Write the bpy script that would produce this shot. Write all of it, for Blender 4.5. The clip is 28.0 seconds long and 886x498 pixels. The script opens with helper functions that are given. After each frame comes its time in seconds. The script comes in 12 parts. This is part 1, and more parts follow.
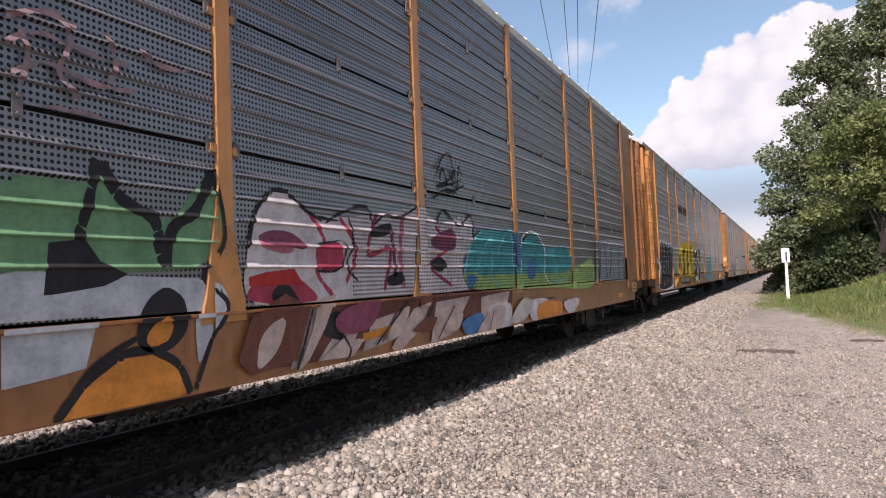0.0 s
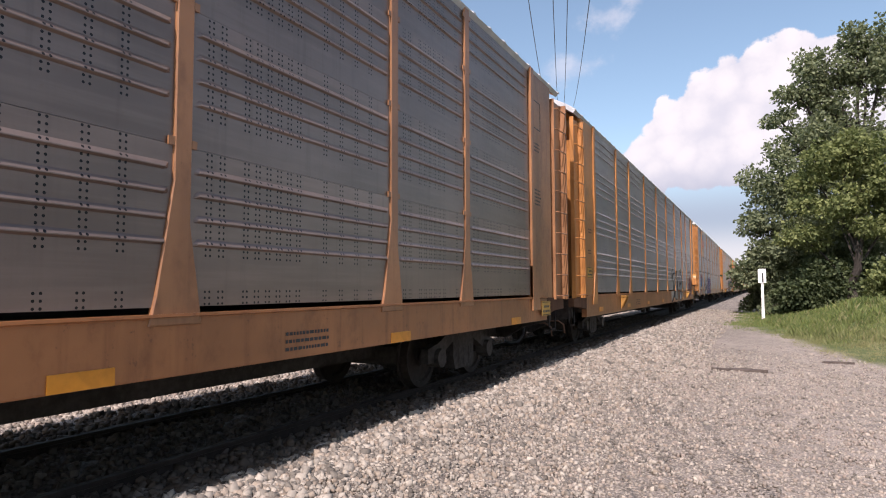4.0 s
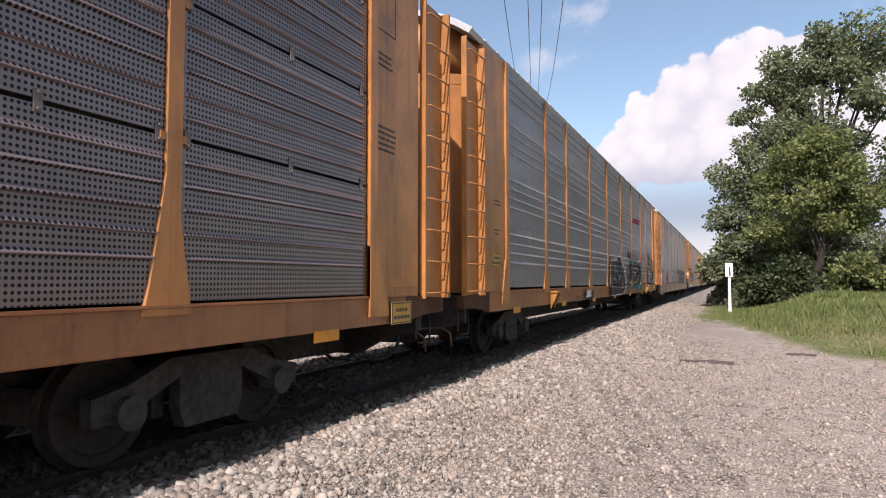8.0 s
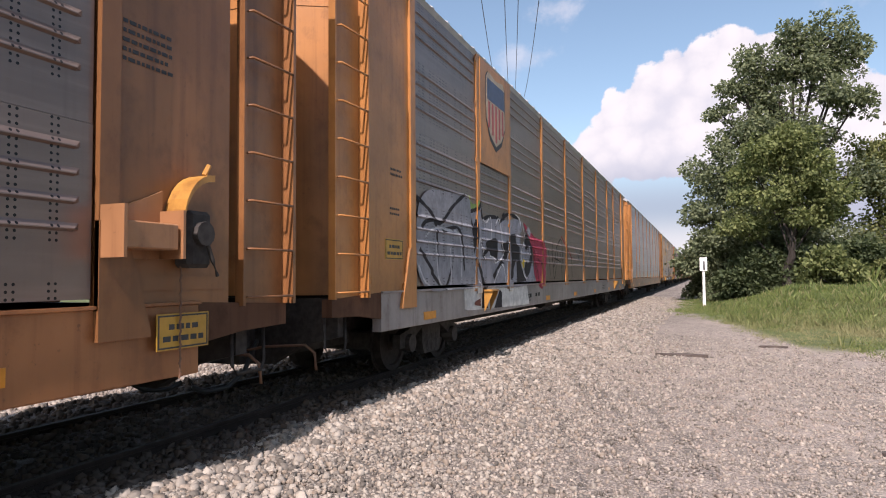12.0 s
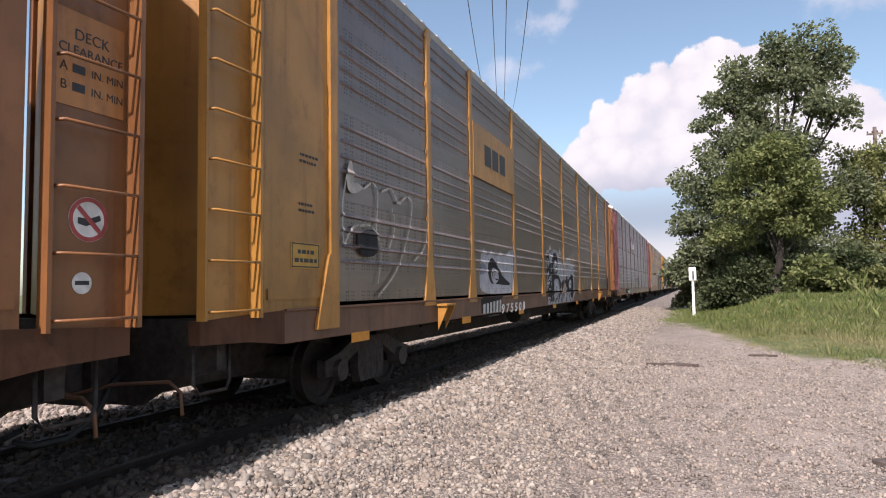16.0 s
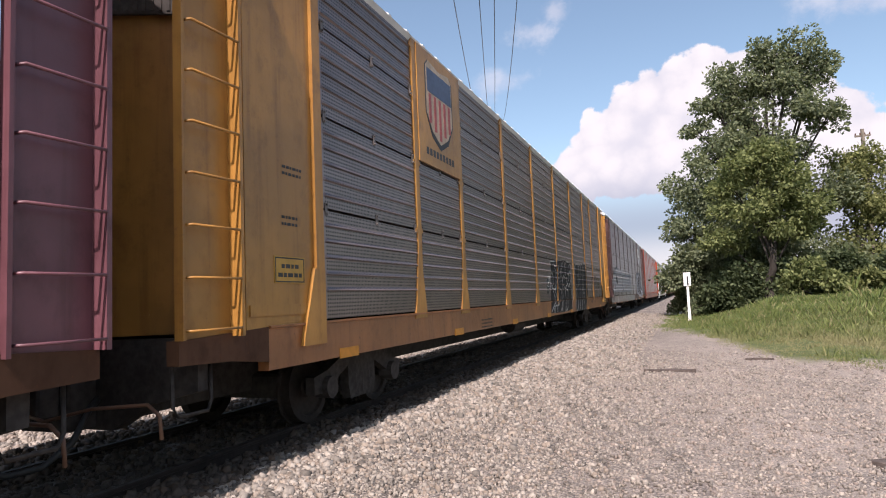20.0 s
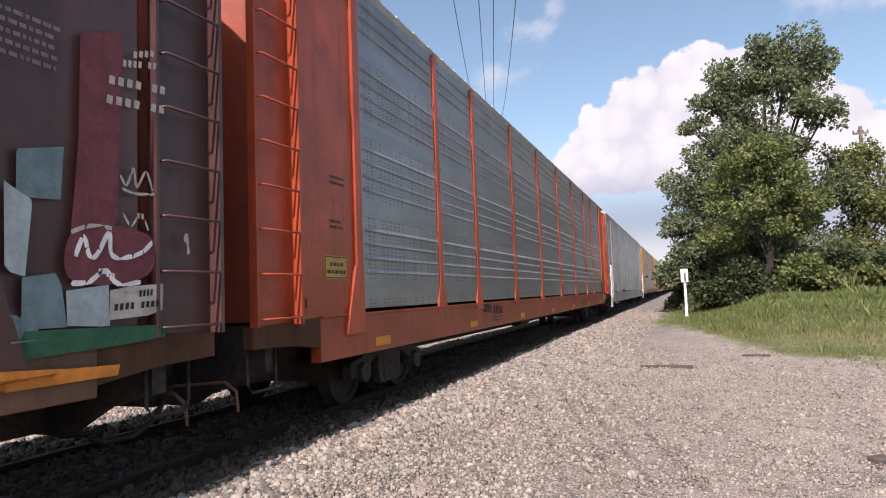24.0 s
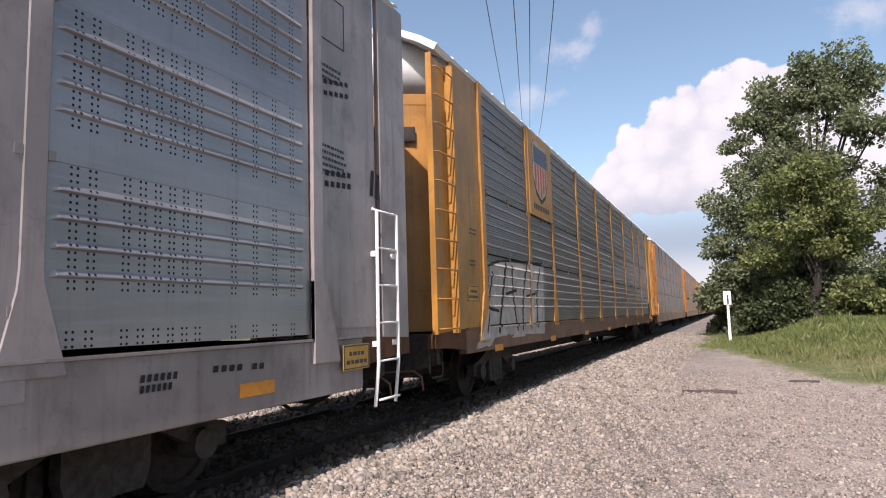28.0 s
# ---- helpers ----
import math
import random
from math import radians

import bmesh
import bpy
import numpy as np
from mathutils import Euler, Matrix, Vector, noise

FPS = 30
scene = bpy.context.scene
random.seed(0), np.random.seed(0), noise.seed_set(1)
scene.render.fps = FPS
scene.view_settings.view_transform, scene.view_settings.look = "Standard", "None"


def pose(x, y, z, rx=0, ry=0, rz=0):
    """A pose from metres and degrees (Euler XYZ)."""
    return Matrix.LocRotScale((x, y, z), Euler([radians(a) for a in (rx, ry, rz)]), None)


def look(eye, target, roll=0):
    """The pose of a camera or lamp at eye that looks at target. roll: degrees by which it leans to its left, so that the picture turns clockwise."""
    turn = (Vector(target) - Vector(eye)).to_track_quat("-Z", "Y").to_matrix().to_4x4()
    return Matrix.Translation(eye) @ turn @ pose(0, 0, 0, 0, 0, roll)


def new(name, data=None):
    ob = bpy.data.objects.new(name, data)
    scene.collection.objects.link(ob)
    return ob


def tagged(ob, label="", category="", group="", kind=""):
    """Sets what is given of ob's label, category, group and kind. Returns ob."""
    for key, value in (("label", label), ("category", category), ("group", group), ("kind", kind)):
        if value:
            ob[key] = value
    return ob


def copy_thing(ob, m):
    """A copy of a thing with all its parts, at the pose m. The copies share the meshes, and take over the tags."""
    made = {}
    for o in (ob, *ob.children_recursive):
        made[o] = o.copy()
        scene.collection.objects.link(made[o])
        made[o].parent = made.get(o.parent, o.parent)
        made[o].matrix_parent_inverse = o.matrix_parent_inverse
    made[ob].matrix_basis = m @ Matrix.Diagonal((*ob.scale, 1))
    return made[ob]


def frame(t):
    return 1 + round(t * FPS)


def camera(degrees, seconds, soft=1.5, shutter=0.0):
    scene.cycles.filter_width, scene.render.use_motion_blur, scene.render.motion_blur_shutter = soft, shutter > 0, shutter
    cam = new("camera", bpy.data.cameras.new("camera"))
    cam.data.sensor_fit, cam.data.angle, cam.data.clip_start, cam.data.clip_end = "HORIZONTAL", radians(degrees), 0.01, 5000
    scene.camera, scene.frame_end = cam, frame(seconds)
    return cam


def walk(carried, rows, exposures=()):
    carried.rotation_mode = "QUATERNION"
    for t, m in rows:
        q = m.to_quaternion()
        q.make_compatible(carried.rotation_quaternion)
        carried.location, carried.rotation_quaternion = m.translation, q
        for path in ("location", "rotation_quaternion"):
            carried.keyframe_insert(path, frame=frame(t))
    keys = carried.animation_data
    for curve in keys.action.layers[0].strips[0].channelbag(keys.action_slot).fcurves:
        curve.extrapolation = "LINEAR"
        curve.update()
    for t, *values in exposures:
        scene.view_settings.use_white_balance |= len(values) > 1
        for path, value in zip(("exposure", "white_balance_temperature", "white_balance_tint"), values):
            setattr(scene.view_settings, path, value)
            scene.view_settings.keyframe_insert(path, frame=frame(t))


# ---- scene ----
# camera: hand-held, standing beside the track
EYE = (0.0, 0.0, 1.55)
cam = camera(70.0, 28.0, soft=1.1)
walk(cam, [
    (0, pose(*EYE, 92.79, 2.24, 28.46)),
    (0.5, pose(*EYE, 94.16, 2.13, 28.42)),
    (1, pose(*EYE, 94.75, -0.21, 29.19)),
    (1.5, pose(*EYE, 94.23, 0.11, 28.91)),
    (2, pose(*EYE, 93.64, 0.86, 29.31)),
    (2.5, pose(*EYE, 94.80, 0.99, 28.38)),
    (3, pose(*EYE, 92.86, 1.07, 27.31)),
    (3.5, pose(*EYE, 93.73, 0.52, 27.12)),
    (5.5, pose(*EYE, 92.29, -0.62, 25.11)),
    (6, pose(*EYE, 92.15, 0.20, 24.80)),
    (6.5, pose(*EYE, 91.74, 0.13, 24.38)),
    (7, pose(*EYE, 91.77, 0.01, 24.55)),
    (7.5, pose(*EYE, 92.21, 0.44, 24.06)),
    (8, pose(*EYE, 92.86, 0.00, 24.29)),
    (8.5, pose(*EYE, 92.76, -0.30, 24.10)),
    (9, pose(*EYE, 92.99, 0.20, 23.73)),
    (9.5, pose(*EYE, 93.37, 1.09, 23.75)),
    (10, pose(*EYE, 92.22, 1.31, 24.91)),
    (10.5, pose(*EYE, 92.05, 1.41, 24.95)),
    (11, pose(*EYE, 92.01, 1.55, 23.96)),
    (11.5, pose(*EYE, 93.18, 0.65, 23.10)),
    (12, pose(*EYE, 92.52, 0.45, 22.34)),
    (12.5, pose(*EYE, 93.20, 0.59, 22.66)),
    (14.5, pose(*EYE, 93.71, 0.39, 23.76)),
    (15, pose(*EYE, 93.32, 0.91, 24.48)),
    (15.5, pose(*EYE, 93.11, 0.73, 22.59)),
    (16, pose(*EYE, 93.56, 0.92, 21.49)),
    (16.5, pose(*EYE, 92.85, 1.19, 21.39)),
    (17, pose(*EYE, 94.00, 1.07, 21.71)),
    (17.5, pose(*EYE, 94.77, 1.24, 21.28)),
    (18, pose(*EYE, 94.73, 1.65, 20.85)),
    (18.5, pose(*EYE, 94.57, 1.94, 20.64)),
    (19, pose(*EYE, 94.26, 2.20, 20.97)),
    (19.5, pose(*EYE, 94.67, 2.01, 21.12)),
    (20, pose(*EYE, 94.59, 2.37, 21.09)),
    (20.5, pose(*EYE, 94.28, 2.63, 20.80)),
    (21, pose(*EYE, 94.30, 2.66, 21.35)),
    (21.5, pose(*EYE, 93.79, 3.05, 21.36)),
    (23.5, pose(*EYE, 93.19, 2.96, 20.71)),
    (24, pose(*EYE, 94.17, 2.15, 20.88)),
    (24.5, pose(*EYE, 95.21, 2.44, 21.55)),
    (25, pose(*EYE, 93.96, 1.60, 22.61)),
    (25.5, pose(*EYE, 94.42, 1.80, 22.24)),
    (26, pose(*EYE, 95.31, 2.52, 22.30)),
    (26.5, pose(*EYE, 96.30, 2.46, 23.37)),
    (27, pose(*EYE, 96.29, 2.64, 23.51)),
    (27.5, pose(*EYE, 96.16, 1.26, 23.62)),
    (28, pose(*EYE, 96.15, 1.72, 24.13)),
], exposures=[(0, 0.585, 6600, 25.0), (28, 0.585, 6600, 25.0)])

# ---- numbers of the plan: metres, track along y, train runs towards -y ----
TRACK_X = -5.17
RAIL_Z = 0.15
HALF = 1.55          # half width of a railcar at its side sheets
LEN = 27.53          # length over the corner ladders
PITCH = 28.3         # from car to car
FIRST = -LEN / 2 + 2.03   # where the first side sheet begins
POSTS = [FIRST, FIRST + 2.67, FIRST + 4.62] + [FIRST + 4.62 + 2.85 * k for k in range(1, 6)] + [FIRST + 20.82, FIRST + 23.49]
SILL_LO, SILL_HI, EAVE = 0.68, 1.23, 5.33
CARS = range(-1, 26)


def run(t):
    """How far the train has run at t seconds."""
    return -0.0449 * t * t + 15.815 * t - 21.217


# ---- world, sun ----
def nodes(tree):
    tree.nodes.clear()
    return tree


class Graph:
    """A short way to write node trees."""

    def __init__(self, tree):
        self.t = tree

    def node(self, kind, **props):
        n = self.t.nodes.new(kind)
        for k, v in props.items():
            if k == "operation":
                n.operation = v
            elif k == "data_type":
                n.data_type = v
            elif k == "blend_type":
                n.blend_type = v
            elif k == "feature":
                n.feature = v
            elif k == "distance":
                n.distance = v
        return n

    def put(self, sock, v):
        if isinstance(v, bpy.types.NodeSocket):
            self.t.links.new(v, sock)
        elif v is not None:
            if isinstance(v, (tuple, list)) and len(v) == 3 and sock.type == "RGBA":
                v = (*v, 1.0)
            sock.default_value = v

    def m(self, op, a, b=None, c=None, clamp=False):
        n = self.node("ShaderNodeMath", operation=op)
        n.use_clamp = clamp
        for i, v in enumerate((a, b, c)):
            self.put(n.inputs[i], v)
        return n.outputs[0]

    def mix(self, f, a, b, blend="MIX"):
        n = self.node("ShaderNodeMix", data_type="RGBA", blend_type=blend)
        self.put(n.inputs[0], f)
        self.put(n.inputs[6], a)
        self.put(n.inputs[7], b)
        return n.outputs[2]

    def noise(self, vec, scale, detail=3.0, rough=0.55):
        n = self.node("ShaderNodeTexNoise")
        self.put(n.inputs["Vector"], vec)
        self.put(n.inputs["Scale"], scale)
        self.put(n.inputs["Detail"], detail)
        self.put(n.inputs["Roughness"], rough)
        return n.outputs["Fac"]

    def voro(self, vec, scale, feature="F1", out="Distance"):
        n = self.node("ShaderNodeTexVoronoi", feature=feature)
        self.put(n.inputs["Vector"], vec)
        self.put(n.inputs["Scale"], scale)
        return n.outputs[out]

    def ramp(self, f, lo, hi):
        n = self.node("ShaderNodeMapRange")
        n.interpolation_type = "SMOOTHSTEP"
        self.put(n.inputs[0], f)
        self.put(n.inputs[1], lo)
        self.put(n.inputs[2], hi)
        return n.outputs[0]

    def coords(self, out="Object"):
        return self.node("ShaderNodeTexCoord").outputs[out]

    def split(self, vec):
        n = self.node("ShaderNodeSeparateXYZ")
        self.put(n.inputs[0], vec)
        return n.outputs

    def vec(self, x, y, z):
        n = self.node("ShaderNodeCombineXYZ")
        for i, v in enumerate((x, y, z)):
            self.put(n.inputs[i], v)
        return n.outputs[0]

    def bump(self, height, strength=0.4, distance=0.02):
        n = self.node("ShaderNodeBump")
        self.put(n.inputs["Height"], height)
        self.put(n.inputs["Strength"], strength)
        self.put(n.inputs["Distance"], distance)
        return n.outputs[0]


SUN_TO = Vector((0.065, -0.82, 1.0)).normalized()   # from the ground towards the sun
sun = new("sun", bpy.data.lights.new("sun", "SUN"))
sun.data.energy, sun.data.angle, sun.data.color = 4.8, radians(0.6), (1.0, 0.95, 0.87)
sun.matrix_world = look((0, 0, 60), Vector((0, 0, 60)) - SUN_TO)


def make_world():
    w = bpy.data.worlds.new("sky")
    scene.world = w
    w.use_nodes = True
    g = Graph(nodes(w.node_tree))
    sky = g.node("ShaderNodeTexSky")
    sky.sky_type, sky.sun_disc = "NISHITA", False
    sky.sun_elevation = math.asin(SUN_TO.z)
    sky.sun_rotation = math.atan2(SUN_TO.x, SUN_TO.y)
    sky.air_density, sky.dust_density, sky.ozone_density = 0.9, 1.4, 1.2
    d = g.coords("Generated")
    x, y, z = g.split(d)
    ahead = g.m("GREATER_THAN", y, 0.15)
    ys = g.m("MAXIMUM", y, 0.15)
    u, v = g.m("DIVIDE", x, ys), g.m("DIVIDE", z, ys)
    uv = g.vec(u, v, 0.0)
    n1 = g.noise(uv, 16.0, 6.0, 0.6)
    n2 = g.noise(uv, 5.0, 4.0, 0.55)
    rough = g.m("ADD", g.m("MULTIPLY", g.m("SUBTRACT", n1, 0.5), 0.9), g.m("MULTIPLY", g.m("SUBTRACT", n2, 0.5), 0.5))

    def blobs(rows):
        best = None
        for cu, cv, ru, rv in rows:
            a = g.m("POWER", g.m("DIVIDE", g.m("SUBTRACT", u, cu), ru), 2.0)
            b = g.m("POWER", g.m("DIVIDE", g.m("SUBTRACT", v, cv), rv), 2.0)
            f = g.m("SUBTRACT", 1.0, g.m("SQRT", g.m("ADD", a, b)))
            best = f if best is None else g.m("MAXIMUM", best, f)
        return best

    # the tall cumulus over the end of the train
    puff = g.m("SUBTRACT", 0.55, g.voro(uv, 26.0))
    heap = blobs([(0.022, 0.265, 0.085, 0.085), (-0.057, 0.25, 0.06, 0.07), (-0.107, 0.222, 0.047, 0.065), (-0.15, 0.185, 0.047, 0.045), (-0.18, 0.15, 0.052, 0.04),
                  (0.1, 0.26, 0.1, 0.08), (0.19, 0.2, 0.1, 0.07), (-0.02, 0.19, 0.18, 0.05), (0.24, 0.12, 0.12, 0.07)])
    heap = g.m("MULTIPLY", g.ramp(g.m("ADD", g.m("ADD", heap, rough), g.m("MULTIPLY", puff, 0.3)), -0.08, 0.03), ahead)
    # torn small clouds
    rag = blobs([(-0.27, 0.36, 0.06, 0.035), (-0.2, 0.43, 0.06, 0.03), (-0.17, 0.46, 0.03, 0.03), (0.2, 0.4, 0.06, 0.04), (0.27, 0.39, 0.1, 0.03)])
    n3 = g.noise(uv, 22.0, 6.0, 0.65)
    rag = g.m("MULTIPLY", g.m("MULTIPLY", g.ramp(g.m("ADD", rag, g.m("MULTIPLY", g.m("SUBTRACT", n3, 0.5), 2.2)), 0.0, 1.0), 0.42), ahead)
    # low grey band and pale haze on the horizon
    band = g.m("MULTIPLY", g.ramp(v, 0.2, 0.1), g.m("MULTIPLY", g.ramp(g.m("ABSOLUTE", g.m("SUBTRACT", u, 0.05)), 0.55, 0.2), ahead))
    # made-up scattered clouds over the unseen rest of the sky, for light and reflections
    zz = g.m("ADD", g.m("MAXIMUM", z, 0.0), 0.18)
    far = g.noise(g.vec(g.m("DIVIDE", x, zz), g.m("DIVIDE", y, zz), 3.7), 1.1, 6.0, 0.55)
    far = g.m("MULTIPLY", g.ramp(far, 0.56, 0.68), g.m("MULTIPLY", g.m("SUBTRACT", 1.0, ahead), g.ramp(z, 0.0, 0.1)))
    mask = g.m("MAXIMUM", g.m("MAXIMUM", heap, rag), far)
    shade = g.noise(uv, 9.0, 5.0, 0.6)
    white = g.mix(g.ramp(g.m("ADD", shade, g.m("MULTIPLY", puff, 0.35)), 0.28, 0.66), (0.76, 0.80, 0.86), (0.97, 0.985, 0.98))
    lower = g.m("MULTIPLY", g.ramp(v, 0.19, 0.125), ahead)
    cloud = g.mix(g.m("MULTIPLY", lower, 0.75), white, (0.42, 0.5, 0.62))
    haze = g.mix(g.ramp(v, 0.1, 0.04), (0.42, 0.51, 0.64), (0.82, 0.85, 0.9))
    sky_bg = g.node("ShaderNodeBackground")
    g.put(sky_bg.inputs[0], g.mix(1.0, sky.outputs[0], (1.16, 1.24, 1.06), "MULTIPLY"))
    sky_bg.inputs[1].default_value = 0.123
    low_bg = g.node("ShaderNodeBackground")
    g.put(low_bg.inputs[0], haze)
    low_bg.inputs[1].default_value = 0.63
    cl_bg = g.node("ShaderNodeBackground")
    g.put(cl_bg.inputs[0], cloud)
    cl_bg.inputs[1].default_value = 0.67
    m1, m2 = g.node("ShaderNodeMixShader"), g.node("ShaderNodeMixShader")
    g.put(m1.inputs[0], g.m("MULTIPLY", band, 0.85))
    g.t.links.new(sky_bg.outputs[0], m1.inputs[1])
    g.t.links.new(low_bg.outputs[0], m1.inputs[2])
    g.put(m2.inputs[0], mask)
    g.t.links.new(m1.outputs[0], m2.inputs[1])
    g.t.links.new(cl_bg.outputs[0], m2.inputs[2])
    out = g.node("ShaderNodeOutputWorld")
    g.t.links.new(m2.outputs[0], out.inputs[0])


make_world()


# ---- materials ----
def material(name, fill):
    """fill(g) returns colour, roughness, metallic, normal."""
    mat = bpy.data.materials.new(name)
    mat.use_nodes = True
    g = Graph(nodes(mat.node_tree))
    col, rough, metal, normal = fill(g)
    b = g.node("ShaderNodeBsdfPrincipled")
    g.put(b.inputs["Base Color"], col)
    g.put(b.inputs["Roughness"], rough)
    g.put(b.inputs["Metallic"], metal)
    if name.startswith(("spray", "black_underframe", "worn_wheel", "dull_rail", "oil_fouled", "grimy_frame")):
        b.inputs["Specular IOR Level"].default_value = 0.12
    if normal is not None:
        g.put(b.inputs["Normal"], normal)
    out = g.node("ShaderNodeOutputMaterial")
    g.t.links.new(b.outputs[0], out.inputs[0])
    return mat


def tone(c, k):
    return tuple(min(1.0, x * k) for x in c)


def paint(name, c, rust=0.35, rough=0.5):
    """Weathered railcar paint: chalky patches, run-down streaks and rust specks."""
    def fill(g):
        p = g.coords("Object")
        rnd = g.node("ShaderNodeObjectInfo").outputs["Random"]
        x, y, z = g.split(p)
        off = g.m("MULTIPLY", rnd, 37.0)
        big = g.noise(g.vec(g.m("ADD", x, off), y, z), 0.8, 4.0)
        fine = g.noise(g.vec(x, g.m("ADD", y, off), z), 22.0, 4.0, 0.65)
        streak = g.noise(g.vec(g.m("MULTIPLY", x, 9.0), g.m("ADD", g.m("MULTIPLY", y, 9.0), off), g.m("MULTIPLY", z, 0.5)), 1.0, 5.0, 0.6)
        col = g.mix(g.ramp(big, 0.35, 0.68), tone(c, 0.76), tone(c, 1.14))
        grime = g.noise(g.vec(g.m("ADD", x, off), g.m("MULTIPLY", y, 1.3), g.m("MULTIPLY", z, 0.9)), 2.6, 6.0, 0.68)
        col = g.mix(g.m("MULTIPLY", g.ramp(grime, 0.48, 0.72), 0.55), col, (c[0] * 0.42, c[1] * 0.36, c[2] * 0.36))
        col = g.mix(g.m("MULTIPLY", g.ramp(streak, 0.48, 0.76), 0.6), col, (c[0] * 0.5, c[1] * 0.44, c[2] * 0.45))
        spots = g.m("MULTIPLY", g.ramp(g.m("ADD", fine, g.m("MULTIPLY", g.m("SUBTRACT", streak, 0.5), 0.5)), 0.63, 0.76), rust)
        col = g.mix(spots, col, (0.13, 0.055, 0.025))
        return col, g.m("ADD", rough - 0.2, g.m("MULTIPLY", fine, 0.25)), 0.0, g.bump(fine, 0.12, 0.004)
    return material(name, fill)


def holes(g, y, z, pattern):
    """Rows of punched holes: B all over, A in uneven pairs of columns with plain bands under the seams."""
    if pattern == "P":
        return g.m("MULTIPLY", y, 0.0)
    py, pz, r = (0.037, 0.041, 0.0114) if pattern == "B" else (0.042, 0.0437, 0.0095)
    fy = g.m("MULTIPLY", g.m("SUBTRACT", g.m("FRACT", g.m("DIVIDE", y, py)), 0.5), py)
    fz = g.m("MULTIPLY", g.m("SUBTRACT", g.m("FRACT", g.m("DIVIDE", z, pz)), 0.5), pz)
    hole = g.m("LESS_THAN", g.m("SQRT", g.m("ADD", g.m("MULTIPLY", fy, fy), g.m("MULTIPLY", fz, fz))), r)
    if pattern == "B":
        return g.m("MULTIPLY", hole, g.m("GREATER_THAN", y, 0.11))
    col = g.m("FLOOR", g.m("DIVIDE", y, py))
    pick = g.node("ShaderNodeTexWhiteNoise")
    pick.noise_dimensions = "1D"
    g.put(pick.inputs["W"], g.m("FLOOR", g.m("DIVIDE", g.m("ADD", col, 1.0), 3.0)))
    keep = g.m("MULTIPLY", g.m("LESS_THAN", g.m("FLOORED_MODULO", g.m("ADD", col, 1.0), 3.0), 1.5), g.m("GREATER_THAN", pick.outputs[0], 0.5))
    band = g.m("GREATER_THAN", g.m("FLOORED_MODULO", g.m("SUBTRACT", z, 1.39), 1.01), 0.23)
    return g.m("MULTIPLY", g.m("MULTIPLY", hole, keep), band)


def sheet_metal(name, c, pattern):
    """Galvanised side sheet with punched holes. pattern A: pairs of hole columns; B: holes all over."""
    def fill(g):
        p = g.coords("Object")
        rnd = g.node("ShaderNodeObjectInfo").outputs["Random"]
        x, y, z = g.split(p)
        off = g.m("MULTIPLY", rnd, 23.0)
        big = g.noise(g.vec(off, g.m("MULTIPLY", y, 0.5), g.m("MULTIPLY", z, 1.6)), 1.2, 4.0)
        fine = g.noise(g.vec(off, y, z), 30.0, 5.0, 0.65)
        wash = g.noise(g.vec(off, g.m("MULTIPLY", y, 0.7), g.m("MULTIPLY", z, 14.0)), 1.0, 4.0, 0.6)
        streak = g.noise(g.vec(off, g.m("MULTIPLY", y, 9.0), g.m("MULTIPLY", z, 0.5)), 1.2, 5.0, 0.6)
        col = g.mix(g.ramp(big, 0.3, 0.7), tone(c, 0.86), tone(c, 1.14))
        col = g.mix(g.m("MULTIPLY", g.ramp(wash, 0.42, 0.72), 0.4), col, tone(c, 1.35))
        col = g.mix(g.m("MULTIPLY", g.ramp(streak, 0.5, 0.78), 0.35), col, tone(c, 0.62))
        col = g.mix(g.m("MULTIPLY", g.ramp(fine, 0.58, 0.78), 0.3), col, (0.17, 0.105, 0.07))
        col = g.mix(holes(g, y, z, pattern), col, (0.006, 0.006, 0.007))
        return col, g.m("ADD", 0.24, g.m("MULTIPLY", fine, 0.22)), 0.45, g.bump(fine, 0.15, 0.003)
    return material(name, fill)


def plain(name, c, rough=0.6, metal=0.0, vary=0.25, scale=14.0, bump=0.15):
    def fill(g):
        p = g.coords("Object")
        a, b = g.noise(p, scale, 4.0), g.noise(p, scale * 0.12, 3.0)
        f = g.m("ADD", g.m("MULTIPLY", a, 0.5), g.m("MULTIPLY", b, 0.5))
        return g.mix(g.ramp(f, 0.32, 0.68), tone(c, 1 - vary), tone(c, 1 + vary)), rough, metal, g.bump(a, bump, 0.006)
    return material(name, fill)


YELLOW = paint("weathered_yellow_paint", (0.425, 0.178, 0.05))
OCHRE = paint("faded_ochre_paint", (0.304, 0.142, 0.064), 0.5)
AMBER = paint("amber_yellow_paint", (0.393, 0.188, 0.040), 0.3)
MAROON = paint("faded_maroon_paint", (0.16, 0.063, 0.076), 0.3)
BROWN = paint("dark_brown_paint", (0.080, 0.036, 0.034), 0.3)
SIGNAL = paint("red_orange_paint", (0.412, 0.066, 0.024), 0.2)
PEARL = paint("pale_grey_paint", (0.284, 0.250, 0.245), 0.25)
SILL_Y = paint("grimy_yellow_sill_paint", (0.325, 0.128, 0.046), 0.7)
SILL_R = paint("grimy_red_sill_paint", (0.34, 0.055, 0.022), 0.4)
SILL_G = paint("grimy_grey_sill_paint", (0.26, 0.23, 0.225), 0.4)
# rear copy of the yellow: shade is mixed into its rust-stained colour
SHADED_STAINED = paint("shaded_rust_stained_paint", (0.235, 0.098, 0.035), 0.7)
RUSTY = paint("rusty_brown_steel", (0.17, 0.085, 0.05), 0.8, 0.7)
GREY_A = sheet_metal("grey_punched_sheet", (0.255, 0.234, 0.24), "A")
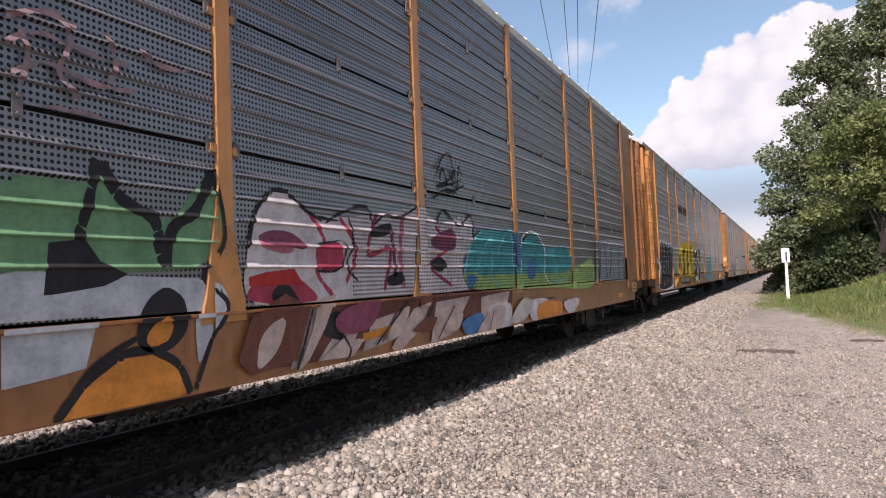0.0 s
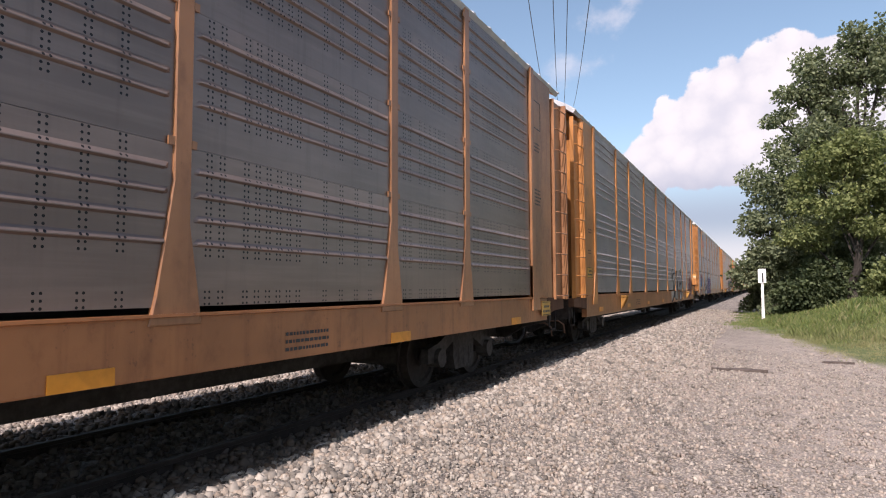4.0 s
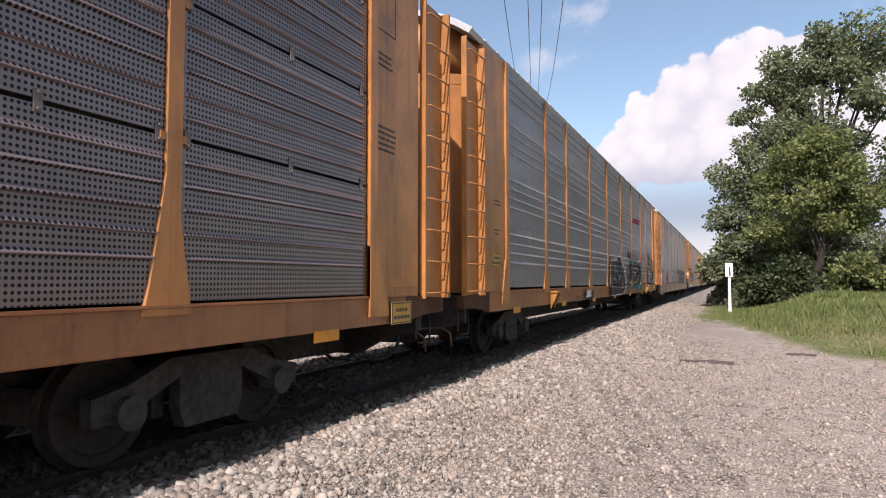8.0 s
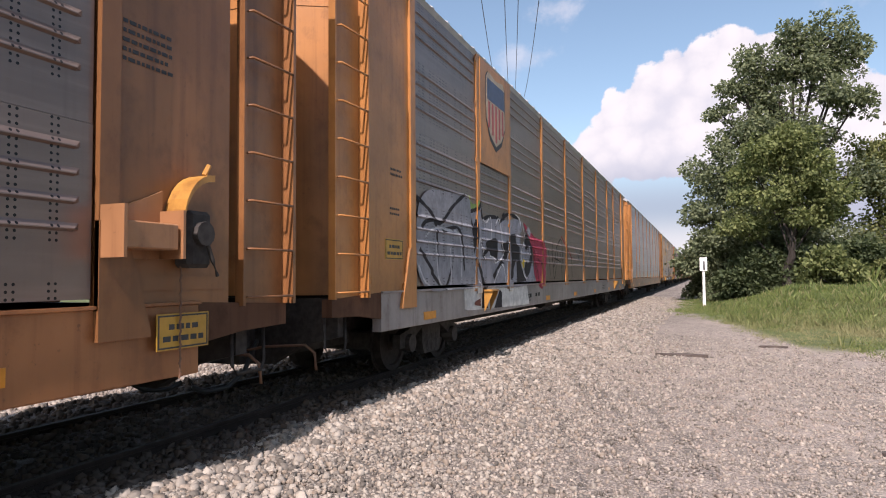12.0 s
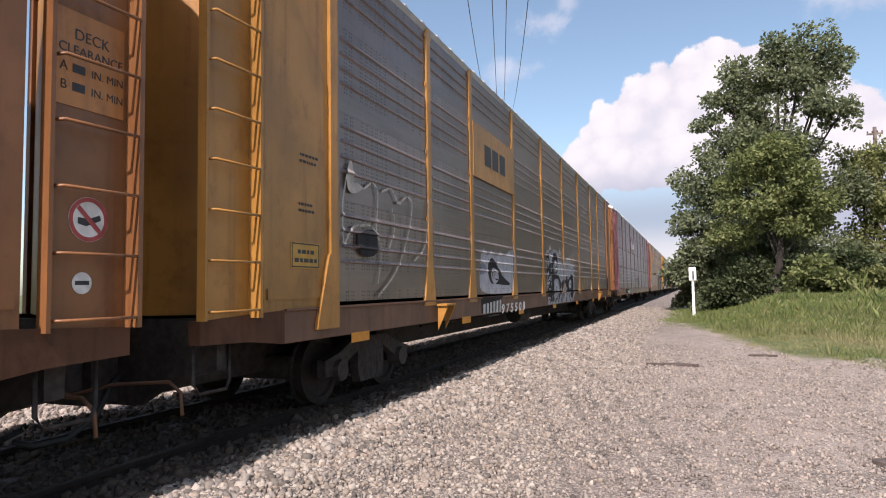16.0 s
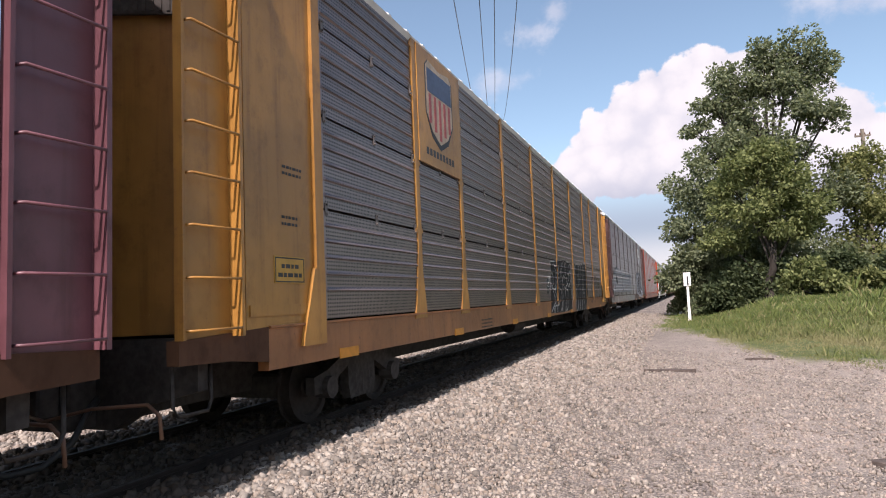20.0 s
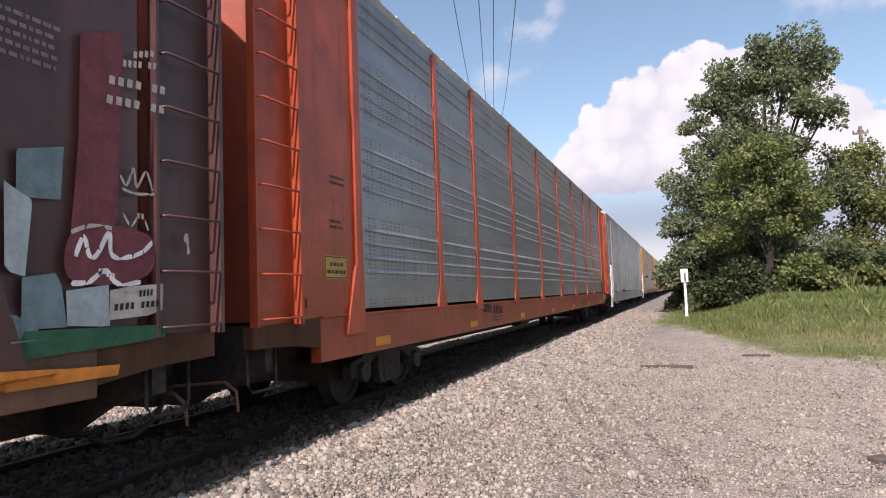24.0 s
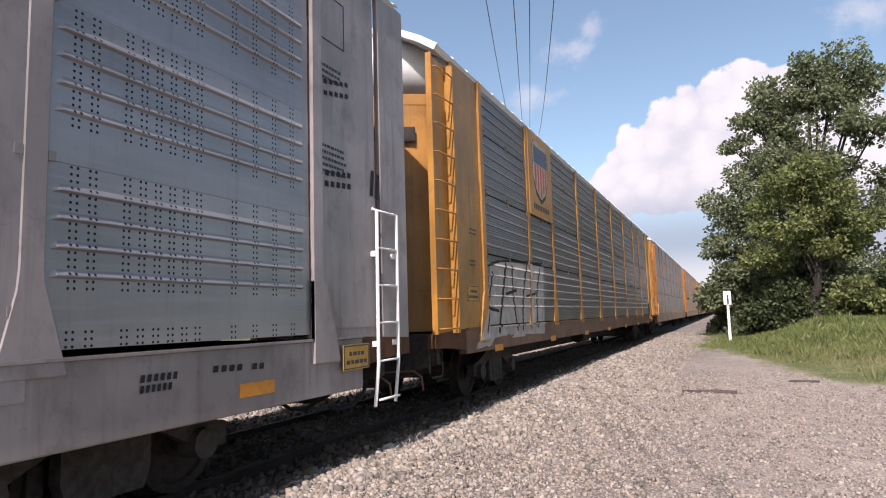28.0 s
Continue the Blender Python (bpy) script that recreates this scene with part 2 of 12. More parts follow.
DULL_A = sheet_metal("brown_grey_punched_sheet", (0.196, 0.146, 0.126), "A")
CLEAN_A = sheet_metal("silver_punched_sheet", (0.252, 0.247, 0.257), "A")
GREY_B = sheet_metal("grey_fine_punched_sheet", (0.212, 0.194, 0.199), "B")
DULL_B = sheet_metal("brown_grey_fine_punched_sheet", (0.21, 0.161, 0.152), "B")
ROOF_W = plain("white_roof_paint", (0.62, 0.62, 0.61), 0.5, 0.0, 0.12, 3.0)
ROOF_G = plain("grey_roof_steel", (0.42, 0.42, 0.43), 0.5, 0.2, 0.2, 3.0)
BLACK_STEEL = plain("black_underframe_steel", (0.05, 0.044, 0.041), 0.75, 0.0, 0.4)
WHEEL_STEEL = plain("worn_wheel_steel", (0.036, 0.029, 0.026), 0.7, 0.0, 0.3)
RAIL_STEEL = plain("dull_rail_steel", (0.03, 0.022, 0.019), 0.75, 0.0, 0.3)
RUBBER = plain("black_rubber", (0.02, 0.02, 0.02), 0.6, 0.0, 0.2)
WHITE_PAINT = plain("white_marker_paint", (0.72, 0.72, 0.70), 0.55, 0.0, 0.1)
INK = plain("black_stencil_paint", (0.03, 0.03, 0.032), 0.6)
CHALK = plain("white_stencil_paint", (0.62, 0.61, 0.58), 0.6, 0.0, 0.2)
FADED = plain("faded_grey_stencil", (0.2, 0.14, 0.14), 0.6, 0.0, 0.3)
REFLECT = plain("orange_reflector", (0.55, 0.21, 0.015), 0.35, 0.0, 0.15)
PLACARD = plain("yellow_placard", (0.42, 0.23, 0.03), 0.45, 0.0, 0.15)
SPRAY_COLOURS = dict(
    black=(0.028, 0.025, 0.027), white=(0.66, 0.65, 0.66), silver=(0.42, 0.42, 0.44), pale=(0.5, 0.44, 0.44), pink=(0.42, 0.13, 0.17), rose=(0.35, 0.05, 0.08),
    green=(0.13, 0.245, 0.13), dark_green=(0.03, 0.1, 0.06), teal=(0.05, 0.26, 0.27), cyan=(0.16, 0.42, 0.46), blue=(0.06, 0.15, 0.30), yellow=(0.60, 0.42, 0.04),
    purple=(0.09, 0.06, 0.16), red=(0.38, 0.035, 0.03), grey=(0.25, 0.25, 0.27), orange=(0.55, 0.2, 0.04), cream=(0.55, 0.42, 0.26), lime=(0.25, 0.36, 0.12), sky=(0.3, 0.45, 0.55),
    umber=(0.13, 0.05, 0.038), blush=(0.40, 0.30, 0.27), plum=(0.19, 0.055, 0.085), bone=(0.40, 0.37, 0.335), dull=(0.125, 0.1, 0.09), soot=(0.065, 0.055, 0.052), dull_white=(0.25, 0.23, 0.22), stain_pink=(0.225, 0.15, 0.155), pale_silver=(0.5, 0.49, 0.5), dusty_pink=(0.23, 0.12, 0.13), dull_green=(0.2, 0.21, 0.13), slate=(0.13, 0.19, 0.21), frost=(0.30, 0.36, 0.38), maroon=(0.15, 0.05, 0.06), steel=(0.27, 0.27, 0.3), chalk=(0.55, 0.54, 0.51), ink=(0.03, 0.03, 0.032),
    cream_white=(0.70, 0.61, 0.50), bright_silver=(0.72, 0.70, 0.74), soft_blue=(0.22, 0.33, 0.4))
SPRAY = {}


def spray(colour, pattern):
    """Spray paint over punched sheets: the holes still show, and the coat is uneven."""
    if (colour, pattern) not in SPRAY:
        c = SPRAY_COLOURS[colour]

        def fill(g):
            p = g.coords("Object")
            x, y, z = g.split(p)
            a, b = g.noise(p, 5.0, 5.0, 0.6), g.noise(p, 30.0, 3.0)
            streak = g.noise(g.vec(x, g.m("MULTIPLY", y, 8.0), g.m("MULTIPLY", z, 0.7)), 1.2, 4.0)
            col = g.mix(g.ramp(g.m("ADD", g.m("MULTIPLY", a, 0.7), g.m("MULTIPLY", b, 0.3)), 0.35, 0.65), tone(c, 0.78), tone(c, 1.14))
            col = g.mix(g.m("MULTIPLY", g.ramp(streak, 0.5, 0.75), 0.3), col, tone(c, 0.6))
            return g.mix(g.m("MULTIPLY", holes(g, y, z, pattern), g.m("GREATER_THAN", z, 1.26)), col, (0.006, 0.006, 0.007)), 0.65, 0.0, g.bump(b, 0.08, 0.003)
        SPRAY[colour, pattern] = material("spray_paint_" + colour, fill)
    return SPRAY[colour, pattern]



# ---- mesh helpers ----
def to_mesh(bm, name, smooth=False):
    me = bpy.data.meshes.new(name)
    bm.normal_update()
    bm.to_mesh(me)
    bm.free()
    me.materials.append(None)
    if smooth:
        for p in me.polygons:
            p.use_smooth = True
    return me


def from_arrays(name, verts, faces, smooth=False):
    me = bpy.data.meshes.new(name)
    me.from_pydata([tuple(v) for v in verts], [], [tuple(f) for f in faces])
    me.update()
    me.materials.append(None)
    if smooth:
        for p in me.polygons:
            p.use_smooth = True
    return me


def part(name, me, mat, parent, at=(0, 0, 0), turn=0.0, label=""):
    """Links a mesh (or a bmesh) as one object under parent. Alike parts share the mesh."""
    if isinstance(me, bmesh.types.BMesh):
        me = to_mesh(me, name)
    ob = new(name, me)
    ob.parent = parent
    ob.location = at
    ob.rotation_euler = (0, 0, turn)
    if mat is not None:
        ob.material_slots[0].link = "OBJECT"
        ob.material_slots[0].material = mat
    if label:
        ob["label"] = label
    return ob


def box(bm, x0, x1, y0, y1, z0, z1, bevel=0.0):
    r = bmesh.ops.create_cube(bm, size=1.0)
    for v in r["verts"]:
        v.co = Vector((x0 + (v.co.x + 0.5) * (x1 - x0), y0 + (v.co.y + 0.5) * (y1 - y0), z0 + (v.co.z + 0.5) * (z1 - z0)))
    if bevel > 0:
        edges = list({e for v in r["verts"] for e in v.link_edges})
        bmesh.ops.bevel(bm, geom=edges, offset=bevel, segments=1, affect="EDGES")
    return bm


def tube(bm, pts, radii, seg=8, cap=True):
    """A round bar along a line of points."""
    pts = [Vector(p) for p in pts]
    if not isinstance(radii, (list, tuple)):
        radii = [radii] * len(pts)
    rings = []
    for i, p in enumerate(pts):
        d = (pts[min(i + 1, len(pts) - 1)] - pts[max(i - 1, 0)]).normalized()
        a = d.orthogonal().normalized() if abs(d.z) > 0.9 else d.cross(Vector((0, 0, 1))).normalized()
        b = d.cross(a)
        rings.append([bm.verts.new(p + (a * math.cos(2 * math.pi * k / seg) + b * math.sin(2 * math.pi * k / seg)) * radii[i]) for k in range(seg)])
    for r0, r1 in zip(rings, rings[1:]):
        for k in range(seg):
            bm.faces.new((r0[k], r0[(k + 1) % seg], r1[(k + 1) % seg], r1[k]))
    if cap:
        bm.faces.new(rings[0][::-1])
        bm.faces.new(rings[-1])
    return bm


def prism(bm, outline, lo, hi, axis="x"):
    """A flat outline of (a, b) pulled from lo to hi along the axis."""
    def at(a, b, c):
        return {"x": (c, a, b), "y": (a, c, b), "z": (a, b, c)}[axis]
    v0 = [bm.verts.new(at(a, b, lo)) for a, b in outline]
    v1 = [bm.verts.new(at(a, b, hi)) for a, b in outline]
    n = len(outline)
    bm.faces.new(v0)
    bm.faces.new(v1[::-1])
    for i in range(n):
        bm.faces.new((v0[i], v1[i], v1[(i + 1) % n], v0[(i + 1) % n]))
    bmesh.ops.recalc_face_normals(bm, faces=bm.faces[:])
    return bm


# ---- ground ----
def smooth(a, b, x):
    t = np.clip((x - a) / (b - a), 0, 1)
    return t * t * (3 - 2 * t)


def grass_edge(x):
    """How far ahead the gravel gives way to grass."""
    return np.where(x < 0.4, 23.0 + (0.4 - x) * 2.0, np.where(x < 2.2, 23.0 - (x - 0.4) * 4.1, 15.6 + (x - 2.2) * 0.55))


def ground_z(x, y):
    x, y = np.asarray(x, float), np.asarray(y, float)
    z = 0.05 * smooth(-2.0, -3.4, x) - 0.10 * smooth(-8.6, -10.5, x)
    z = z - 0.22 * smooth(-0.5, 3.0, x) * smooth(30, 10, y) * smooth(-20, 2, y)
    inside = smooth(0.0, 16.0, y - grass_edge(x)) * smooth(0.2, 5.0, x)
    z = z + 0.95 * inside
    z = z + 0.02 * np.sin(x * 1.7 + 0.6 * y) * np.sin(y * 0.9) + 0.012 * np.sin(x * 4.1 - y * 2.7)
    return z


def spaced(stops):
    out = []
    for a, b, step in stops:
        out.extend(np.arange(a, b, step))
    return np.array(out + [stops[-1][1]])


def build_ground():
    xs = spaced([(-2500, -200, 230), (-200, -20, 18), (-20, -9, 1.0), (-9, 8, 0.16), (8, 30, 1.0), (30, 200, 17), (200, 2500, 230)])
    ys = spaced([(-2500, -200, 230), (-200, -20, 18), (-20, 1, 1.0), (1, 14, 0.16), (14, 45, 0.5), (45, 200, 6), (200, 3000, 200)])
    X, Y = np.meshgrid(xs, ys)
    Z = ground_z(X, Y)
    near = (np.abs(X) < 12) & (Y > 0) & (Y < 40)
    rnd = np.random.RandomState(4)
    Z = Z + near * rnd.normal(0, 0.006, Z.shape)
    n, m = len(ys), len(xs)
    verts = np.stack([X.ravel(), Y.ravel(), Z.ravel()], 1)
    i = np.arange(n * m).reshape(n, m)
    faces = np.stack([i[:-1, :-1].ravel(), i[:-1, 1:].ravel(), i[1:, 1:].ravel(), i[1:, :-1].ravel()], 1)
    me = from_arrays("ground", verts.tolist(), faces.tolist(), True)

    def fill(g):
        p = g.coords("Object")
        x, y, z = g.split(p)
        warp = g.m("MULTIPLY", g.m("SUBTRACT", g.noise(p, 0.5, 4.0), 0.5), 2.2)
        big = g.noise(p, 0.35, 4.0)
        mid = g.noise(p, 3.0, 5.0, 0.6)
        v1 = g.voro(p, 40.0)
        c1 = g.voro(p, 40.0, "F1", "Color")
        r, gg, b = g.split(c1)
        fine = g.noise(p, 55.0, 4.0, 0.6)
        # gravel: pale crushed stone with darker gaps, tan towards the worn track
        stone = g.mix(r, (0.157, 0.136, 0.118), (0.393, 0.343, 0.295))
        stone = g.mix(g.m("MULTIPLY", g.ramp(v1, 0.3, 0.62), 0.8), stone, (0.0551, 0.0472, 0.0417))
        fleck = g.m("MULTIPLY", g.ramp(g.noise(p, 13.0, 4.0, 0.7), 0.6, 0.72), 0.55)
        dust = g.mix(mid, (0.275, 0.23, 0.197), (0.378, 0.325, 0.28))
        worn = g.m("MULTIPLY", g.ramp(g.m("ADD", x, g.m("MULTIPLY", warp, 0.9)), -3.0, 1.2), g.ramp(mid, 0.25, 0.65))
        col = g.mix(g.m("MULTIPLY", worn, 0.62), stone, dust)
        col = g.mix(g.m("MULTIPLY", g.ramp(big, 0.45, 0.7), 0.35), col, (0.354, 0.295, 0.263))
        col = g.mix(fleck, col, (0.0787, 0.0669, 0.059))
        # grass soil
        edge = g.m("ADD", g.m("SUBTRACT", y, g.m("ADD", 15.6, g.m("MULTIPLY", g.m("MAXIMUM", g.m("SUBTRACT", 2.2, x), 0.0), 4.1))), warp)
        soil = g.m("MULTIPLY", g.ramp(edge, -0.5, 2.0), g.ramp(g.m("ADD", x, g.m("MULTIPLY", warp, 0.3)), -1.4, 0.4))
        far_left = g.ramp(x, -11.0, -14.0)
        soil = g.m("MAXIMUM", soil, far_left)
        green = g.mix(g.ramp(mid, 0.3, 0.7), (0.05, 0.0733, 0.02), (0.113, 0.127, 0.04))
        col = g.mix(soil, col, green)
        h = g.m("ADD", g.m("MULTIPLY", g.m("SUBTRACT", 1.0, v1), 0.8), g.m("MULTIPLY", fine, 0.35))
        # train's shade and track oil painted dark, cut off at the shadow edge
        bed_shade = g.ramp(g.m("ADD", g.m("ABSOLUTE", g.m("SUBTRACT", x, TRACK_X)), g.m("MULTIPLY", warp, 0.12)), 1.86, 1.5)
        bed_shade = g.m("MULTIPLY", bed_shade, g.m("LESS_THAN", x, -3.72))
        col = g.mix(g.m("MULTIPLY", bed_shade, 0.92), col, (0.075, 0.057, 0.044))
        return col, 0.85, 0.0, g.bump(h, 0.9, 0.03)
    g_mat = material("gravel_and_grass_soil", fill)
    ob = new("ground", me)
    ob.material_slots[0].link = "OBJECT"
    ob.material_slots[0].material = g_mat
    tagged(ob, "pale crushed gravel yard running into a grassy bank", "ground", kind="structure")


build_ground()


def stone_field(name, count, xr, yr, size, seed, mat, label, keep=None, lift=0.3, base=ground_z):
    """Loose broken stones lying on the ground, each a small uneven lump."""
    rnd = np.random.RandomState(seed)
    tpl = np.array([(-1, -1, -1), (1, -1, -1), (1, 1, -1), (-1, 1, -1), (-0.8, -0.7, 1), (0.7, -0.8, 1), (0.8, 0.7, 1), (-0.7, 0.8, 1)], float)
    quads = np.array([(0, 3, 2, 1), (4, 5, 6, 7), (0, 1, 5, 4), (1, 2, 6, 5), (2, 3, 7, 6), (3, 0, 4, 7)])
    x = rnd.uniform(*xr, count)
    y = yr[0] + (yr[1] - yr[0]) * rnd.rand(count) ** 1.5
    if keep is not None:
        ok = keep(x, y, rnd)
        x, y = x[ok], y[ok]
    n = len(x)
    s = size * np.exp(np.clip(rnd.normal(0, 0.36, n), -0.8, 0.65)) * (1 + 0.008 * (y - yr[0]))
    v = tpl[None] * (1 + rnd.uniform(-0.35, 0.35, (n, 8, 3))) * s[:, None, None] * rnd.uniform(0.55, 1.1, (n, 1, 3))
    a = rnd.uniform(0, 2 * np.pi, n)
    tilt = rnd.normal(0, 0.5, n)
    ca, sa, ct, st = np.cos(a), np.sin(a), np.cos(tilt), np.sin(tilt)
    vx, vy, vz = v[..., 0], v[..., 1] * ct[:, None] - v[..., 2] * st[:, None], v[..., 1] * st[:, None] + v[..., 2] * ct[:, None]
    px = vx * ca[:, None] - vy * sa[:, None] + x[:, None]
    py = vx * sa[:, None] + vy * ca[:, None] + y[:, None]
    pz = vz + (base(x, y) + s * lift)[:, None]
    verts = np.stack([px, py, pz], -1).reshape(-1, 3)
    faces = (quads[None] + 8 * np.arange(n)[:, None, None]).reshape(-1, 4)
    me = bpy.data.meshes.new(name)
    me.vertices.add(len(verts))
    me.vertices.foreach_set("co", verts.ravel())
    me.loops.add(faces.size)
    me.loops.foreach_set("vertex_index", faces.ravel())
    me.polygons.add(len(faces))
    me.polygons.foreach_set("loop_start", np.arange(0, faces.size, 4))
    me.update(calc_edges=True)
    me.validate()
    me.materials.append(mat)
    ob = new(name, me)
    tagged(ob, label, "gravel", kind="stuff")
    return ob


def stone_mat(name, dark, pale, warm):
    def fill(g):
        geo = g.node("ShaderNodeNewGeometry").outputs["Random Per Island"]
        p = g.coords("Object")
        n = g.noise(p, 40.0, 4.0, 0.6)
        col = g.mix(geo, dark, pale)
        pick = g.m("FRACT", g.m("MULTIPLY", geo, 17.3))
        col = g.mix(g.m("MULTIPLY", g.m("GREATER_THAN", pick, 0.72), 0.6), col, warm)
        col = g.mix(g.m("MULTIPLY", n, 0.4), col, dark)
        return col, 0.85, 0.0, g.bump(n, 0.3, 0.006)
    return material(name, fill)


BALLAST = stone_mat("broken_limestone_ballast", (0.08, 0.07, 0.06), (0.43, 0.382, 0.325), (0.29, 0.225, 0.17))
# stone colour darkened for the train's shade as well as for oil
FOULED_SHADE = stone_mat("oil_fouled_shaded_ballast", (0.045, 0.036, 0.029), (0.12, 0.094, 0.076), (0.1, 0.066, 0.044))
# in-between tone that softens the edge of the painted shade
HALF_SHADE = stone_mat("half_shaded_ballast", (0.05, 0.042, 0.037), (0.22, 0.185, 0.16), (0.13, 0.095, 0.07))
GRIT = stone_mat("fine_crushed_stone", (0.1, 0.087, 0.075), (0.43, 0.375, 0.318), (0.31, 0.245, 0.205))


# ---- track ----
def build_track():
    root = new("track")
    root.location = (TRACK_X, 0, 0)
    tagged(root, "railway track on timber ties in stone ballast under the train", "railway track", kind="structure")
    prof = [(-0.07, -0.17), (0.07, -0.17), (0.07, -0.155), (0.012, -0.135), (0.012, -0.045), (0.036, -0.035), (0.036, -0.006), (0.028, 0.0), (-0.028, 0.0),
            (-0.036, -0.006), (-0.036, -0.035), (-0.012, -0.045), (-0.012, -0.135), (-0.07, -0.155)]
    bm = prism(bmesh.new(), prof, -300, 900, "y")
    rail = to_mesh(bm, "rail")
    for sx in (-0.755, 0.755):
        part("rail", rail, RAIL_STEEL, root, (sx, 0, RAIL_Z), label="worn steel rail")
    tie_mat = plain("weathered_tie_timber", (0.04, 0.032, 0.026), 0.85, 0.0, 0.4, 9.0, 0.5)
    tie = to_mesh(box(bmesh.new(), -1.3, 1.3, -0.115, 0.115, -0.2, 0.0, 0.012), "tie")
    plate = to_mesh(box(bmesh.new(), -0.18, 0.18, -0.09, 0.09, 0.0, 0.02, 0.004), "tie_plate")
    for k in range(120):
        t = part("tie", tie, tie_mat, root, (0.02 * math.sin(k * 7.1), -12 + 0.5 * k, RAIL_Z - 0.18))
        if k < 70:
            for sx in (-0.755, 0.755):
                part("tie_plate", plate, RUSTY, t, (sx, 0, 0))


build_track()


def near_edge(x, y, rnd):
    return rnd.rand(len(x)) < np.clip((-x - 0.5) / 2.6, 0.08, 1.0) * np.clip((48 - y) / 14, 0.1, 1.0)


def bed(x, y):
    return ground_z(x, y) - 0.008


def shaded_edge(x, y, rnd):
    """Half-dark stones thin out towards the track's middle, grading the painted shade."""
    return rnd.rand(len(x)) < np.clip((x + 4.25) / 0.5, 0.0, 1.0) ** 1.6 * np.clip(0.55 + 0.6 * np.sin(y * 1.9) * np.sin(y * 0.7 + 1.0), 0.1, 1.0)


def shoulder(x, y, rnd):
    """Coarse ballast along the ends of the ties, running out unevenly over the yard."""
    reach = -2.45 + 0.35 * np.sin(y * 0.8) + 0.25 * np.sin(y * 2.3 + 1.0)
    return rnd.rand(len(x)) < np.clip((reach - x) / 0.8, 0.05, 1.0)


stone_field("ballast", 26000, (-3.8, -1.5), (1.8, 24), 0.0215, 1, BALLAST, "coarse broken limestone ballast beside the track", shoulder)
stone_field("ballast", 46000, (-3.78, -0.4), (1.8, 15), 0.0125, 11, BALLAST, "loose broken limestone between the coarse ballast", near_edge)
stone_field("ballast", 20000, (-3.8, -1.2), (12, 46), 0.019, 2, BALLAST, "loose broken limestone ballast along the track", near_edge)
stone_field("ballast", 7000, (-4.3, -3.7), (1.8, 36), 0.021, 12, HALF_SHADE, "grey ballast at the tie ends, its colour grading into the train's shade", shaded_edge, 0.3, bed)
stone_field("ballast", 22000, (-7.0, -3.7), (2.0, 34), 0.024, 3, FOULED_SHADE, "dark ballast under the train, with oil and shade in its colour", None, 0.3, bed)
stone_field("ballast", 24000, (-10.5, -7.1), (2.0, 40), 0.019, 6, GRIT, "pale stone ballast beyond the track")
stone_field("ballast", 30000, (-3.78, 4.0), (2.6, -14), 0.0115, 9, BALLAST, "loose broken stone scattered behind the viewpoint", lambda x, y, r: r.rand(len(x)) < np.clip((-x + 1.0) / 4.0, 0.1, 1.0))
stone_field("gravel", 60000, (-2.2, 5.5), (2.2, 19), 0.0098, 5, GRIT, "fine crushed stone scattered over the yard", lambda x, y, r: (y < grass_edge(x)) & (r.rand(len(x)) < np.clip((19.5 - y) / 7, 0.1, 1.0)))


# ---- railcars ----
RIB_Z = {"A": [2.40 + 1.01 * k - d for k in range(4) for d in (0.17, 0.34, 0.515, 0.685)],
         "B": [2.435 + 1.03 * k - d for k in range(4) for d in (0.18, 0.355, 0.53, 0.705, 0.88)]}
RIB_Z = {k: [z for z in v if 1.42 < z < 5.24] for k, v in RIB_Z.items()}
RIB_FORM = {"A": (0.022, (-0.018, -0.004, 0.003, 0.038)), "B": (0.022, (-0.015, -0.003, 0.003, 0.037))}


def rib(z, kind):
    """How far a side sheet stands out at the height z."""
    out, (a, b, c, d) = RIB_FORM[kind]
    for m in RIB_Z[kind]:
        f = z - m
        if a < f < d:
            return out * ((f - a) / (b - a) if f < b else 1.0 if f < c else (d - f) / (d - c))
    return 0.0


def rib_levels(kind):
    return [round(m + f, 4) for m in RIB_Z[kind] for f in RIB_FORM[kind][1]]


ROWS = {"A": [(1.275, 2.40), (2.40, 3.41), (3.41, 4.42), (4.42, 5.31)], "B": [(1.25, 2.42), (2.45, 3.45), (3.48, 4.48), (4.51, 5.31)]}
SHEETS = {}


def sheet(kind, width, row):
    """One ribbed side sheet; the ribs die out before its ends."""
    key = (kind, round(width, 2), row)
    if key not in SHEETS:
        z0, z1 = ROWS[kind][row]
        zs = sorted({z0, z1 - 0.004, *[z for z in rib_levels(kind) if z0 + 0.004 < z < z1 - 0.008]})
        verts, faces = [], []
        lap = 0.004 * (len(ROWS[kind]) - row)
        e0, e1 = (0.11, 0.15) if kind == "A" else (0.09, 0.11)
        ys = (0.02, e0, e1, width - e1, width - e0, width - 0.02)
        for z in zs:
            r = rib(z, kind)
            verts += [(lap - 0.03, ys[0], z)] + [(lap + (r if k in (2, 3) else 0.0), y, z) for k, y in enumerate(ys)] + [(lap - 0.03, ys[-1], z)]
        for i in range(len(zs) - 1):
            a, b = 8 * i, 8 * i + 8
            faces += [(a + k, a + k + 1, b + k + 1, b + k) for k in range(7)] + [(a + 7, a, b, b + 7)]
        e = 8 * (len(zs) - 1)
        faces += [tuple(range(7, -1, -1)), tuple(range(e, e + 8))]
        SHEETS[key] = from_arrays("sheet", verts, faces)
    return SHEETS[key]


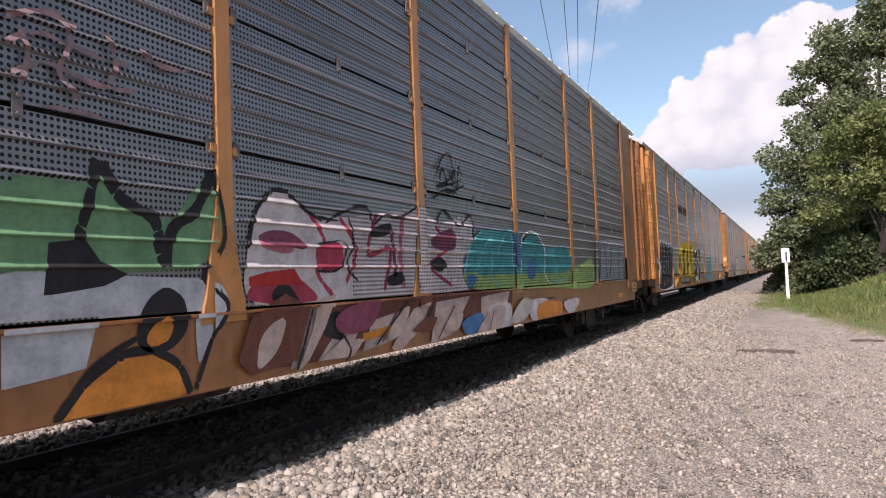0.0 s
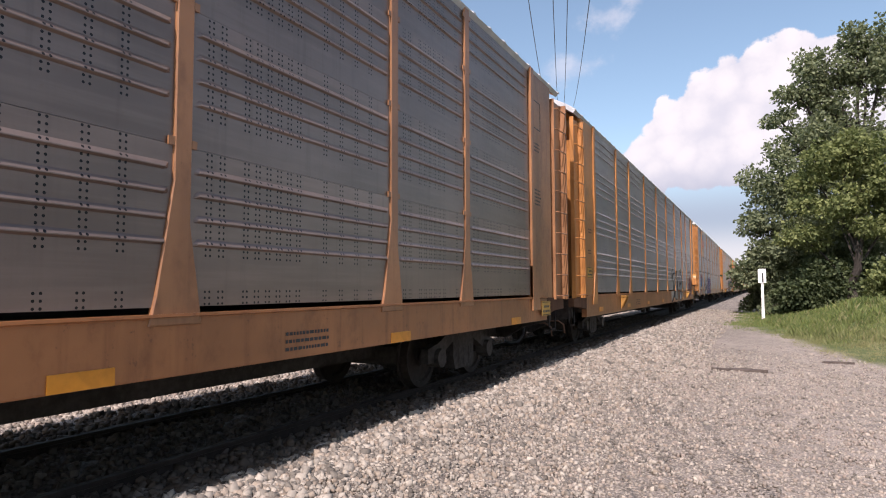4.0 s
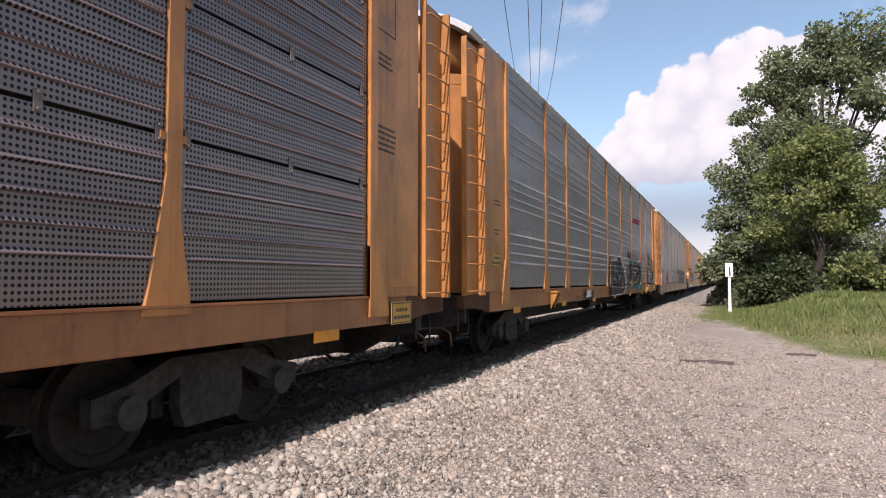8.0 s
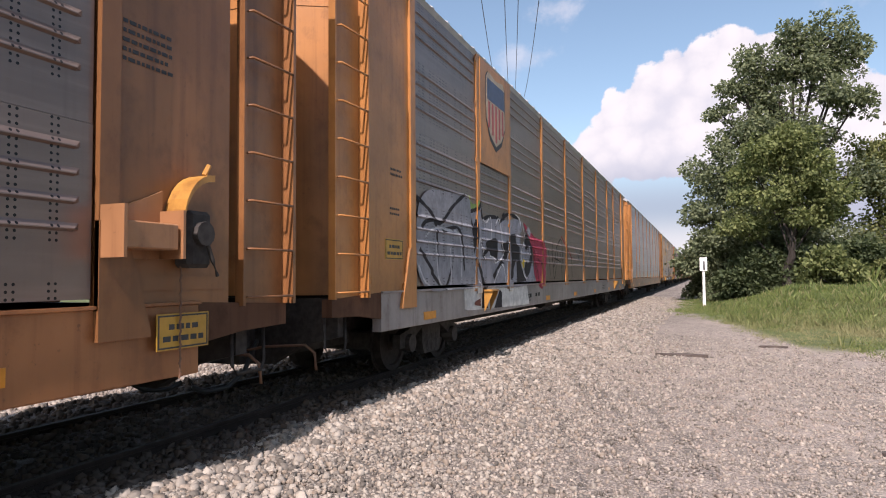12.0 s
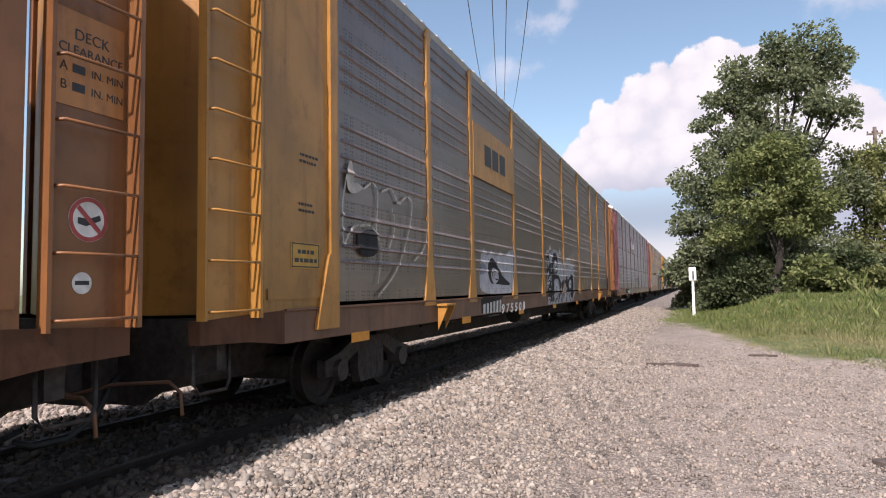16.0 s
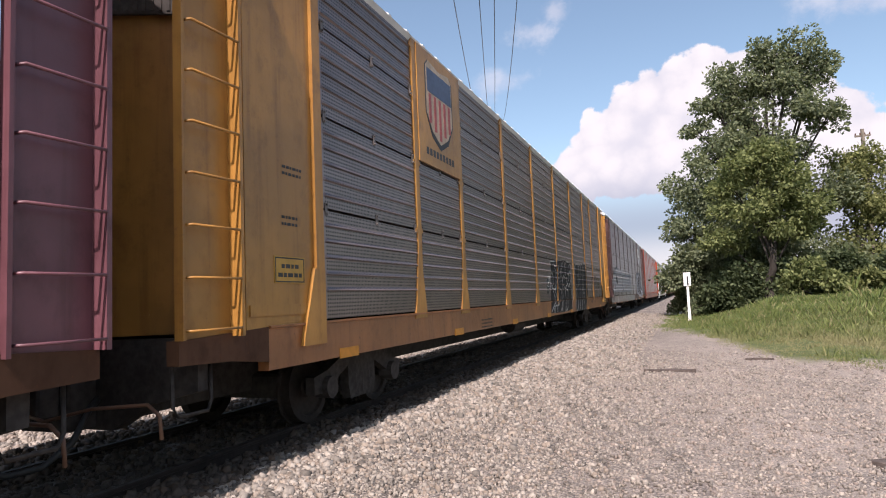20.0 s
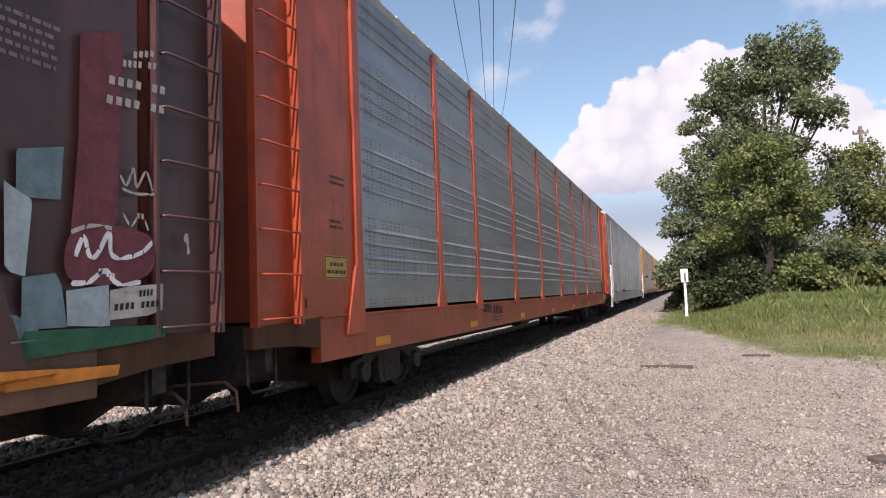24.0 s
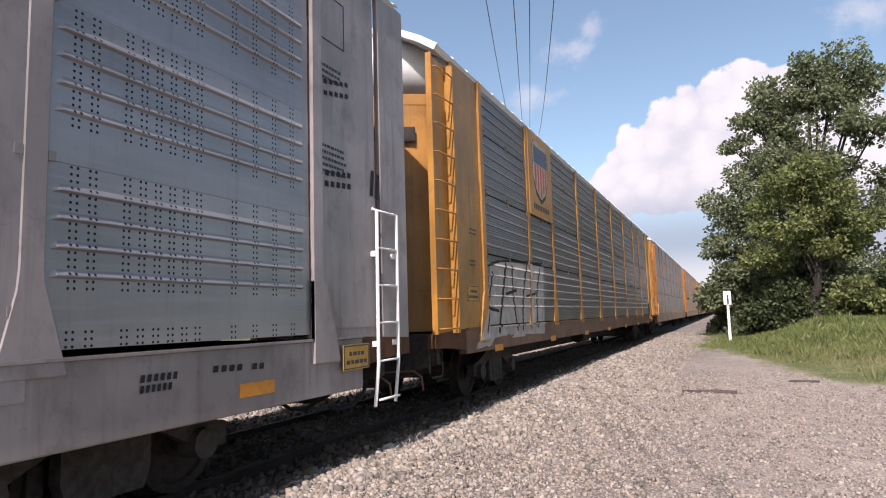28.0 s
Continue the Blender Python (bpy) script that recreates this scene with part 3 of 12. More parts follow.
def post_mesh(style):
    """A side post: folded channel with a flared foot on the sill."""
    bm = bmesh.new()
    w = 0.075
    top = EAVE + 0.02
    if style == "wide":
        out = [(-0.20, 1.12), (0.24, 1.12), (0.085, 1.66), (w, 1.75), (w, top), (-w, top), (-w, 1.75), (-0.085, 1.62)]
    else:
        out = [(-0.25, 1.15), (0.19, 1.15), (0.17, 1.3), (w, 1.85), (w, top), (-w, top), (-w, 2.15), (-0.2, 1.35)]
    prism(bm, out, 0.0, 0.038, "x")
    bmesh.ops.bevel(bm, geom=[e for e in bm.edges if abs(e.verts[0].co.x - 0.038) < 1e-4 and abs(e.verts[1].co.x - 0.038) < 1e-4], offset=0.009, segments=1, affect="EDGES")
    for z in (1.5, 2.42, 3.43, 4.44, 5.2):
        box(bm, 0.02, 0.034, -w - 0.05, -w + 0.005, z - 0.03, z + 0.03)
        box(bm, 0.02, 0.034, w - 0.002, w + 0.045, z - 0.03, z + 0.03)
    return to_mesh(bm, "side_post")


def ladder_meshes():
    """Corner ladder: a back plate with a turned-out flange, and round rungs."""
    bm = bmesh.new()
    prism(bm, [(0.0, 0.0), (0.0, 0.085), (0.03, 0.085), (0.03, 0.02), (0.60, 0.02), (0.60, 0.15), (0.64, 0.15), (0.64, 0.0)], 1.17, 5.12, "z")
    for v in bm.verts:
        v.co.x, v.co.y = v.co.y, v.co.x
    bmesh.ops.recalc_face_normals(bm, faces=bm.faces[:])
    back = to_mesh(bm, "ladder")
    bm = bmesh.new()
    tube(bm, [(0.02, 0.05, 0), (0.12, 0.07, 0), (0.15, 0.60, 0)], 0.012, 6)
    return back, to_mesh(bm, "rung", True)


def roof_mesh():
    """Arched roof with raised seams and a scalloped edge."""
    bm = bmesh.new()
    arc = []
    for k in range(13):
        a = -1 + 2 * k / 12
        arc.append((1.60 * a, EAVE + 0.5 * (1 - abs(a) ** 2.3)))
    ys = []
    y, seam = -LEN / 2 + 0.25, 0
    while y < LEN / 2 - 0.25:
        ys += [(y, 0.0), (y + 0.03, 0.028), (y + 0.09, 0.028), (y + 0.12, 0.0)]
        y += 0.6
    ys.append((LEN / 2 - 0.25, 0.0))
    rings = [[bm.verts.new((x, yy, z + up)) for x, z in arc] for yy, up in ys]
    for a, b in zip(rings, rings[1:]):
        for k in range(12):
            bm.faces.new((a[k], a[k + 1], b[k + 1], b[k]))
    # thickness: inner shell and end closures
    inner = [[bm.verts.new((x * 0.97, yy, z - 0.07)) for x, z in arc] for yy in (-LEN / 2 + 0.25, LEN / 2 - 0.25)]
    for k in range(12):
        bm.faces.new((inner[0][k + 1], inner[0][k], inner[1][k], inner[1][k + 1]))
        bm.faces.new((rings[0][k + 1], rings[0][k], inner[0][k], inner[0][k + 1]))
        bm.faces.new((rings[-1][k], rings[-1][k + 1], inner[1][k + 1], inner[1][k]))
    bm.faces.new([r[0] for r in rings] + [inner[1][0], inner[0][0]])
    bm.faces.new([r[12] for r in reversed(rings)] + [inner[0][12], inner[1][12]])
    bmesh.ops.recalc_face_normals(bm, faces=bm.faces[:])
    return to_mesh(bm, "roof")


END_INSET, BOW = 0.8, 0.6     # where the curved end doors begin at the corners, and how far they bulge


def bulge(x):
    """How far the rounded car end stands out at the distance x from the middle."""
    return BOW * math.sin(math.pi / 2 * max(0.0, 1 - abs(x) / 1.48))


def gable_mesh():
    """The rounded end wall between the doors and the roof; its outer side faces -y."""
    bm = bmesh.new()
    xs = [-1.5 + 3.0 * k / 20 for k in range(21)]
    rows = []
    for y in (0.0, 0.05):
        rows.append([bm.verts.new((x, y - bulge(x), EAVE - 0.55)) for x in xs])
        rows.append([bm.verts.new((x, y - bulge(x), EAVE - 0.03 + 0.46 * (1 - abs(x / 1.56) ** 2.3))) for x in xs])
    lo, hi, lo_in, hi_in = rows
    for k in range(20):
        bm.faces.new((lo[k], lo[k + 1], hi[k + 1], hi[k]))
        bm.faces.new((lo_in[k + 1], lo_in[k], hi_in[k], hi_in[k + 1]))
        bm.faces.new((lo[k + 1], lo[k], lo_in[k], lo_in[k + 1]))
        bm.faces.new((hi[k], hi[k + 1], hi_in[k + 1], hi_in[k]))
    return to_mesh(bm, "gable", True)


def end_door_mesh():
    """One leaf of the rounded end doors, with a flat seam strip at its middle edge and a bead across."""
    bm = bmesh.new()
    pts = [(1.46 * k / 12, -bulge(1.48 - 1.46 * k / 12)) for k in range(13)]
    prism(bm, pts + [(x, y + 0.05) for x, y in reversed(pts)], 1.2, EAVE - 0.56, "z")
    for z in (1.34, 4.6):
        prism(bm, [(x, y - 0.008) for x, y in pts[1:]] + [(x, y + 0.004) for x, y in reversed(pts[1:])], z, z + 0.035, "z")
    return to_mesh(bm, "end_door")


def wheelset_mesh():
    bm = bmesh.new()
    for s in (-1, 1):
        prof = [(0.06, 0.0), (0.06, 0.11), (0.03, 0.13), (0.03, 0.33), (0.065, 0.345), (0.065, 0.42), (-0.06, 0.415), (-0.065, 0.45), (-0.09, 0.45), (-0.09, 0.34), (-0.03, 0.32), (-0.03, 0.13), (-0.1, 0.11)]
        prof = [(s * (x + 0.755), r) for x, r in prof]
        seg = 24
        rings = [[bm.verts.new((x, r * math.cos(2 * math.pi * k / seg), r * math.sin(2 * math.pi * k / seg))) for k in range(seg)] for x, r in prof[1:]]
        for a, b in zip(rings, rings[1:]):
            for k in range(seg):
                bm.faces.new((a[k], a[(k + 1) % seg], b[(k + 1) % seg], b[k]))
        bm.faces.new(rings[0])
        bm.faces.new(rings[-1])
    tube(bm, [(-1.05, 0, 0), (1.05, 0, 0)], 0.075, 12)
    for s in (-1, 1):
        for k in range(3):
            a = 2 * math.pi * k / 3
            c = (s * 1.055, 0.045 * math.cos(a), 0.045 * math.sin(a))
            tube(bm, [c, (c[0] + s * 0.02, c[1], c[2])], 0.014, 6)
    bmesh.ops.recalc_face_normals(bm, faces=bm.faces[:])
    return to_mesh(bm, "wheelset")


def side_frame_mesh():
    """Cast truck side frame with its two openings and spring nest."""
    bm = bmesh.new()
    prism(bm, [(-1.15, 0.36), (-1.15, 0.56), (-0.85, 0.62), (-0.45, 0.78), (0.45, 0.78), (0.85, 0.62), (1.15, 0.56), (1.15, 0.36), (0.9, 0.36), (0.62, 0.5), (0.36, 0.62),
               (0.36, 0.36), (0.3, 0.2), (-0.3, 0.2), (-0.36, 0.36), (-0.36, 0.62), (-0.62, 0.5), (-0.9, 0.36)], -0.06, 0.06, "x")
    for y in (-0.86, 0.86):
        tube(bm, [(-0.07, y, 0.42), (0.13, y, 0.42)], 0.13, 12)
    for y in (-0.18, 0.0, 0.18):
        tube(bm, [(0.0, y, 0.24), (0.0, y, 0.5)], 0.075, 8)
    return to_mesh(bm, "side_frame")


def coupler_mesh():
    bm = bmesh.new()
    box(bm, -0.09, 0.09, 0.0, 0.42, 0.74, 0.94, 0.02)
    prism(bm, [(-0.16, -0.16), (-0.02, -0.2), (0.02, -0.05), (0.1, -0.06), (0.19, -0.22), (0.2, 0.02), (0.11, 0.1), (-0.13, 0.1)], 0.66, 1.0, "z")
    return to_mesh(bm, "coupler")


def hose_mesh():
    bm = bmesh.new()
    tube(bm, [(0.3, 0.5, 0.72), (0.36, 0.3, 0.6), (0.4, 0.1, 0.36), (0.36, -0.12, 0.22), (0.26, -0.34, 0.2), (0.18, -0.46, 0.26)], 0.027, 8)
    return to_mesh(bm, "air_hose", True)


def end_plate_mesh(width, style):
    """The solid side plate between the last sheet and the corner ladder."""
    bm = bmesh.new()
    y1 = width
    prism(bm, [(0.02, 1.2), (y1, 1.2), (y1, EAVE), (0.02, EAVE)], -0.04, 0.02, "x")
    box(bm, 0.018, 0.06, 0.0, 0.15, 1.2, EAVE)
    prism(bm, [(0.0, 1.0), (0.42, 1.0), (0.40, 1.1), (0.19, 1.78), (0.0, 1.78)], 0.02, 0.066, "x")
    box(bm, 0.02, 0.035, 0.32, y1 - 0.04, 1.32, 1.42)
    return to_mesh(bm, "end_plate")


def step_mesh():
    bm = bmesh.new()
    tube(bm, [(0.0, 0.0, 1.02), (0.01, 0.0, 0.66), (0.02, 0.05, 0.58), (0.02, 0.37, 0.58), (0.01, 0.42, 0.66), (0.0, 0.42, 1.02)], 0.016, 6)
    return to_mesh(bm, "sill_step", True)


def sill_mesh(lo):
    bm = bmesh.new()
    L = LEN / 2 - 1.1
    prism(bm, [(-0.10, SILL_HI), (0.05, SILL_HI), (0.05, SILL_HI - 0.02), (0.02, SILL_HI - 0.03), (0.02, lo + 0.012), (0.012, lo), (-0.10, lo)], -L, L, "y")
    return to_mesh(bm, "side_sill")


def end_sill_mesh():
    """The lower frame end, cut away over the truck."""
    bm = bmesh.new()
    prism(bm, [(0.0, 0.98), (0.6, 0.96), (1.1, 0.9), (1.1, SILL_HI - 0.01), (0.0, SILL_HI - 0.06)], -0.10, 0.022, "x")
    return to_mesh(bm, "end_sill")


def brake_meshes():
    bm = bmesh.new()
    box(bm, 0.0, 0.22, -0.42, 0.02, 1.92, 2.10, 0.01)
    prism(bm, [(-0.45, 1.86), (0.06, 1.86), (0.06, 2.35), (-0.05, 2.3), (-0.45, 2.14)], 0.0, 0.02, "x")
    for y in (-0.44, 0.05):
        box(bm, 0.0, 0.24, y - 0.012, y + 0.012, 1.86, 2.2)
    shelf = to_mesh(bm, "brake_platform")
    bm = bmesh.new()
    box(bm, 0.0, 0.17, 0.17, 0.40, 1.80, 2.22, 0.03)
    tube(bm, [(0.17, 0.28, 2.05), (0.22, 0.28, 2.05)], 0.09, 12)
    tube(bm, [(0.2, 0.28, 2.05), (0.21, 0.36, 1.85), (0.2, 0.42, 1.74)], 0.016, 6)
    housing = to_mesh(bm, "brake_housing")
    bm = bmesh.new()
    arc = [(0.10 + 0.30 * (1 - math.cos(a)), 2.14 + 0.36 * math.sin(a)) for a in [math.pi * k / 14 for k in range(8)]]
    prism(bm, arc + [(y, z - 0.05) for y, z in reversed(arc)], 0.0, 0.19, "x")
    tube(bm, [(0.12, 0.36, 2.5), (0.13, 0.40, 2.58)], 0.02, 6)
    hood = to_mesh(bm, "brake_hood")
    bm = bmesh.new()
    for k in range(22):
        z = 2.1 - 0.05 * k
        tube(bm, [(0.06, 0.2 + 0.008 * (k % 2), z), (0.06, 0.2 - 0.008 * (k % 2), z - 0.05)], 0.008, 5)
    return shelf, hood, housing, to_mesh(bm, "brake_chain")


def plate_mesh(w, h, t=0.006):
    return to_mesh(box(bmesh.new(), 0, t, -w / 2, w / 2, -h / 2, h / 2), "plate")


M = dict(post_wide=post_mesh("wide"), post_bent=post_mesh("bent"), roof=roof_mesh(), gable=gable_mesh(), door=end_door_mesh(), wheelset=wheelset_mesh(),
         side_frame=side_frame_mesh(), coupler=coupler_mesh(), hose=hose_mesh(), front_plate=end_plate_mesh(1.24, 0), step=step_mesh(),
         end_sill=end_sill_mesh(), reflector=plate_mesh(0.42, 0.11), placard=plate_mesh(0.5, 0.26), bar=plate_mesh(0.3, 0.05))
M["ladder"], M["rung"] = ladder_meshes()
M["corner_plate"] = to_mesh(box(bmesh.new(), -0.05, 0.02, 0.0, 0.64, 1.0, EAVE, 0.01), "corner_plate")
bm = bmesh.new()
for y in (0.0, 0.46):
    tube(bm, [(0.0, y, 0.45), (0.05, y, 0.9), (0.06, y, 2.62), (0.0, y, 2.64)], 0.02, 8)
    box(bm, -0.03, 0.05, y - 0.03, y + 0.03, 1.1, 1.16)
    box(bm, -0.03, 0.05, y - 0.03, y + 0.03, 2.1, 2.16)
M["low_ladder"] = to_mesh(bm, "low_ladder")
M["low_rung"] = to_mesh(tube(bmesh.new(), [(0.055, 0.0, 0), (0.055, 0.46, 0)], 0.014, 6), "rung", True)
M["brake_platform"], M["brake_hood"], M["brake_housing"], M["brake_chain"] = brake_meshes()
bm = box(bmesh.new(), -0.32, 0.32, -LEN / 2 + 0.9, LEN / 2 - 0.9, 0.44, 1.12)
M["center_sill"] = to_mesh(bm, "center_sill")
bm = box(bmesh.new(), -0.3, 0.3, 0.1, 1.1, 0.42, 1.12, 0.02)
box(bm, -0.2, 0.2, -0.1, 0.1, 0.55, 1.0, 0.02)
M["draft_gear"] = to_mesh(bm, "draft_gear")
bm = prism(bmesh.new(), [(-1.42, 1.17), (1.42, 1.17), (1.42, 0.74), (0.9, 0.62), (0.5, 0.4), (-0.5, 0.4), (-0.9, 0.62), (-1.42, 0.74)], 0.36, 0.5, "y")
M["end_beam"] = to_mesh(bm, "end_beam")
bm = bmesh.new()
tube(bm, [(-0.1, 0.0, 0.62), (0.3, -0.06, 0.56), (0.75, 0.0, 0.66), (1.2, 0.12, 0.68), (1.32, 0.12, 0.6), (1.34, 0.12, 0.42)], 0.016, 6)
M["uncoupling_lever"] = to_mesh(bm, "uncoupling_lever", True)
M["deck"] = to_mesh(box(bmesh.new(), -HALF + 0.1, HALF - 0.1, -LEN / 2 + 0.85, LEN / 2 - 0.85, 1.12, 1.19), "deck")
M["upper_deck"] = to_mesh(box(bmesh.new(), -HALF + 0.06, HALF - 0.06, -LEN / 2 + 0.85, LEN / 2 - 0.85, -0.08, 0.08), "upper_deck")
bm = box(bmesh.new(), -1.0, 1.0, -0.17, 0.17, 0.45, 0.72, 0.03)
for y in (-0.36, 0.36):
    box(bm, -0.85, 0.85, y - 0.06, y + 0.06, 0.26, 0.5, 0.02)
# added block that shuts off the bright ground showing through the truck
box(bm, -0.7, 0.7, -1.3, 1.3, 0.34, 0.62, 0.03)
M["bolster"] = to_mesh(bm, "bolster")
bm = bmesh.new()
tube(bm, [(0.0, -0.12, 0), (0.0, -0.12, 0.1), (0.0, 0.12, 0.1), (0.0, 0.12, 0)], 0.012, 6)
M["grab"] = to_mesh(bm, "grab_iron", True)
bm = bmesh.new()
box(bm, 0.0, 0.012, -0.03, 0.03, -0.07, 0.07, 0.003)
tube(bm, [(0.012, 0, 0.05), (0.028, 0, 0.05)], 0.013, 6)
tube(bm, [(0.012, 0, -0.05), (0.028, 0, -0.05)], 0.013, 6)
M["bracket"] = to_mesh(bm, "bracket")
bm = bmesh.new()
for k in range(10):
    y = -LEN / 2 + 2.5 + 2.5 * k
    box(bm, -HALF + 0.12, HALF - 0.12, y - 0.05, y + 0.05, 0.95, 1.12)
M["crossbearers"] = to_mesh(bm, "crossbearers")
M["brake_gear"] = to_mesh(tube(tube(bmesh.new(), [(0.5, -7, 0.72), (0.5, 5, 0.72)], 0.03, 8), [(0.9, -2.0, 0.7), (0.9, -0.9, 0.7)], 0.2, 12), "brake_cylinder")

bm = bmesh.new()
for y in (-0.16, 0.14):
    prism(bm, [(0.0, 1.16), (0.15, 1.16), (0.15, 1.1), (0.0, 0.78)], y, y + 0.02, "y")
box(bm, 0.0, 0.16, -0.19, 0.19, 1.14, 1.17)
M["jack_bracket"] = to_mesh(bm, "jack_bracket")
# dark end-sill paint: shade at the car ends is put into its colour
END_SHADE = paint("grimy_frame_end_shaded", (0.10, 0.05, 0.03), 0.7, 0.8)
bm = box(bmesh.new(), 0.35, 1.05, -0.03, 0.0, 4.02, 4.24, 0.006)
for k in range(9):
    box(bm, 0.4 + 0.07 * k, 0.43 + 0.07 * k, -0.04, -0.03, 4.05, 4.21)
M["vent"] = to_mesh(bm, "door_vent")
bm = bmesh.new()
for a, b, c, d in ((-0.24, 0.24, 0.108, 0.12), (-0.24, 0.24, -0.12, -0.108), (-0.24, -0.228, -0.108, 0.108), (0.228, 0.24, -0.108, 0.108)):
    box(bm, 0.006, 0.008, a, b, c, d)
M["placard_border"] = to_mesh(bm, "border")
for row, z, widths in (("placard_line_short", 0.035, (0.05, 0.07, 0.04, 0.06)), ("placard_line_long", -0.05, (0.07, 0.05, 0.08, 0.06, 0.05))):
    bm = bmesh.new()
    y = -(sum(widths) + 0.02 * (len(widths) - 1)) / 2
    for w in widths:
        box(bm, 0.006, 0.008, y, y + w, z - 0.02, z + 0.02)
        y += w + 0.02
    M[row] = to_mesh(bm, "lettering")
SPEC = {}
BRACKET = plain("dull_bracket_steel", (0.14, 0.12, 0.11), 0.6, 0.1, 0.3)
SILL_DEPTH = {-1: 0.68, 0: 0.74, 1: 0.8, 2: 0.72, 3: 0.9, 4: 0.88, 5: 0.68, 6: 0.74, 7: 0.72, 8: 0.9, 9: 0.88, 10: 0.82, 11: 0.82, 12: 0.74, 13: 0.68, 14: 0.84}
SILLS = {lo: sill_mesh(lo) for lo in {*SILL_DEPTH.values(), 0.75}}


def spec(n, post, panel, kind, roof, label, sill=None, logo="", brake=False, style="post_bent", solid=()):
    # these cars get the darker rear paint, with shade in its colour
    SPEC[n] = dict(rear=SHADED_STAINED if n in (-1, 5, 7, 8) else post, lo=SILL_DEPTH.get(n, 0.75), post=post, panel=panel, kind=kind, roof=roof, label=label, sill=sill or {YELLOW: SILL_Y, OCHRE: SILL_Y, AMBER: SILL_Y, SIGNAL: SILL_R, PEARL: SILL_G}.get(post, post), logo=logo, brake=brake, style=style, solid=solid)


def side_of(car, s, side, near):
    """Posts, sheets, end plates and ladders of one side; side +1 faces +x."""
    turn = 0.0 if side > 0 else math.pi
    kind = s["kind"]

    def put(name, me, mat, y, x=HALF, **kw):
        return part(name, me, mat, car, (side * x, y if side > 0 else -y, 0), turn, **kw)
    for i, y in enumerate(POSTS[1:-1], 1):
        put("side_post", M[s["style"]], s["post"], y)
    for i, (a, b) in enumerate(zip(POSTS, POSTS[1:])):
        for row in range(len(ROWS[kind])):
            mat = s["post"] if i in s["solid"] else s["panel"]
            if i in s["solid"]:
                continue
            put("side_sheet", sheet(kind, b - a, row), mat, a)
            if kind == "B" and near and row:
                z = ROWS["B"][row][0] - 0.015
                for yy in (a + 0.13, (a + b) / 2, b - 0.13):
                    ob = put("bracket", M["bracket"], BRACKET, yy, HALF + 0.012)
                    ob.location.z = z
        if i in s["solid"]:
            for k in range(2):
                w = (b - a) / 2
                bm = prism(bmesh.new(), [(0.01, 1.0), (w - 0.01, 1.0), (w - 0.01, EAVE), (0.01, EAVE)], -0.03, 0.03, "x")
                put("side_plate", to_mesh(bm, "side_plate"), s["post"], a + k * w)
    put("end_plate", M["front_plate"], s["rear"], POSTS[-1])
    me = M["front_plate"]
    ob = put("end_plate", me, s["post"], POSTS[0])
    ob.scale = (1, -1, 1)
    for y in (-LEN / 2, LEN / 2 - 0.64):
        if s["post"] is PEARL:
            put("corner_plate", M["corner_plate"], s["post"], y)
            if near:
                low = put("low_ladder", M["low_ladder"], WHITE_PAINT, y + (0.4 if y < 0 else -0.22), HALF + 0.03, label="short white tubular ladder")
                for k in range(6):
                    part("rung", M["low_rung"], WHITE_PAINT, low, (0, 0, 0.52 + 0.42 * k))
            continue
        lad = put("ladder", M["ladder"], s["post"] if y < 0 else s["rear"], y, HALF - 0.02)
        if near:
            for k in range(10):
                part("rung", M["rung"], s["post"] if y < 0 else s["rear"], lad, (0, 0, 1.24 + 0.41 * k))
        put("sill_step", M["step"], BLACK_STEEL, y + 0.07, HALF - 0.12)
    put("side_sill", SILLS[s["lo"]], s["sill"], 0.0)
    put("end_sill", M["end_sill"], END_SHADE, -LEN / 2)
    ob = put("end_sill", M["end_sill"], END_SHADE, LEN / 2)
    ob.scale = (1, -1, 1)


WHEELS = []
TRUCKS = (-LEN / 2 + 3.75, LEN / 2 - 3.75)


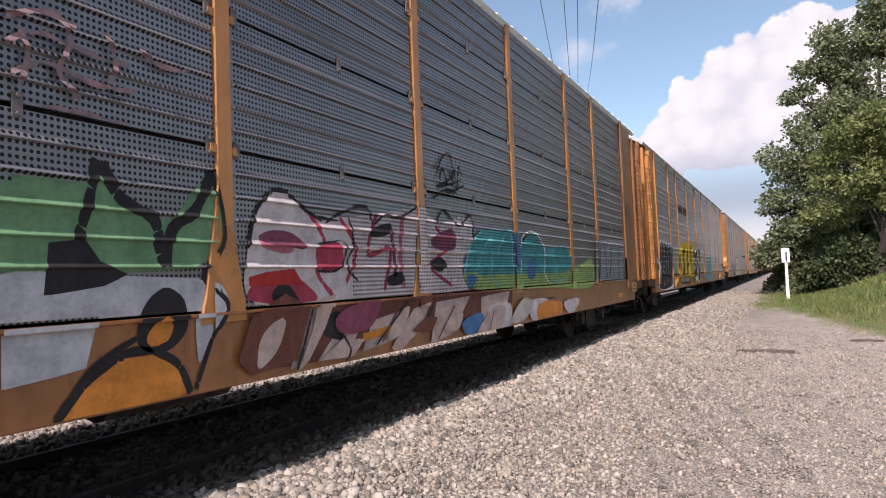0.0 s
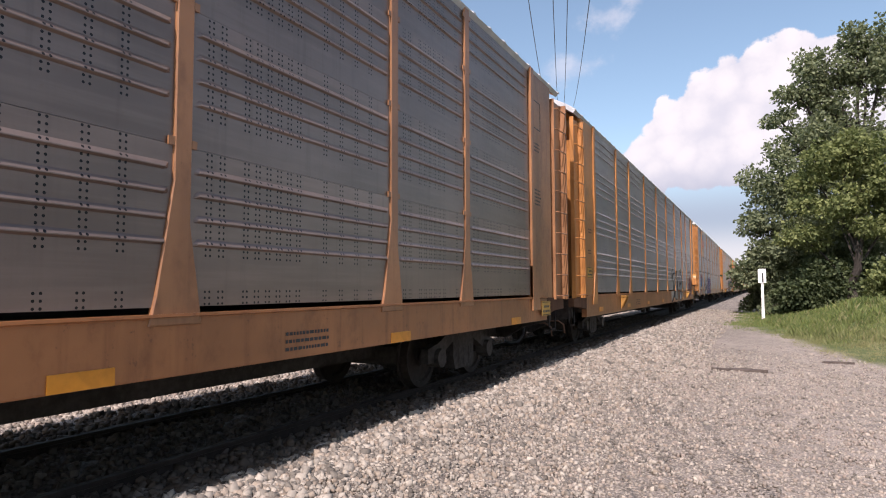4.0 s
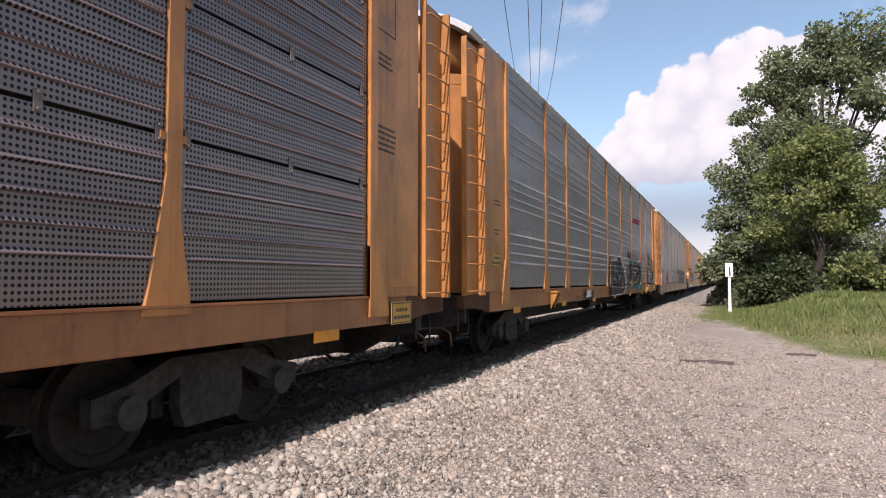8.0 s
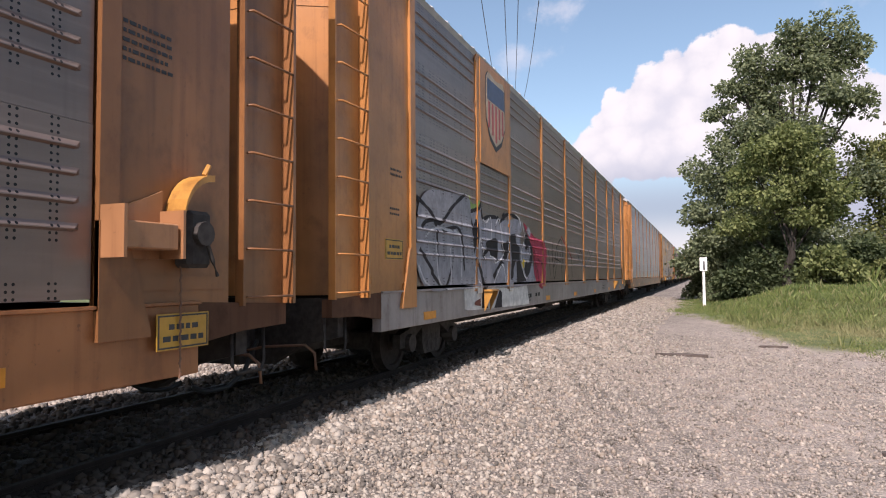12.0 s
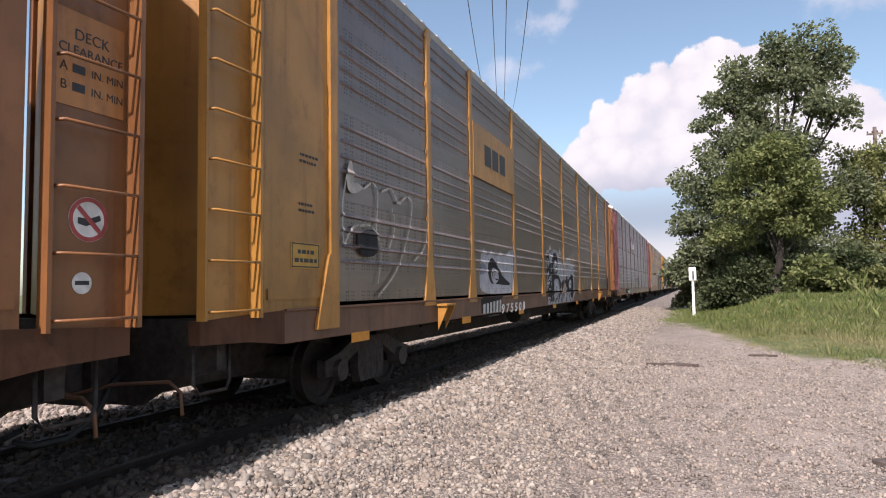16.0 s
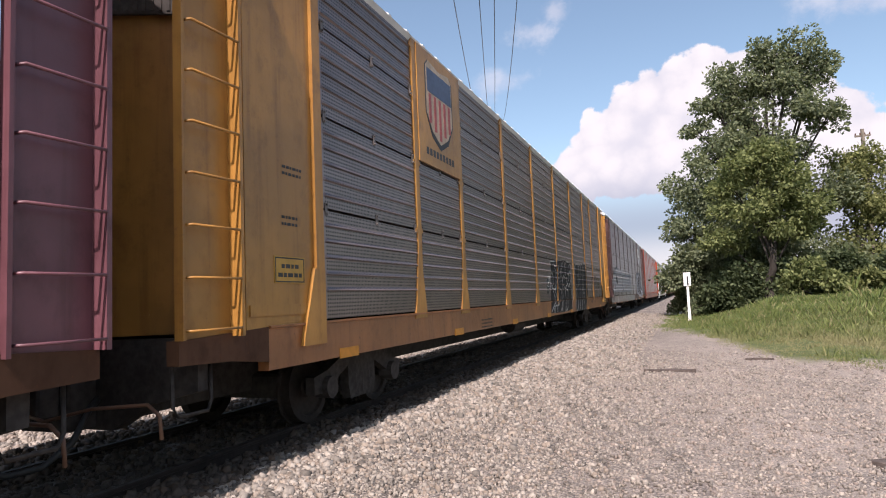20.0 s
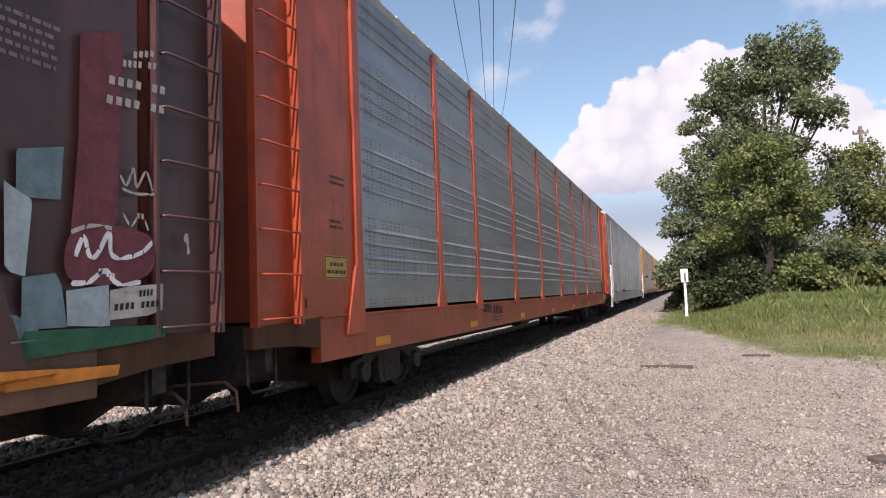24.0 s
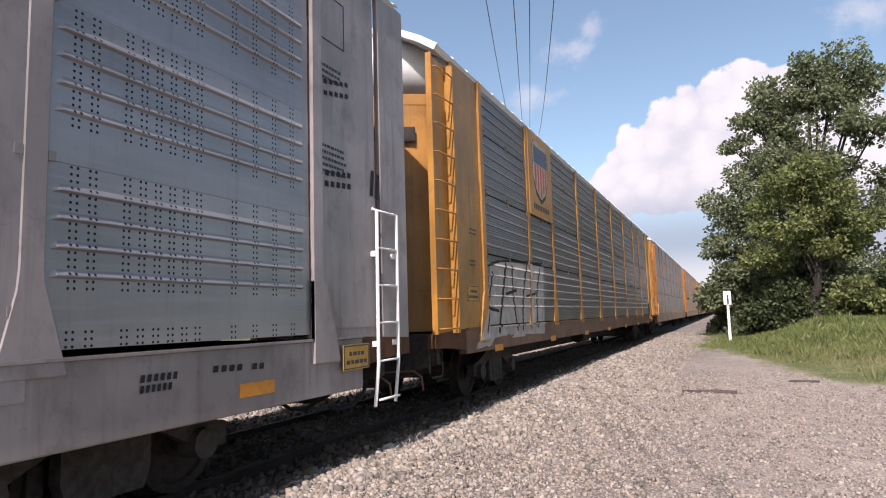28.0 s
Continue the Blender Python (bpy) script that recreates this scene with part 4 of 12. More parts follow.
def build_car(n):
    s = SPEC[n]
    car = new("autorack_railcar")
    tagged(car, s["label"], "railcar", group="freight train cars")
    side_of(car, s, 1, True)
    side_of(car, s, -1, False)
    part("roof", M["roof"], s["roof"], car)
    part("deck", M["deck"], BLACK_STEEL, car)
    for z in ((2.435, 3.465, 4.495) if s["kind"] == "B" else (2.6, 3.95)):
        part("upper_deck", M["upper_deck"], BLACK_STEEL, car, (0, 0, z))
    part("center_sill", M["center_sill"], BLACK_STEEL, car)
    part("crossbearers", M["crossbearers"], BLACK_STEEL, car)
    part("brake_cylinder", M["brake_gear"], BLACK_STEEL, car)
    for sy in (-1, 1):
        part("gable", M["gable"], s["roof"] if s["roof"] is ROOF_W else s["post"], car, (0, sy * (LEN / 2 - END_INSET), 0), 0 if sy < 0 else math.pi)
        for sx in (-1, 1):
            d = part("end_door", M["door"], s["post"], car, (sx * 1.48, sy * (LEN / 2 - END_INSET), 0))
            d.scale = (-sx, -sy if sy > 0 else 1, 1)
            if s["kind"] == "B" and sx > 0 and sy < 0:
                part("door_vent", M["vent"], BLACK_STEEL, d, (0.07, -0.14, 0), -0.45, label="black slatted door vent")
        c = part("coupler", M["coupler"], RUSTY, car, (0, sy * (LEN / 2 + 0.2), 0), 0 if sy < 0 else math.pi)
        part("draft_gear", M["draft_gear"], BLACK_STEEL, car, (0, sy * LEN / 2, 0), 0 if sy < 0 else math.pi)
        part("end_beam", M["end_beam"], BLACK_STEEL, car, (0, sy * LEN / 2, 0), 0 if sy < 0 else math.pi)
        lever = part("uncoupling_lever", M["uncoupling_lever"], RUSTY, car, (0, sy * (LEN / 2 + 0.06), 0))
        lever.scale = (1, -sy, 1)
        part("air_hose", M["hose"], RUBBER, car, (0, sy * (LEN / 2 + 0.05), 0), 0 if sy < 0 else math.pi)
    for y in TRUCKS:
        truck = part("truck", M["bolster"], BLACK_STEEL, car, (0, y, 0))
        for sx in (-1, 1):
            part("side_frame", M["side_frame"], BLACK_STEEL, truck, (sx * 1.02, 0, 0), 0 if sx > 0 else math.pi)
        for dy in (-0.86, 0.86):
            WHEELS.append((n, y + dy, part("wheelset", M["wheelset"], WHEEL_STEEL, truck, (0, dy, 0.42))))
    for k in range(7):
        y = -11.2 + 3.7 * k
        part("reflector", M["reflector"], REFLECT, car, (HALF + 0.021, y, 0.86))
    if n in (0, 2, 4, 6, 8):
        for y in (-8.7, 8.7):
            part("jack_bracket", M["jack_bracket"], AMBER, car, (HALF + 0.05, y, 0), label="bright yellow triangular jacking bracket")
    if s["brake"]:
        y = LEN / 2 - 1.55
        b = part("brake_platform", M["brake_platform"], s["post"], car, (HALF + 0.03, y, -0.32))
        part("brake_hood", M["brake_hood"], AMBER if s["post"] in (YELLOW, OCHRE, AMBER) else s["post"], b, label="curved yellow hand brake hood")
        part("brake_housing", M["brake_housing"], BLACK_STEEL, b, label="dark hand brake housing")
        part("brake_chain", M["brake_chain"], RUSTY, b)
    for y, z in ((-LEN / 2 + 1.45, 1.75), (LEN / 2 - 1.3, 1.02)):
        if s["post"] in (MAROON, BROWN) or n > 15:
            continue
        sign = part("placard", M["placard"], PLACARD, car, (HALF + 0.067 if z < 1.2 else HALF + 0.021, y, z), label="yellow warning placard with worn black marks")
        part("border", M["placard_border"], INK, sign)
        for row in ("placard_line_short", "placard_line_long"):
            part("lettering", M[row], INK, sign)
    return car


spec(-1, YELLOW, GREY_B, "B", ROOF_W, "yellow-framed autorack railcar with punched grey sheets and bright graffiti")
spec(0, YELLOW, GREY_A, "A", ROOF_G, "yellow-framed autorack railcar with black and white lettering graffiti", brake=True)
spec(1, OCHRE, DULL_A, "A", ROOF_G, "ochre autorack railcar with brown-grey ribbed sheets and white graffiti")
spec(2, YELLOW, GREY_A, "A", ROOF_G, "yellow-framed autorack railcar with silver and pink graffiti", brake=True)
spec(3, YELLOW, DULL_B, "B", ROOF_W, "yellow autorack railcar with shield panel and blue and purple graffiti")
spec(4, YELLOW, GREY_A, "A", ROOF_G, "yellow-framed autorack railcar with black and teal graffiti")
spec(5, OCHRE, DULL_A, "A", ROOF_G, "ochre autorack railcar with shield panel and faded white graffiti", brake=True)
spec(6, YELLOW, DULL_A, "A", ROOF_G, "yellow autorack railcar with shield panel and grey block graffiti", sill=SILL_G)
spec(7, YELLOW, CLEAN_A, "A", ROOF_G, "clean yellow-framed autorack railcar with silver sheets")
spec(8, AMBER, DULL_A, "A", ROOF_G, "amber autorack railcar with brown-grey sheets and black swirl graffiti", sill=RUSTY)
spec(9, MAROON, DULL_B, "B", ROOF_W, "maroon autorack railcar on a yellow sill with faded graffiti", sill=OCHRE)
spec(10, AMBER, DULL_B, "B", ROOF_W, "amber autorack railcar with shield panel and black outline graffiti")
spec(11, BROWN, DULL_B, "B", ROOF_W, "dark brown autorack railcar with white and black graffiti", sill=RUSTY)
spec(12, SIGNAL, CLEAN_A, "A", ROOF_G, "red-orange autorack railcar with clean silver sheets", style="post_wide")
spec(13, PEARL, CLEAN_A, "A", ROOF_G, "pale grey autorack railcar with silver sheets and a thin black graffiti", style="post_wide", solid=(1, 7))
spec(14, AMBER, GREY_B, "B", ROOF_W, "amber autorack railcar with white roof and white graffiti", sill=RUSTY)
spec(15, YELLOW, DULL_B, "B", ROOF_W, "yellow autorack railcar with grey sheets further down the train")
spec(16, YELLOW, DULL_A, "A", ROOF_G, "yellow autorack railcar with dull sheets further down the train")
for k in range(17, 26):
    spec(k, (OCHRE, YELLOW, AMBER)[k % 3], (DULL_A, GREY_B, DULL_B)[k % 3], "ABB"[k % 3], (ROOF_G, ROOF_W, ROOF_W)[k % 3], "yellow autorack railcar far down the train")

TRAIN = {n: build_car(n) for n in CARS}

# ---- paint on the cars: graffiti, lettering, emblems ----
def smooth_line(pts, closed, steps=5):
    """A rounded line through a few points."""
    n = len(pts)
    if n < 3:
        return list(pts)
    out = []
    for i in range(n if closed else n - 1):
        p0 = pts[(i - 1) % n] if closed or i > 0 else pts[i]
        p1, p2 = pts[i], pts[(i + 1) % n]
        p3 = pts[(i + 2) % n] if closed or i + 2 < n else p2
        for k in range(steps):
            t = k / steps
            out.append(tuple(0.5 * (2 * b + (c - a) * t + (2 * a - 5 * b + 4 * c - d) * t * t + (3 * b - a - 3 * c + d) * t ** 3) for a, b, c, d in zip(p0, p1, p2, p3)))
    if not closed:
        out.append(pts[-1])
    return out


def ribbon(pts, width):
    """The outline of a brush line, thinner at its ends."""
    left, right = [], []
    n = len(pts)
    for i, (a, b) in enumerate(pts):
        c, d = pts[min(i + 1, n - 1)], pts[max(i - 1, 0)]
        dx, dy = c[0] - d[0], c[1] - d[1]
        q = math.hypot(dx, dy) or 1.0
        w = width / 2 * (0.72 + 0.28 * math.sin(math.pi * (i + 0.5) / n))
        left.append((a - dy / q * w, b + dx / q * w))
        right.append((a + dy / q * w, b - dx / q * w))
    return left + right[::-1]


def levels(kind):
    zs = set(rib_levels(kind))
    for a, b in ROWS[kind]:
        zs |= {a, round(b - 0.004, 4)}
    zs |= {SILL_HI, SILL_HI - 0.03}
    for k in range(24):
        zs.add(round(0.62 + 0.025 * k, 4))
    for k in range(112):
        z = round(1.262 + 0.036 * k, 4)
        if z < 5.29 and min(abs(z - q) for q in zs) > 0.008:
            zs.add(z)
    return sorted(zs)


def surface(s, y, z):
    """How far the car's side stands out at (y, z); None over a gap."""
    lo = s["lo"]
    for p in POSTS[1:-1]:
        half = 0.074 if z > 1.8 else 0.074 + (1.8 - z) * 0.12
        if z > 1.1 and abs(y - p) < half:
            return 0.039
    if y > POSTS[-1] or y < POSTS[0]:
        gap = y - POSTS[-1] if y > 0 else POSTS[0] - y
        if z > 1.0:
            return 0.067 if z < 1.78 and gap < 0.42 - max(0.0, (z - 1.05) * 0.31) else 0.061 if gap < 0.15 else 0.021
        return 0.022 if z > 0.86 else None
    if z < SILL_HI:
        if z < lo + 0.012:
            return None
        return 0.021 if z < SILL_HI - 0.03 else 0.051
    for i in s["solid"]:
        if POSTS[i] < y < POSTS[i + 1]:
            return 0.031
    rows = ROWS[s["kind"]]
    for r, (a, b) in enumerate(rows):
        if a <= z <= b - 0.004:
            return rib(z, s["kind"]) + 0.004 * (len(rows) - r)
    return None


def breaks(s):
    out = [POSTS[0], POSTS[-1]]
    for p in POSTS[1:-1]:
        for k in (-0.13, -0.075, 0.075, 0.13):
            out.append(p + k)
    return sorted(out)


def lay(s, outline, lift, verts, faces):
    """Fills an outline with paint that follows the ribs and posts of the side."""
    zlo, zhi = min(p[1] for p in outline), max(p[1] for p in outline)
    lv = [z for z in s["levels"] if zlo < z < zhi]
    lv = [zlo] + lv + [zhi]
    cuts = s["breaks"]
    seen = {}

    def spans(z):
        xs = []
        n = len(outline)
        for i in range(n):
            (y0, z0), (y1, z1) = outline[i], outline[(i + 1) % n]
            if (z0 <= z) != (z1 <= z):
                xs.append(y0 + (y1 - y0) * (z - z0) / (z1 - z0))
        xs.sort()
        return list(zip(xs[::2], xs[1::2]))
    for z0, z1 in zip(lv, lv[1:]):
        if z1 - z0 < 1e-4:
            continue
        e = min(0.002, (z1 - z0) * 0.2)
        a, b, m = spans(z0 + (e if z0 == zlo else 0.0)), spans(z1 - (e if z1 == zhi else 0.0)), spans((z0 + z1) / 2)
        if not (len(a) == len(b)):
            a = b = m
        for (a0, a1), (b0, b1) in zip(a, b):
            edge = [-99] + [c for c in cuts if min(a0, b0) < c < max(a1, b1)] + [99]
            for c0, c1 in zip(edge, edge[1:]):
                q = (max(a0, c0), min(a1, c1), min(b1, c1), max(b0, c0))
                if q[1] - q[0] < 0 and q[2] - q[3] < 0:
                    continue
                q = (q[0], max(q[0], q[1]), max(q[2], q[3]), q[3])
                mid = (q[0] + q[1] + q[2] + q[3]) / 4
                zm = (z0 + z1) / 2
                xm = surface(s, mid, zm)
                if xm is None:
                    continue
                x0, x1 = surface(s, mid, z0 + 1e-4), surface(s, mid, z1 - 1e-4)
                x0, x1 = (xm if x0 is None else x0), (xm if x1 is None else x1)
                corner = []
                for v in ((x0, q[0], z0), (x0, q[1], z0), (x1, q[2], z1), (x1, q[3], z1)):
                    key = (round(v[0], 3), round(v[1], 3), round(v[2], 4))
                    if key not in seen:
                        seen[key] = len(verts)
                        verts.append((HALF + v[0] + lift, v[1], v[2]))
                    if seen[key] not in corner:
                        corner.append(seen[key])
                if len(corner) > 2:
                    faces.append(tuple(corner))


LAYER = {n: 0 for n in CARS}


def art(n, label, shapes):
    """One painted piece on a car. B: straight outline, C: rounded outline, S: brush line, T and D: a row of bars for marks that stand for lettering."""
    s = SPEC[n]
    if "levels" not in s:
        s["levels"], s["breaks"] = levels(s["kind"]), breaks(s)
    first = True

    def daub(colour, outlines, lift, name="graffiti"):
        nonlocal first
        verts, faces = [], []
        for k, o in enumerate(outlines):
            lay(s, o, lift + 0.0002 * (k % 3), verts, faces)
        if faces:
            mid = sum(v[1] for v in verts) / len(verts)
            part(name, from_arrays(name, verts, faces), spray(colour, s["kind"] if POSTS[0] < mid < POSTS[-1] else "P"), TRAIN[n], label=label if first else "")
            first = False
    for kind, colour, size, pts in shapes:
        LAYER[n] += 1
        lift = 0.003 + 0.0004 * LAYER[n]
        if kind == "B":
            daub(colour, [pts], lift)
        elif kind == "C":
            daub(colour, [smooth_line(pts, True)], lift)
        elif kind == "S":
            line = smooth_line(pts, False)
            daub(colour, [ribbon(line[i:i + 5], size) for i in range(0, len(line) - 1, 4)], lift)
        else:
            h, count = size
            (y0, z0), (y1, z1) = pts
            w = (y1 - y0) / count
            for k in range(int(count)):
                if k in (4,) and count > 6:
                    continue
                a = y0 + w * (k + 0.16)
                b = y0 + w * (k + 0.78)
                z = z0 + (z1 - z0) * (k + 0.5) / count
                daub(colour, [[(a, z - h / 2), (b, z - h / 2), (b + 0.12 * h, z + h / 2), (a + 0.12 * h, z + h / 2)]], lift, "lettering")


def emblem_panel(n, bay, rows, mat, name="emblem_panel"):
    """A flat plate over the upper side sheets."""
    a, b = POSTS[bay] + 0.08, POSTS[bay + 1] - 0.08
    z0, z1 = ROWS[SPEC[n]["kind"]][rows[0]][0], ROWS[SPEC[n]["kind"]][rows[1]][1] - 0.01
    bm = box(bmesh.new(), HALF + 0.034, HALF + 0.052, a, b, z0, z1, 0.004)
    return part(name, bm, mat, TRAIN[n]), (a + b) / 2, z0, z1


def flat(outline, x, t=0.003):
    return prism(bmesh.new(), outline, x, x + t, "x")


EMBLEM_FIELD = plain("faded_emblem_white", (0.40, 0.31, 0.22), 0.6)
EMBLEM_BLUE = plain("faded_emblem_blue", (0.05, 0.07, 0.13), 0.5)
EMBLEM_RED = plain("faded_emblem_red", (0.33, 0.05, 0.045), 0.5)


def shield(n, bay, rows, mat):
    """A striped shield on a plain plate."""
    plate, c, z0, z1 = emblem_panel(n, bay, rows, mat)
    h = (z1 - z0) * 0.74
    zt = z1 - 0.16
    x = HALF + 0.053
    w = min(h * 0.46, 0.6)

    def out(k):
        return [(c - w * k, zt - h * 0.06), (c - w * 0.8 * k, zt + 0.02 * k), (c, zt - h * 0.03), (c + w * 0.8 * k, zt + 0.02 * k), (c + w * k, zt - h * 0.06), (c + w * k, zt - h * 0.62), (c + w * 0.6 * k, zt - h * 0.88 * k),
                (c, zt - h * k), (c - w * 0.6 * k, zt - h * 0.88 * k), (c - w * k, zt - h * 0.62)]
    part("shield", flat(out(1.0), x), INK, plate, label="dark-edged striped shield")
    part("shield_field", flat(out(0.93), x + 0.004), EMBLEM_FIELD, plate)
    part("shield_band", flat([(c - w * 0.88, zt - h * 0.08), (c + w * 0.88, zt - h * 0.08), (c + w * 0.88, zt - h * 0.36), (c - w * 0.88, zt - h * 0.36)], x + 0.008), EMBLEM_BLUE, plate)
    for k in range(5):
        yy = c + w * (-0.7 + 0.35 * k)
        drop = 0.66 + 0.22 * (1 - abs(-0.7 + 0.35 * k))
        part("shield_stripe", flat([(yy - w * 0.08, zt - h * 0.38), (yy + w * 0.08, zt - h * 0.38), (yy + w * 0.08, zt - h * drop), (yy - w * 0.08, zt - h * drop)], x + 0.008), EMBLEM_RED, plate)
    if n in (10, 14):
        for k in range(9):
            yy = c - 0.62 + 0.14 * k
            part("lettering", flat([(yy, z0 + 0.16), (yy + 0.09, z0 + 0.16), (yy + 0.09, z0 + 0.27), (yy, z0 + 0.27)], x), INK, plate)


def disc(n, y, z, r, bay, rows):
    plate, c, z0, z1 = emblem_panel(n, bay, rows, SPEC[n]["post"])
    ring = [(y + r * math.cos(2 * math.pi * k / 32), z + r * math.sin(2 * math.pi * k / 32)) for k in range(32)]
    part("round_emblem", flat(ring, HALF + 0.053), WHITE_PAINT, plate, label="white round emblem")
    part("emblem_middle", flat([(y + (a - y) * 0.62, z + (b - z) * 0.62) for a, b in ring], HALF + 0.057), SPEC[n]["post"], plate)
    part("emblem_cross", flat([(y - r * 0.12, z - r * 0.5), (y + r * 0.12, z - r * 0.5), (y + r * 0.12, z + r * 0.5), (y - r * 0.12, z + r * 0.5)], HALF + 0.061), WHITE_PAINT, plate)
    part("emblem_cross", flat([(y - r * 0.5, z - r * 0.1), (y + r * 0.5, z - r * 0.1), (y + r * 0.5, z + r * 0.14), (y - r * 0.5, z + r * 0.14)], HALF + 0.0625), WHITE_PAINT, plate)


for n, rows in ((3, (2, 3)), (5, (2, 3)), (6, (2, 3)), (10, (2, 3)), (14, (2, 3))):
    shield(n, 1, rows, SPEC[n]["post"])
disc(11, POSTS[7] + 0.98, 4.25, 0.62, 7, (2, 3))
plate, c, z0, z1 = emblem_panel(8, 2, (2, 2), AMBER)
zc = (z0 + z1) / 2
for y0, y1, z0, z1 in ((-0.7, -0.3, -0.2, 0.2), (-0.2, 0.2, -0.2, 0.2), (0.3, 0.7, -0.2, 0.2)):
    part("emblem_bar", flat([(c + y0, zc + z0), (c + y1, zc + z0), (c + y1, zc + z1), (c + y0, zc + z1)], HALF + 0.053), INK, plate)
plate, c, z0, z1 = emblem_panel(9, 3, (2, 2), MAROON)
for k in range(6):
    y0, h = c - 0.95 + 0.33 * k, (0.46, 0.46, 0.3, 0.3, 0.42, 0.42)[k]
    part("name_bar", flat([(y0, z0 + 0.28), (y0 + 0.22, z0 + 0.28), (y0 + 0.25, z0 + 0.28 + h), (y0 + 0.03, z0 + 0.28 + h)], HALF + 0.053), CHALK, plate)


def plate_marks():
    """Small stencilled notes on end plates and sills, as rows of bars, and framed boxes."""
    rnd = random.Random(5)
    for n in CARS:
        if n > 15:
            continue
        dark = FADED if SPEC[n]["post"] in (MAROON, BROWN) else INK
        for y, z, rows, w in ((LEN / 2 - 1.7, 4.0, 3, 0.42), (LEN / 2 - 1.62, 3.15, 5, 0.40), (-LEN / 2 + 1.5, 2.75, 2, 0.3), (-LEN / 2 + 1.45, 2.25, 2, 0.24), (POSTS[2] + 1.2, 0.98, 3, 0.7), (POSTS[6] + 1.4, 1.0, 3, 0.6)):
            verts, faces = [], []
            x = HALF + 0.024
            for r in range(rows):
                yy = y - w / 2
                while yy < y + w / 2:
                    q = rnd.uniform(0.02, 0.06)
                    zz = z - r * 0.065
                    i = len(verts)
                    verts += [(x, yy, zz), (x, yy + q, zz), (x, yy + q, zz + 0.028), (x, yy, zz + 0.028)]
                    faces.append((i, i + 1, i + 2, i + 3))
                    yy += q + 0.014
            part("stencil", from_arrays("stencil", verts, faces), dark, TRAIN[n])
        bm = bmesh.new()
        y, z = LEN / 2 - 1.62, 4.55
        for a, b, c, d in ((-0.24, 0.24, -0.26, -0.245), (-0.24, 0.24, 0.245, 0.26), (-0.24, -0.225, -0.26, 0.26), (0.225, 0.24, -0.26, 0.26)):
            box(bm, HALF + 0.02, HALF + 0.023, y + a, y + b, z + c, z + d)
        part("stencil_frame", bm, dark, TRAIN[n])


plate_marks()


def words(body, size, bold=0.0):
    """A line of lettering as a flat mesh, reading along +y."""
    cu = bpy.data.curves.new("lettering", "FONT")
    cu.body, cu.size, cu.align_x, cu.extrude, cu.offset = body, size, "CENTER", 0.001, bold
    ob = bpy.data.objects.new("lettering", cu)
    scene.collection.objects.link(ob)
    me = bpy.data.meshes.new_from_object(ob.evaluated_get(bpy.context.evaluated_depsgraph_get()))
    bpy.data.objects.remove(ob)
    me.transform(Matrix(((0, 0, 1, 0), (1, 0, 0, 0), (0, 1, 0, 0), (0, 0, 0, 1))))
    me.materials.clear()
    me.materials.append(None)
    return me


def ring(r0, r1, x0, x1):
    bm = bmesh.new()
    rows = [[bm.verts.new((x, r * math.cos(2 * math.pi * k / 28), r * math.sin(2 * math.pi * k / 28))) for k in range(28)] for x, r in ((x0, r1), (x1, r1), (x1, r0), (x0, r0))]
    for a, b in zip(rows, rows[1:] + rows[:1]):
        for k in range(28):
            bm.faces.new((a[k], a[(k + 1) % 28], b[(k + 1) % 28], b[k]))
    bmesh.ops.recalc_face_normals(bm, faces=bm.faces[:])
    return bm


def rear_signs(n, plate_z):
    """No-climbing sign, a small round mark and the clearance plate behind the rear ladder."""
    y = LEN / 2 - 0.32
    x = HALF + 0.002
    sign = part("warning_sign", tube(bmesh.new(), [(0, 0, 0), (0.003, 0, 0)], 0.145, 28), CHALK, TRAIN[n], (x, y, 1.88), label="round white prohibition sign with a red ring")
    part("sign_ring", ring(0.115, 0.143, 0.003, 0.005), EMBLEM_RED, sign)
    part("sign_figure", flat([(-0.08, -0.03), (-0.02, -0.045), (0.09, 0.0), (0.08, 0.035), (0.0, 0.005), (-0.08, 0.01)], 0.0035, 0.001), INK, sign)
    part("sign_bar", flat([(-0.09, 0.065), (-0.07, 0.09), (0.09, -0.065), (0.07, -0.09)], 0.005, 0.001), EMBLEM_RED, sign)
    small = part("round_mark", tube(bmesh.new(), [(0, 0, 0), (0.003, 0, 0)], 0.07, 20), CHALK, TRAIN[n], (x, y - 0.04, 1.47))
    part("mark_bar", flat([(-0.05, -0.012), (0.05, -0.012), (0.05, 0.015), (-0.05, 0.015)], 0.0035, 0.001), INK, small)
    plate = part("clearance_plate", plate_mesh(0.5, 0.62, 0.006), SPEC[n]["post"], TRAIN[n], (x, y, plate_z), label="painted deck clearance plate")
    part("lettering", words("DECK", 0.1), INK, plate, (0.008, 0, 0.13))
    part("lettering", words("CLEARANCE", 0.085), INK, plate, (0.008, 0, 0.03))
    for z, first in ((-0.09, "A"), (-0.21, "B")):
        part("lettering", words(first, 0.085), INK, plate, (0.008, -0.2, z))
        part("lettering", words("IN. MIN", 0.075), INK, plate, (0.008, 0.12, z))
        part("lettering_bar", flat([(-0.14, z), (-0.05, z), (-0.05, z + 0.055), (-0.14, z + 0.055)], 0.008, 0.001), INK, plate)


rear_signs(-1, 2.5)
rear_signs(7, 2.9)

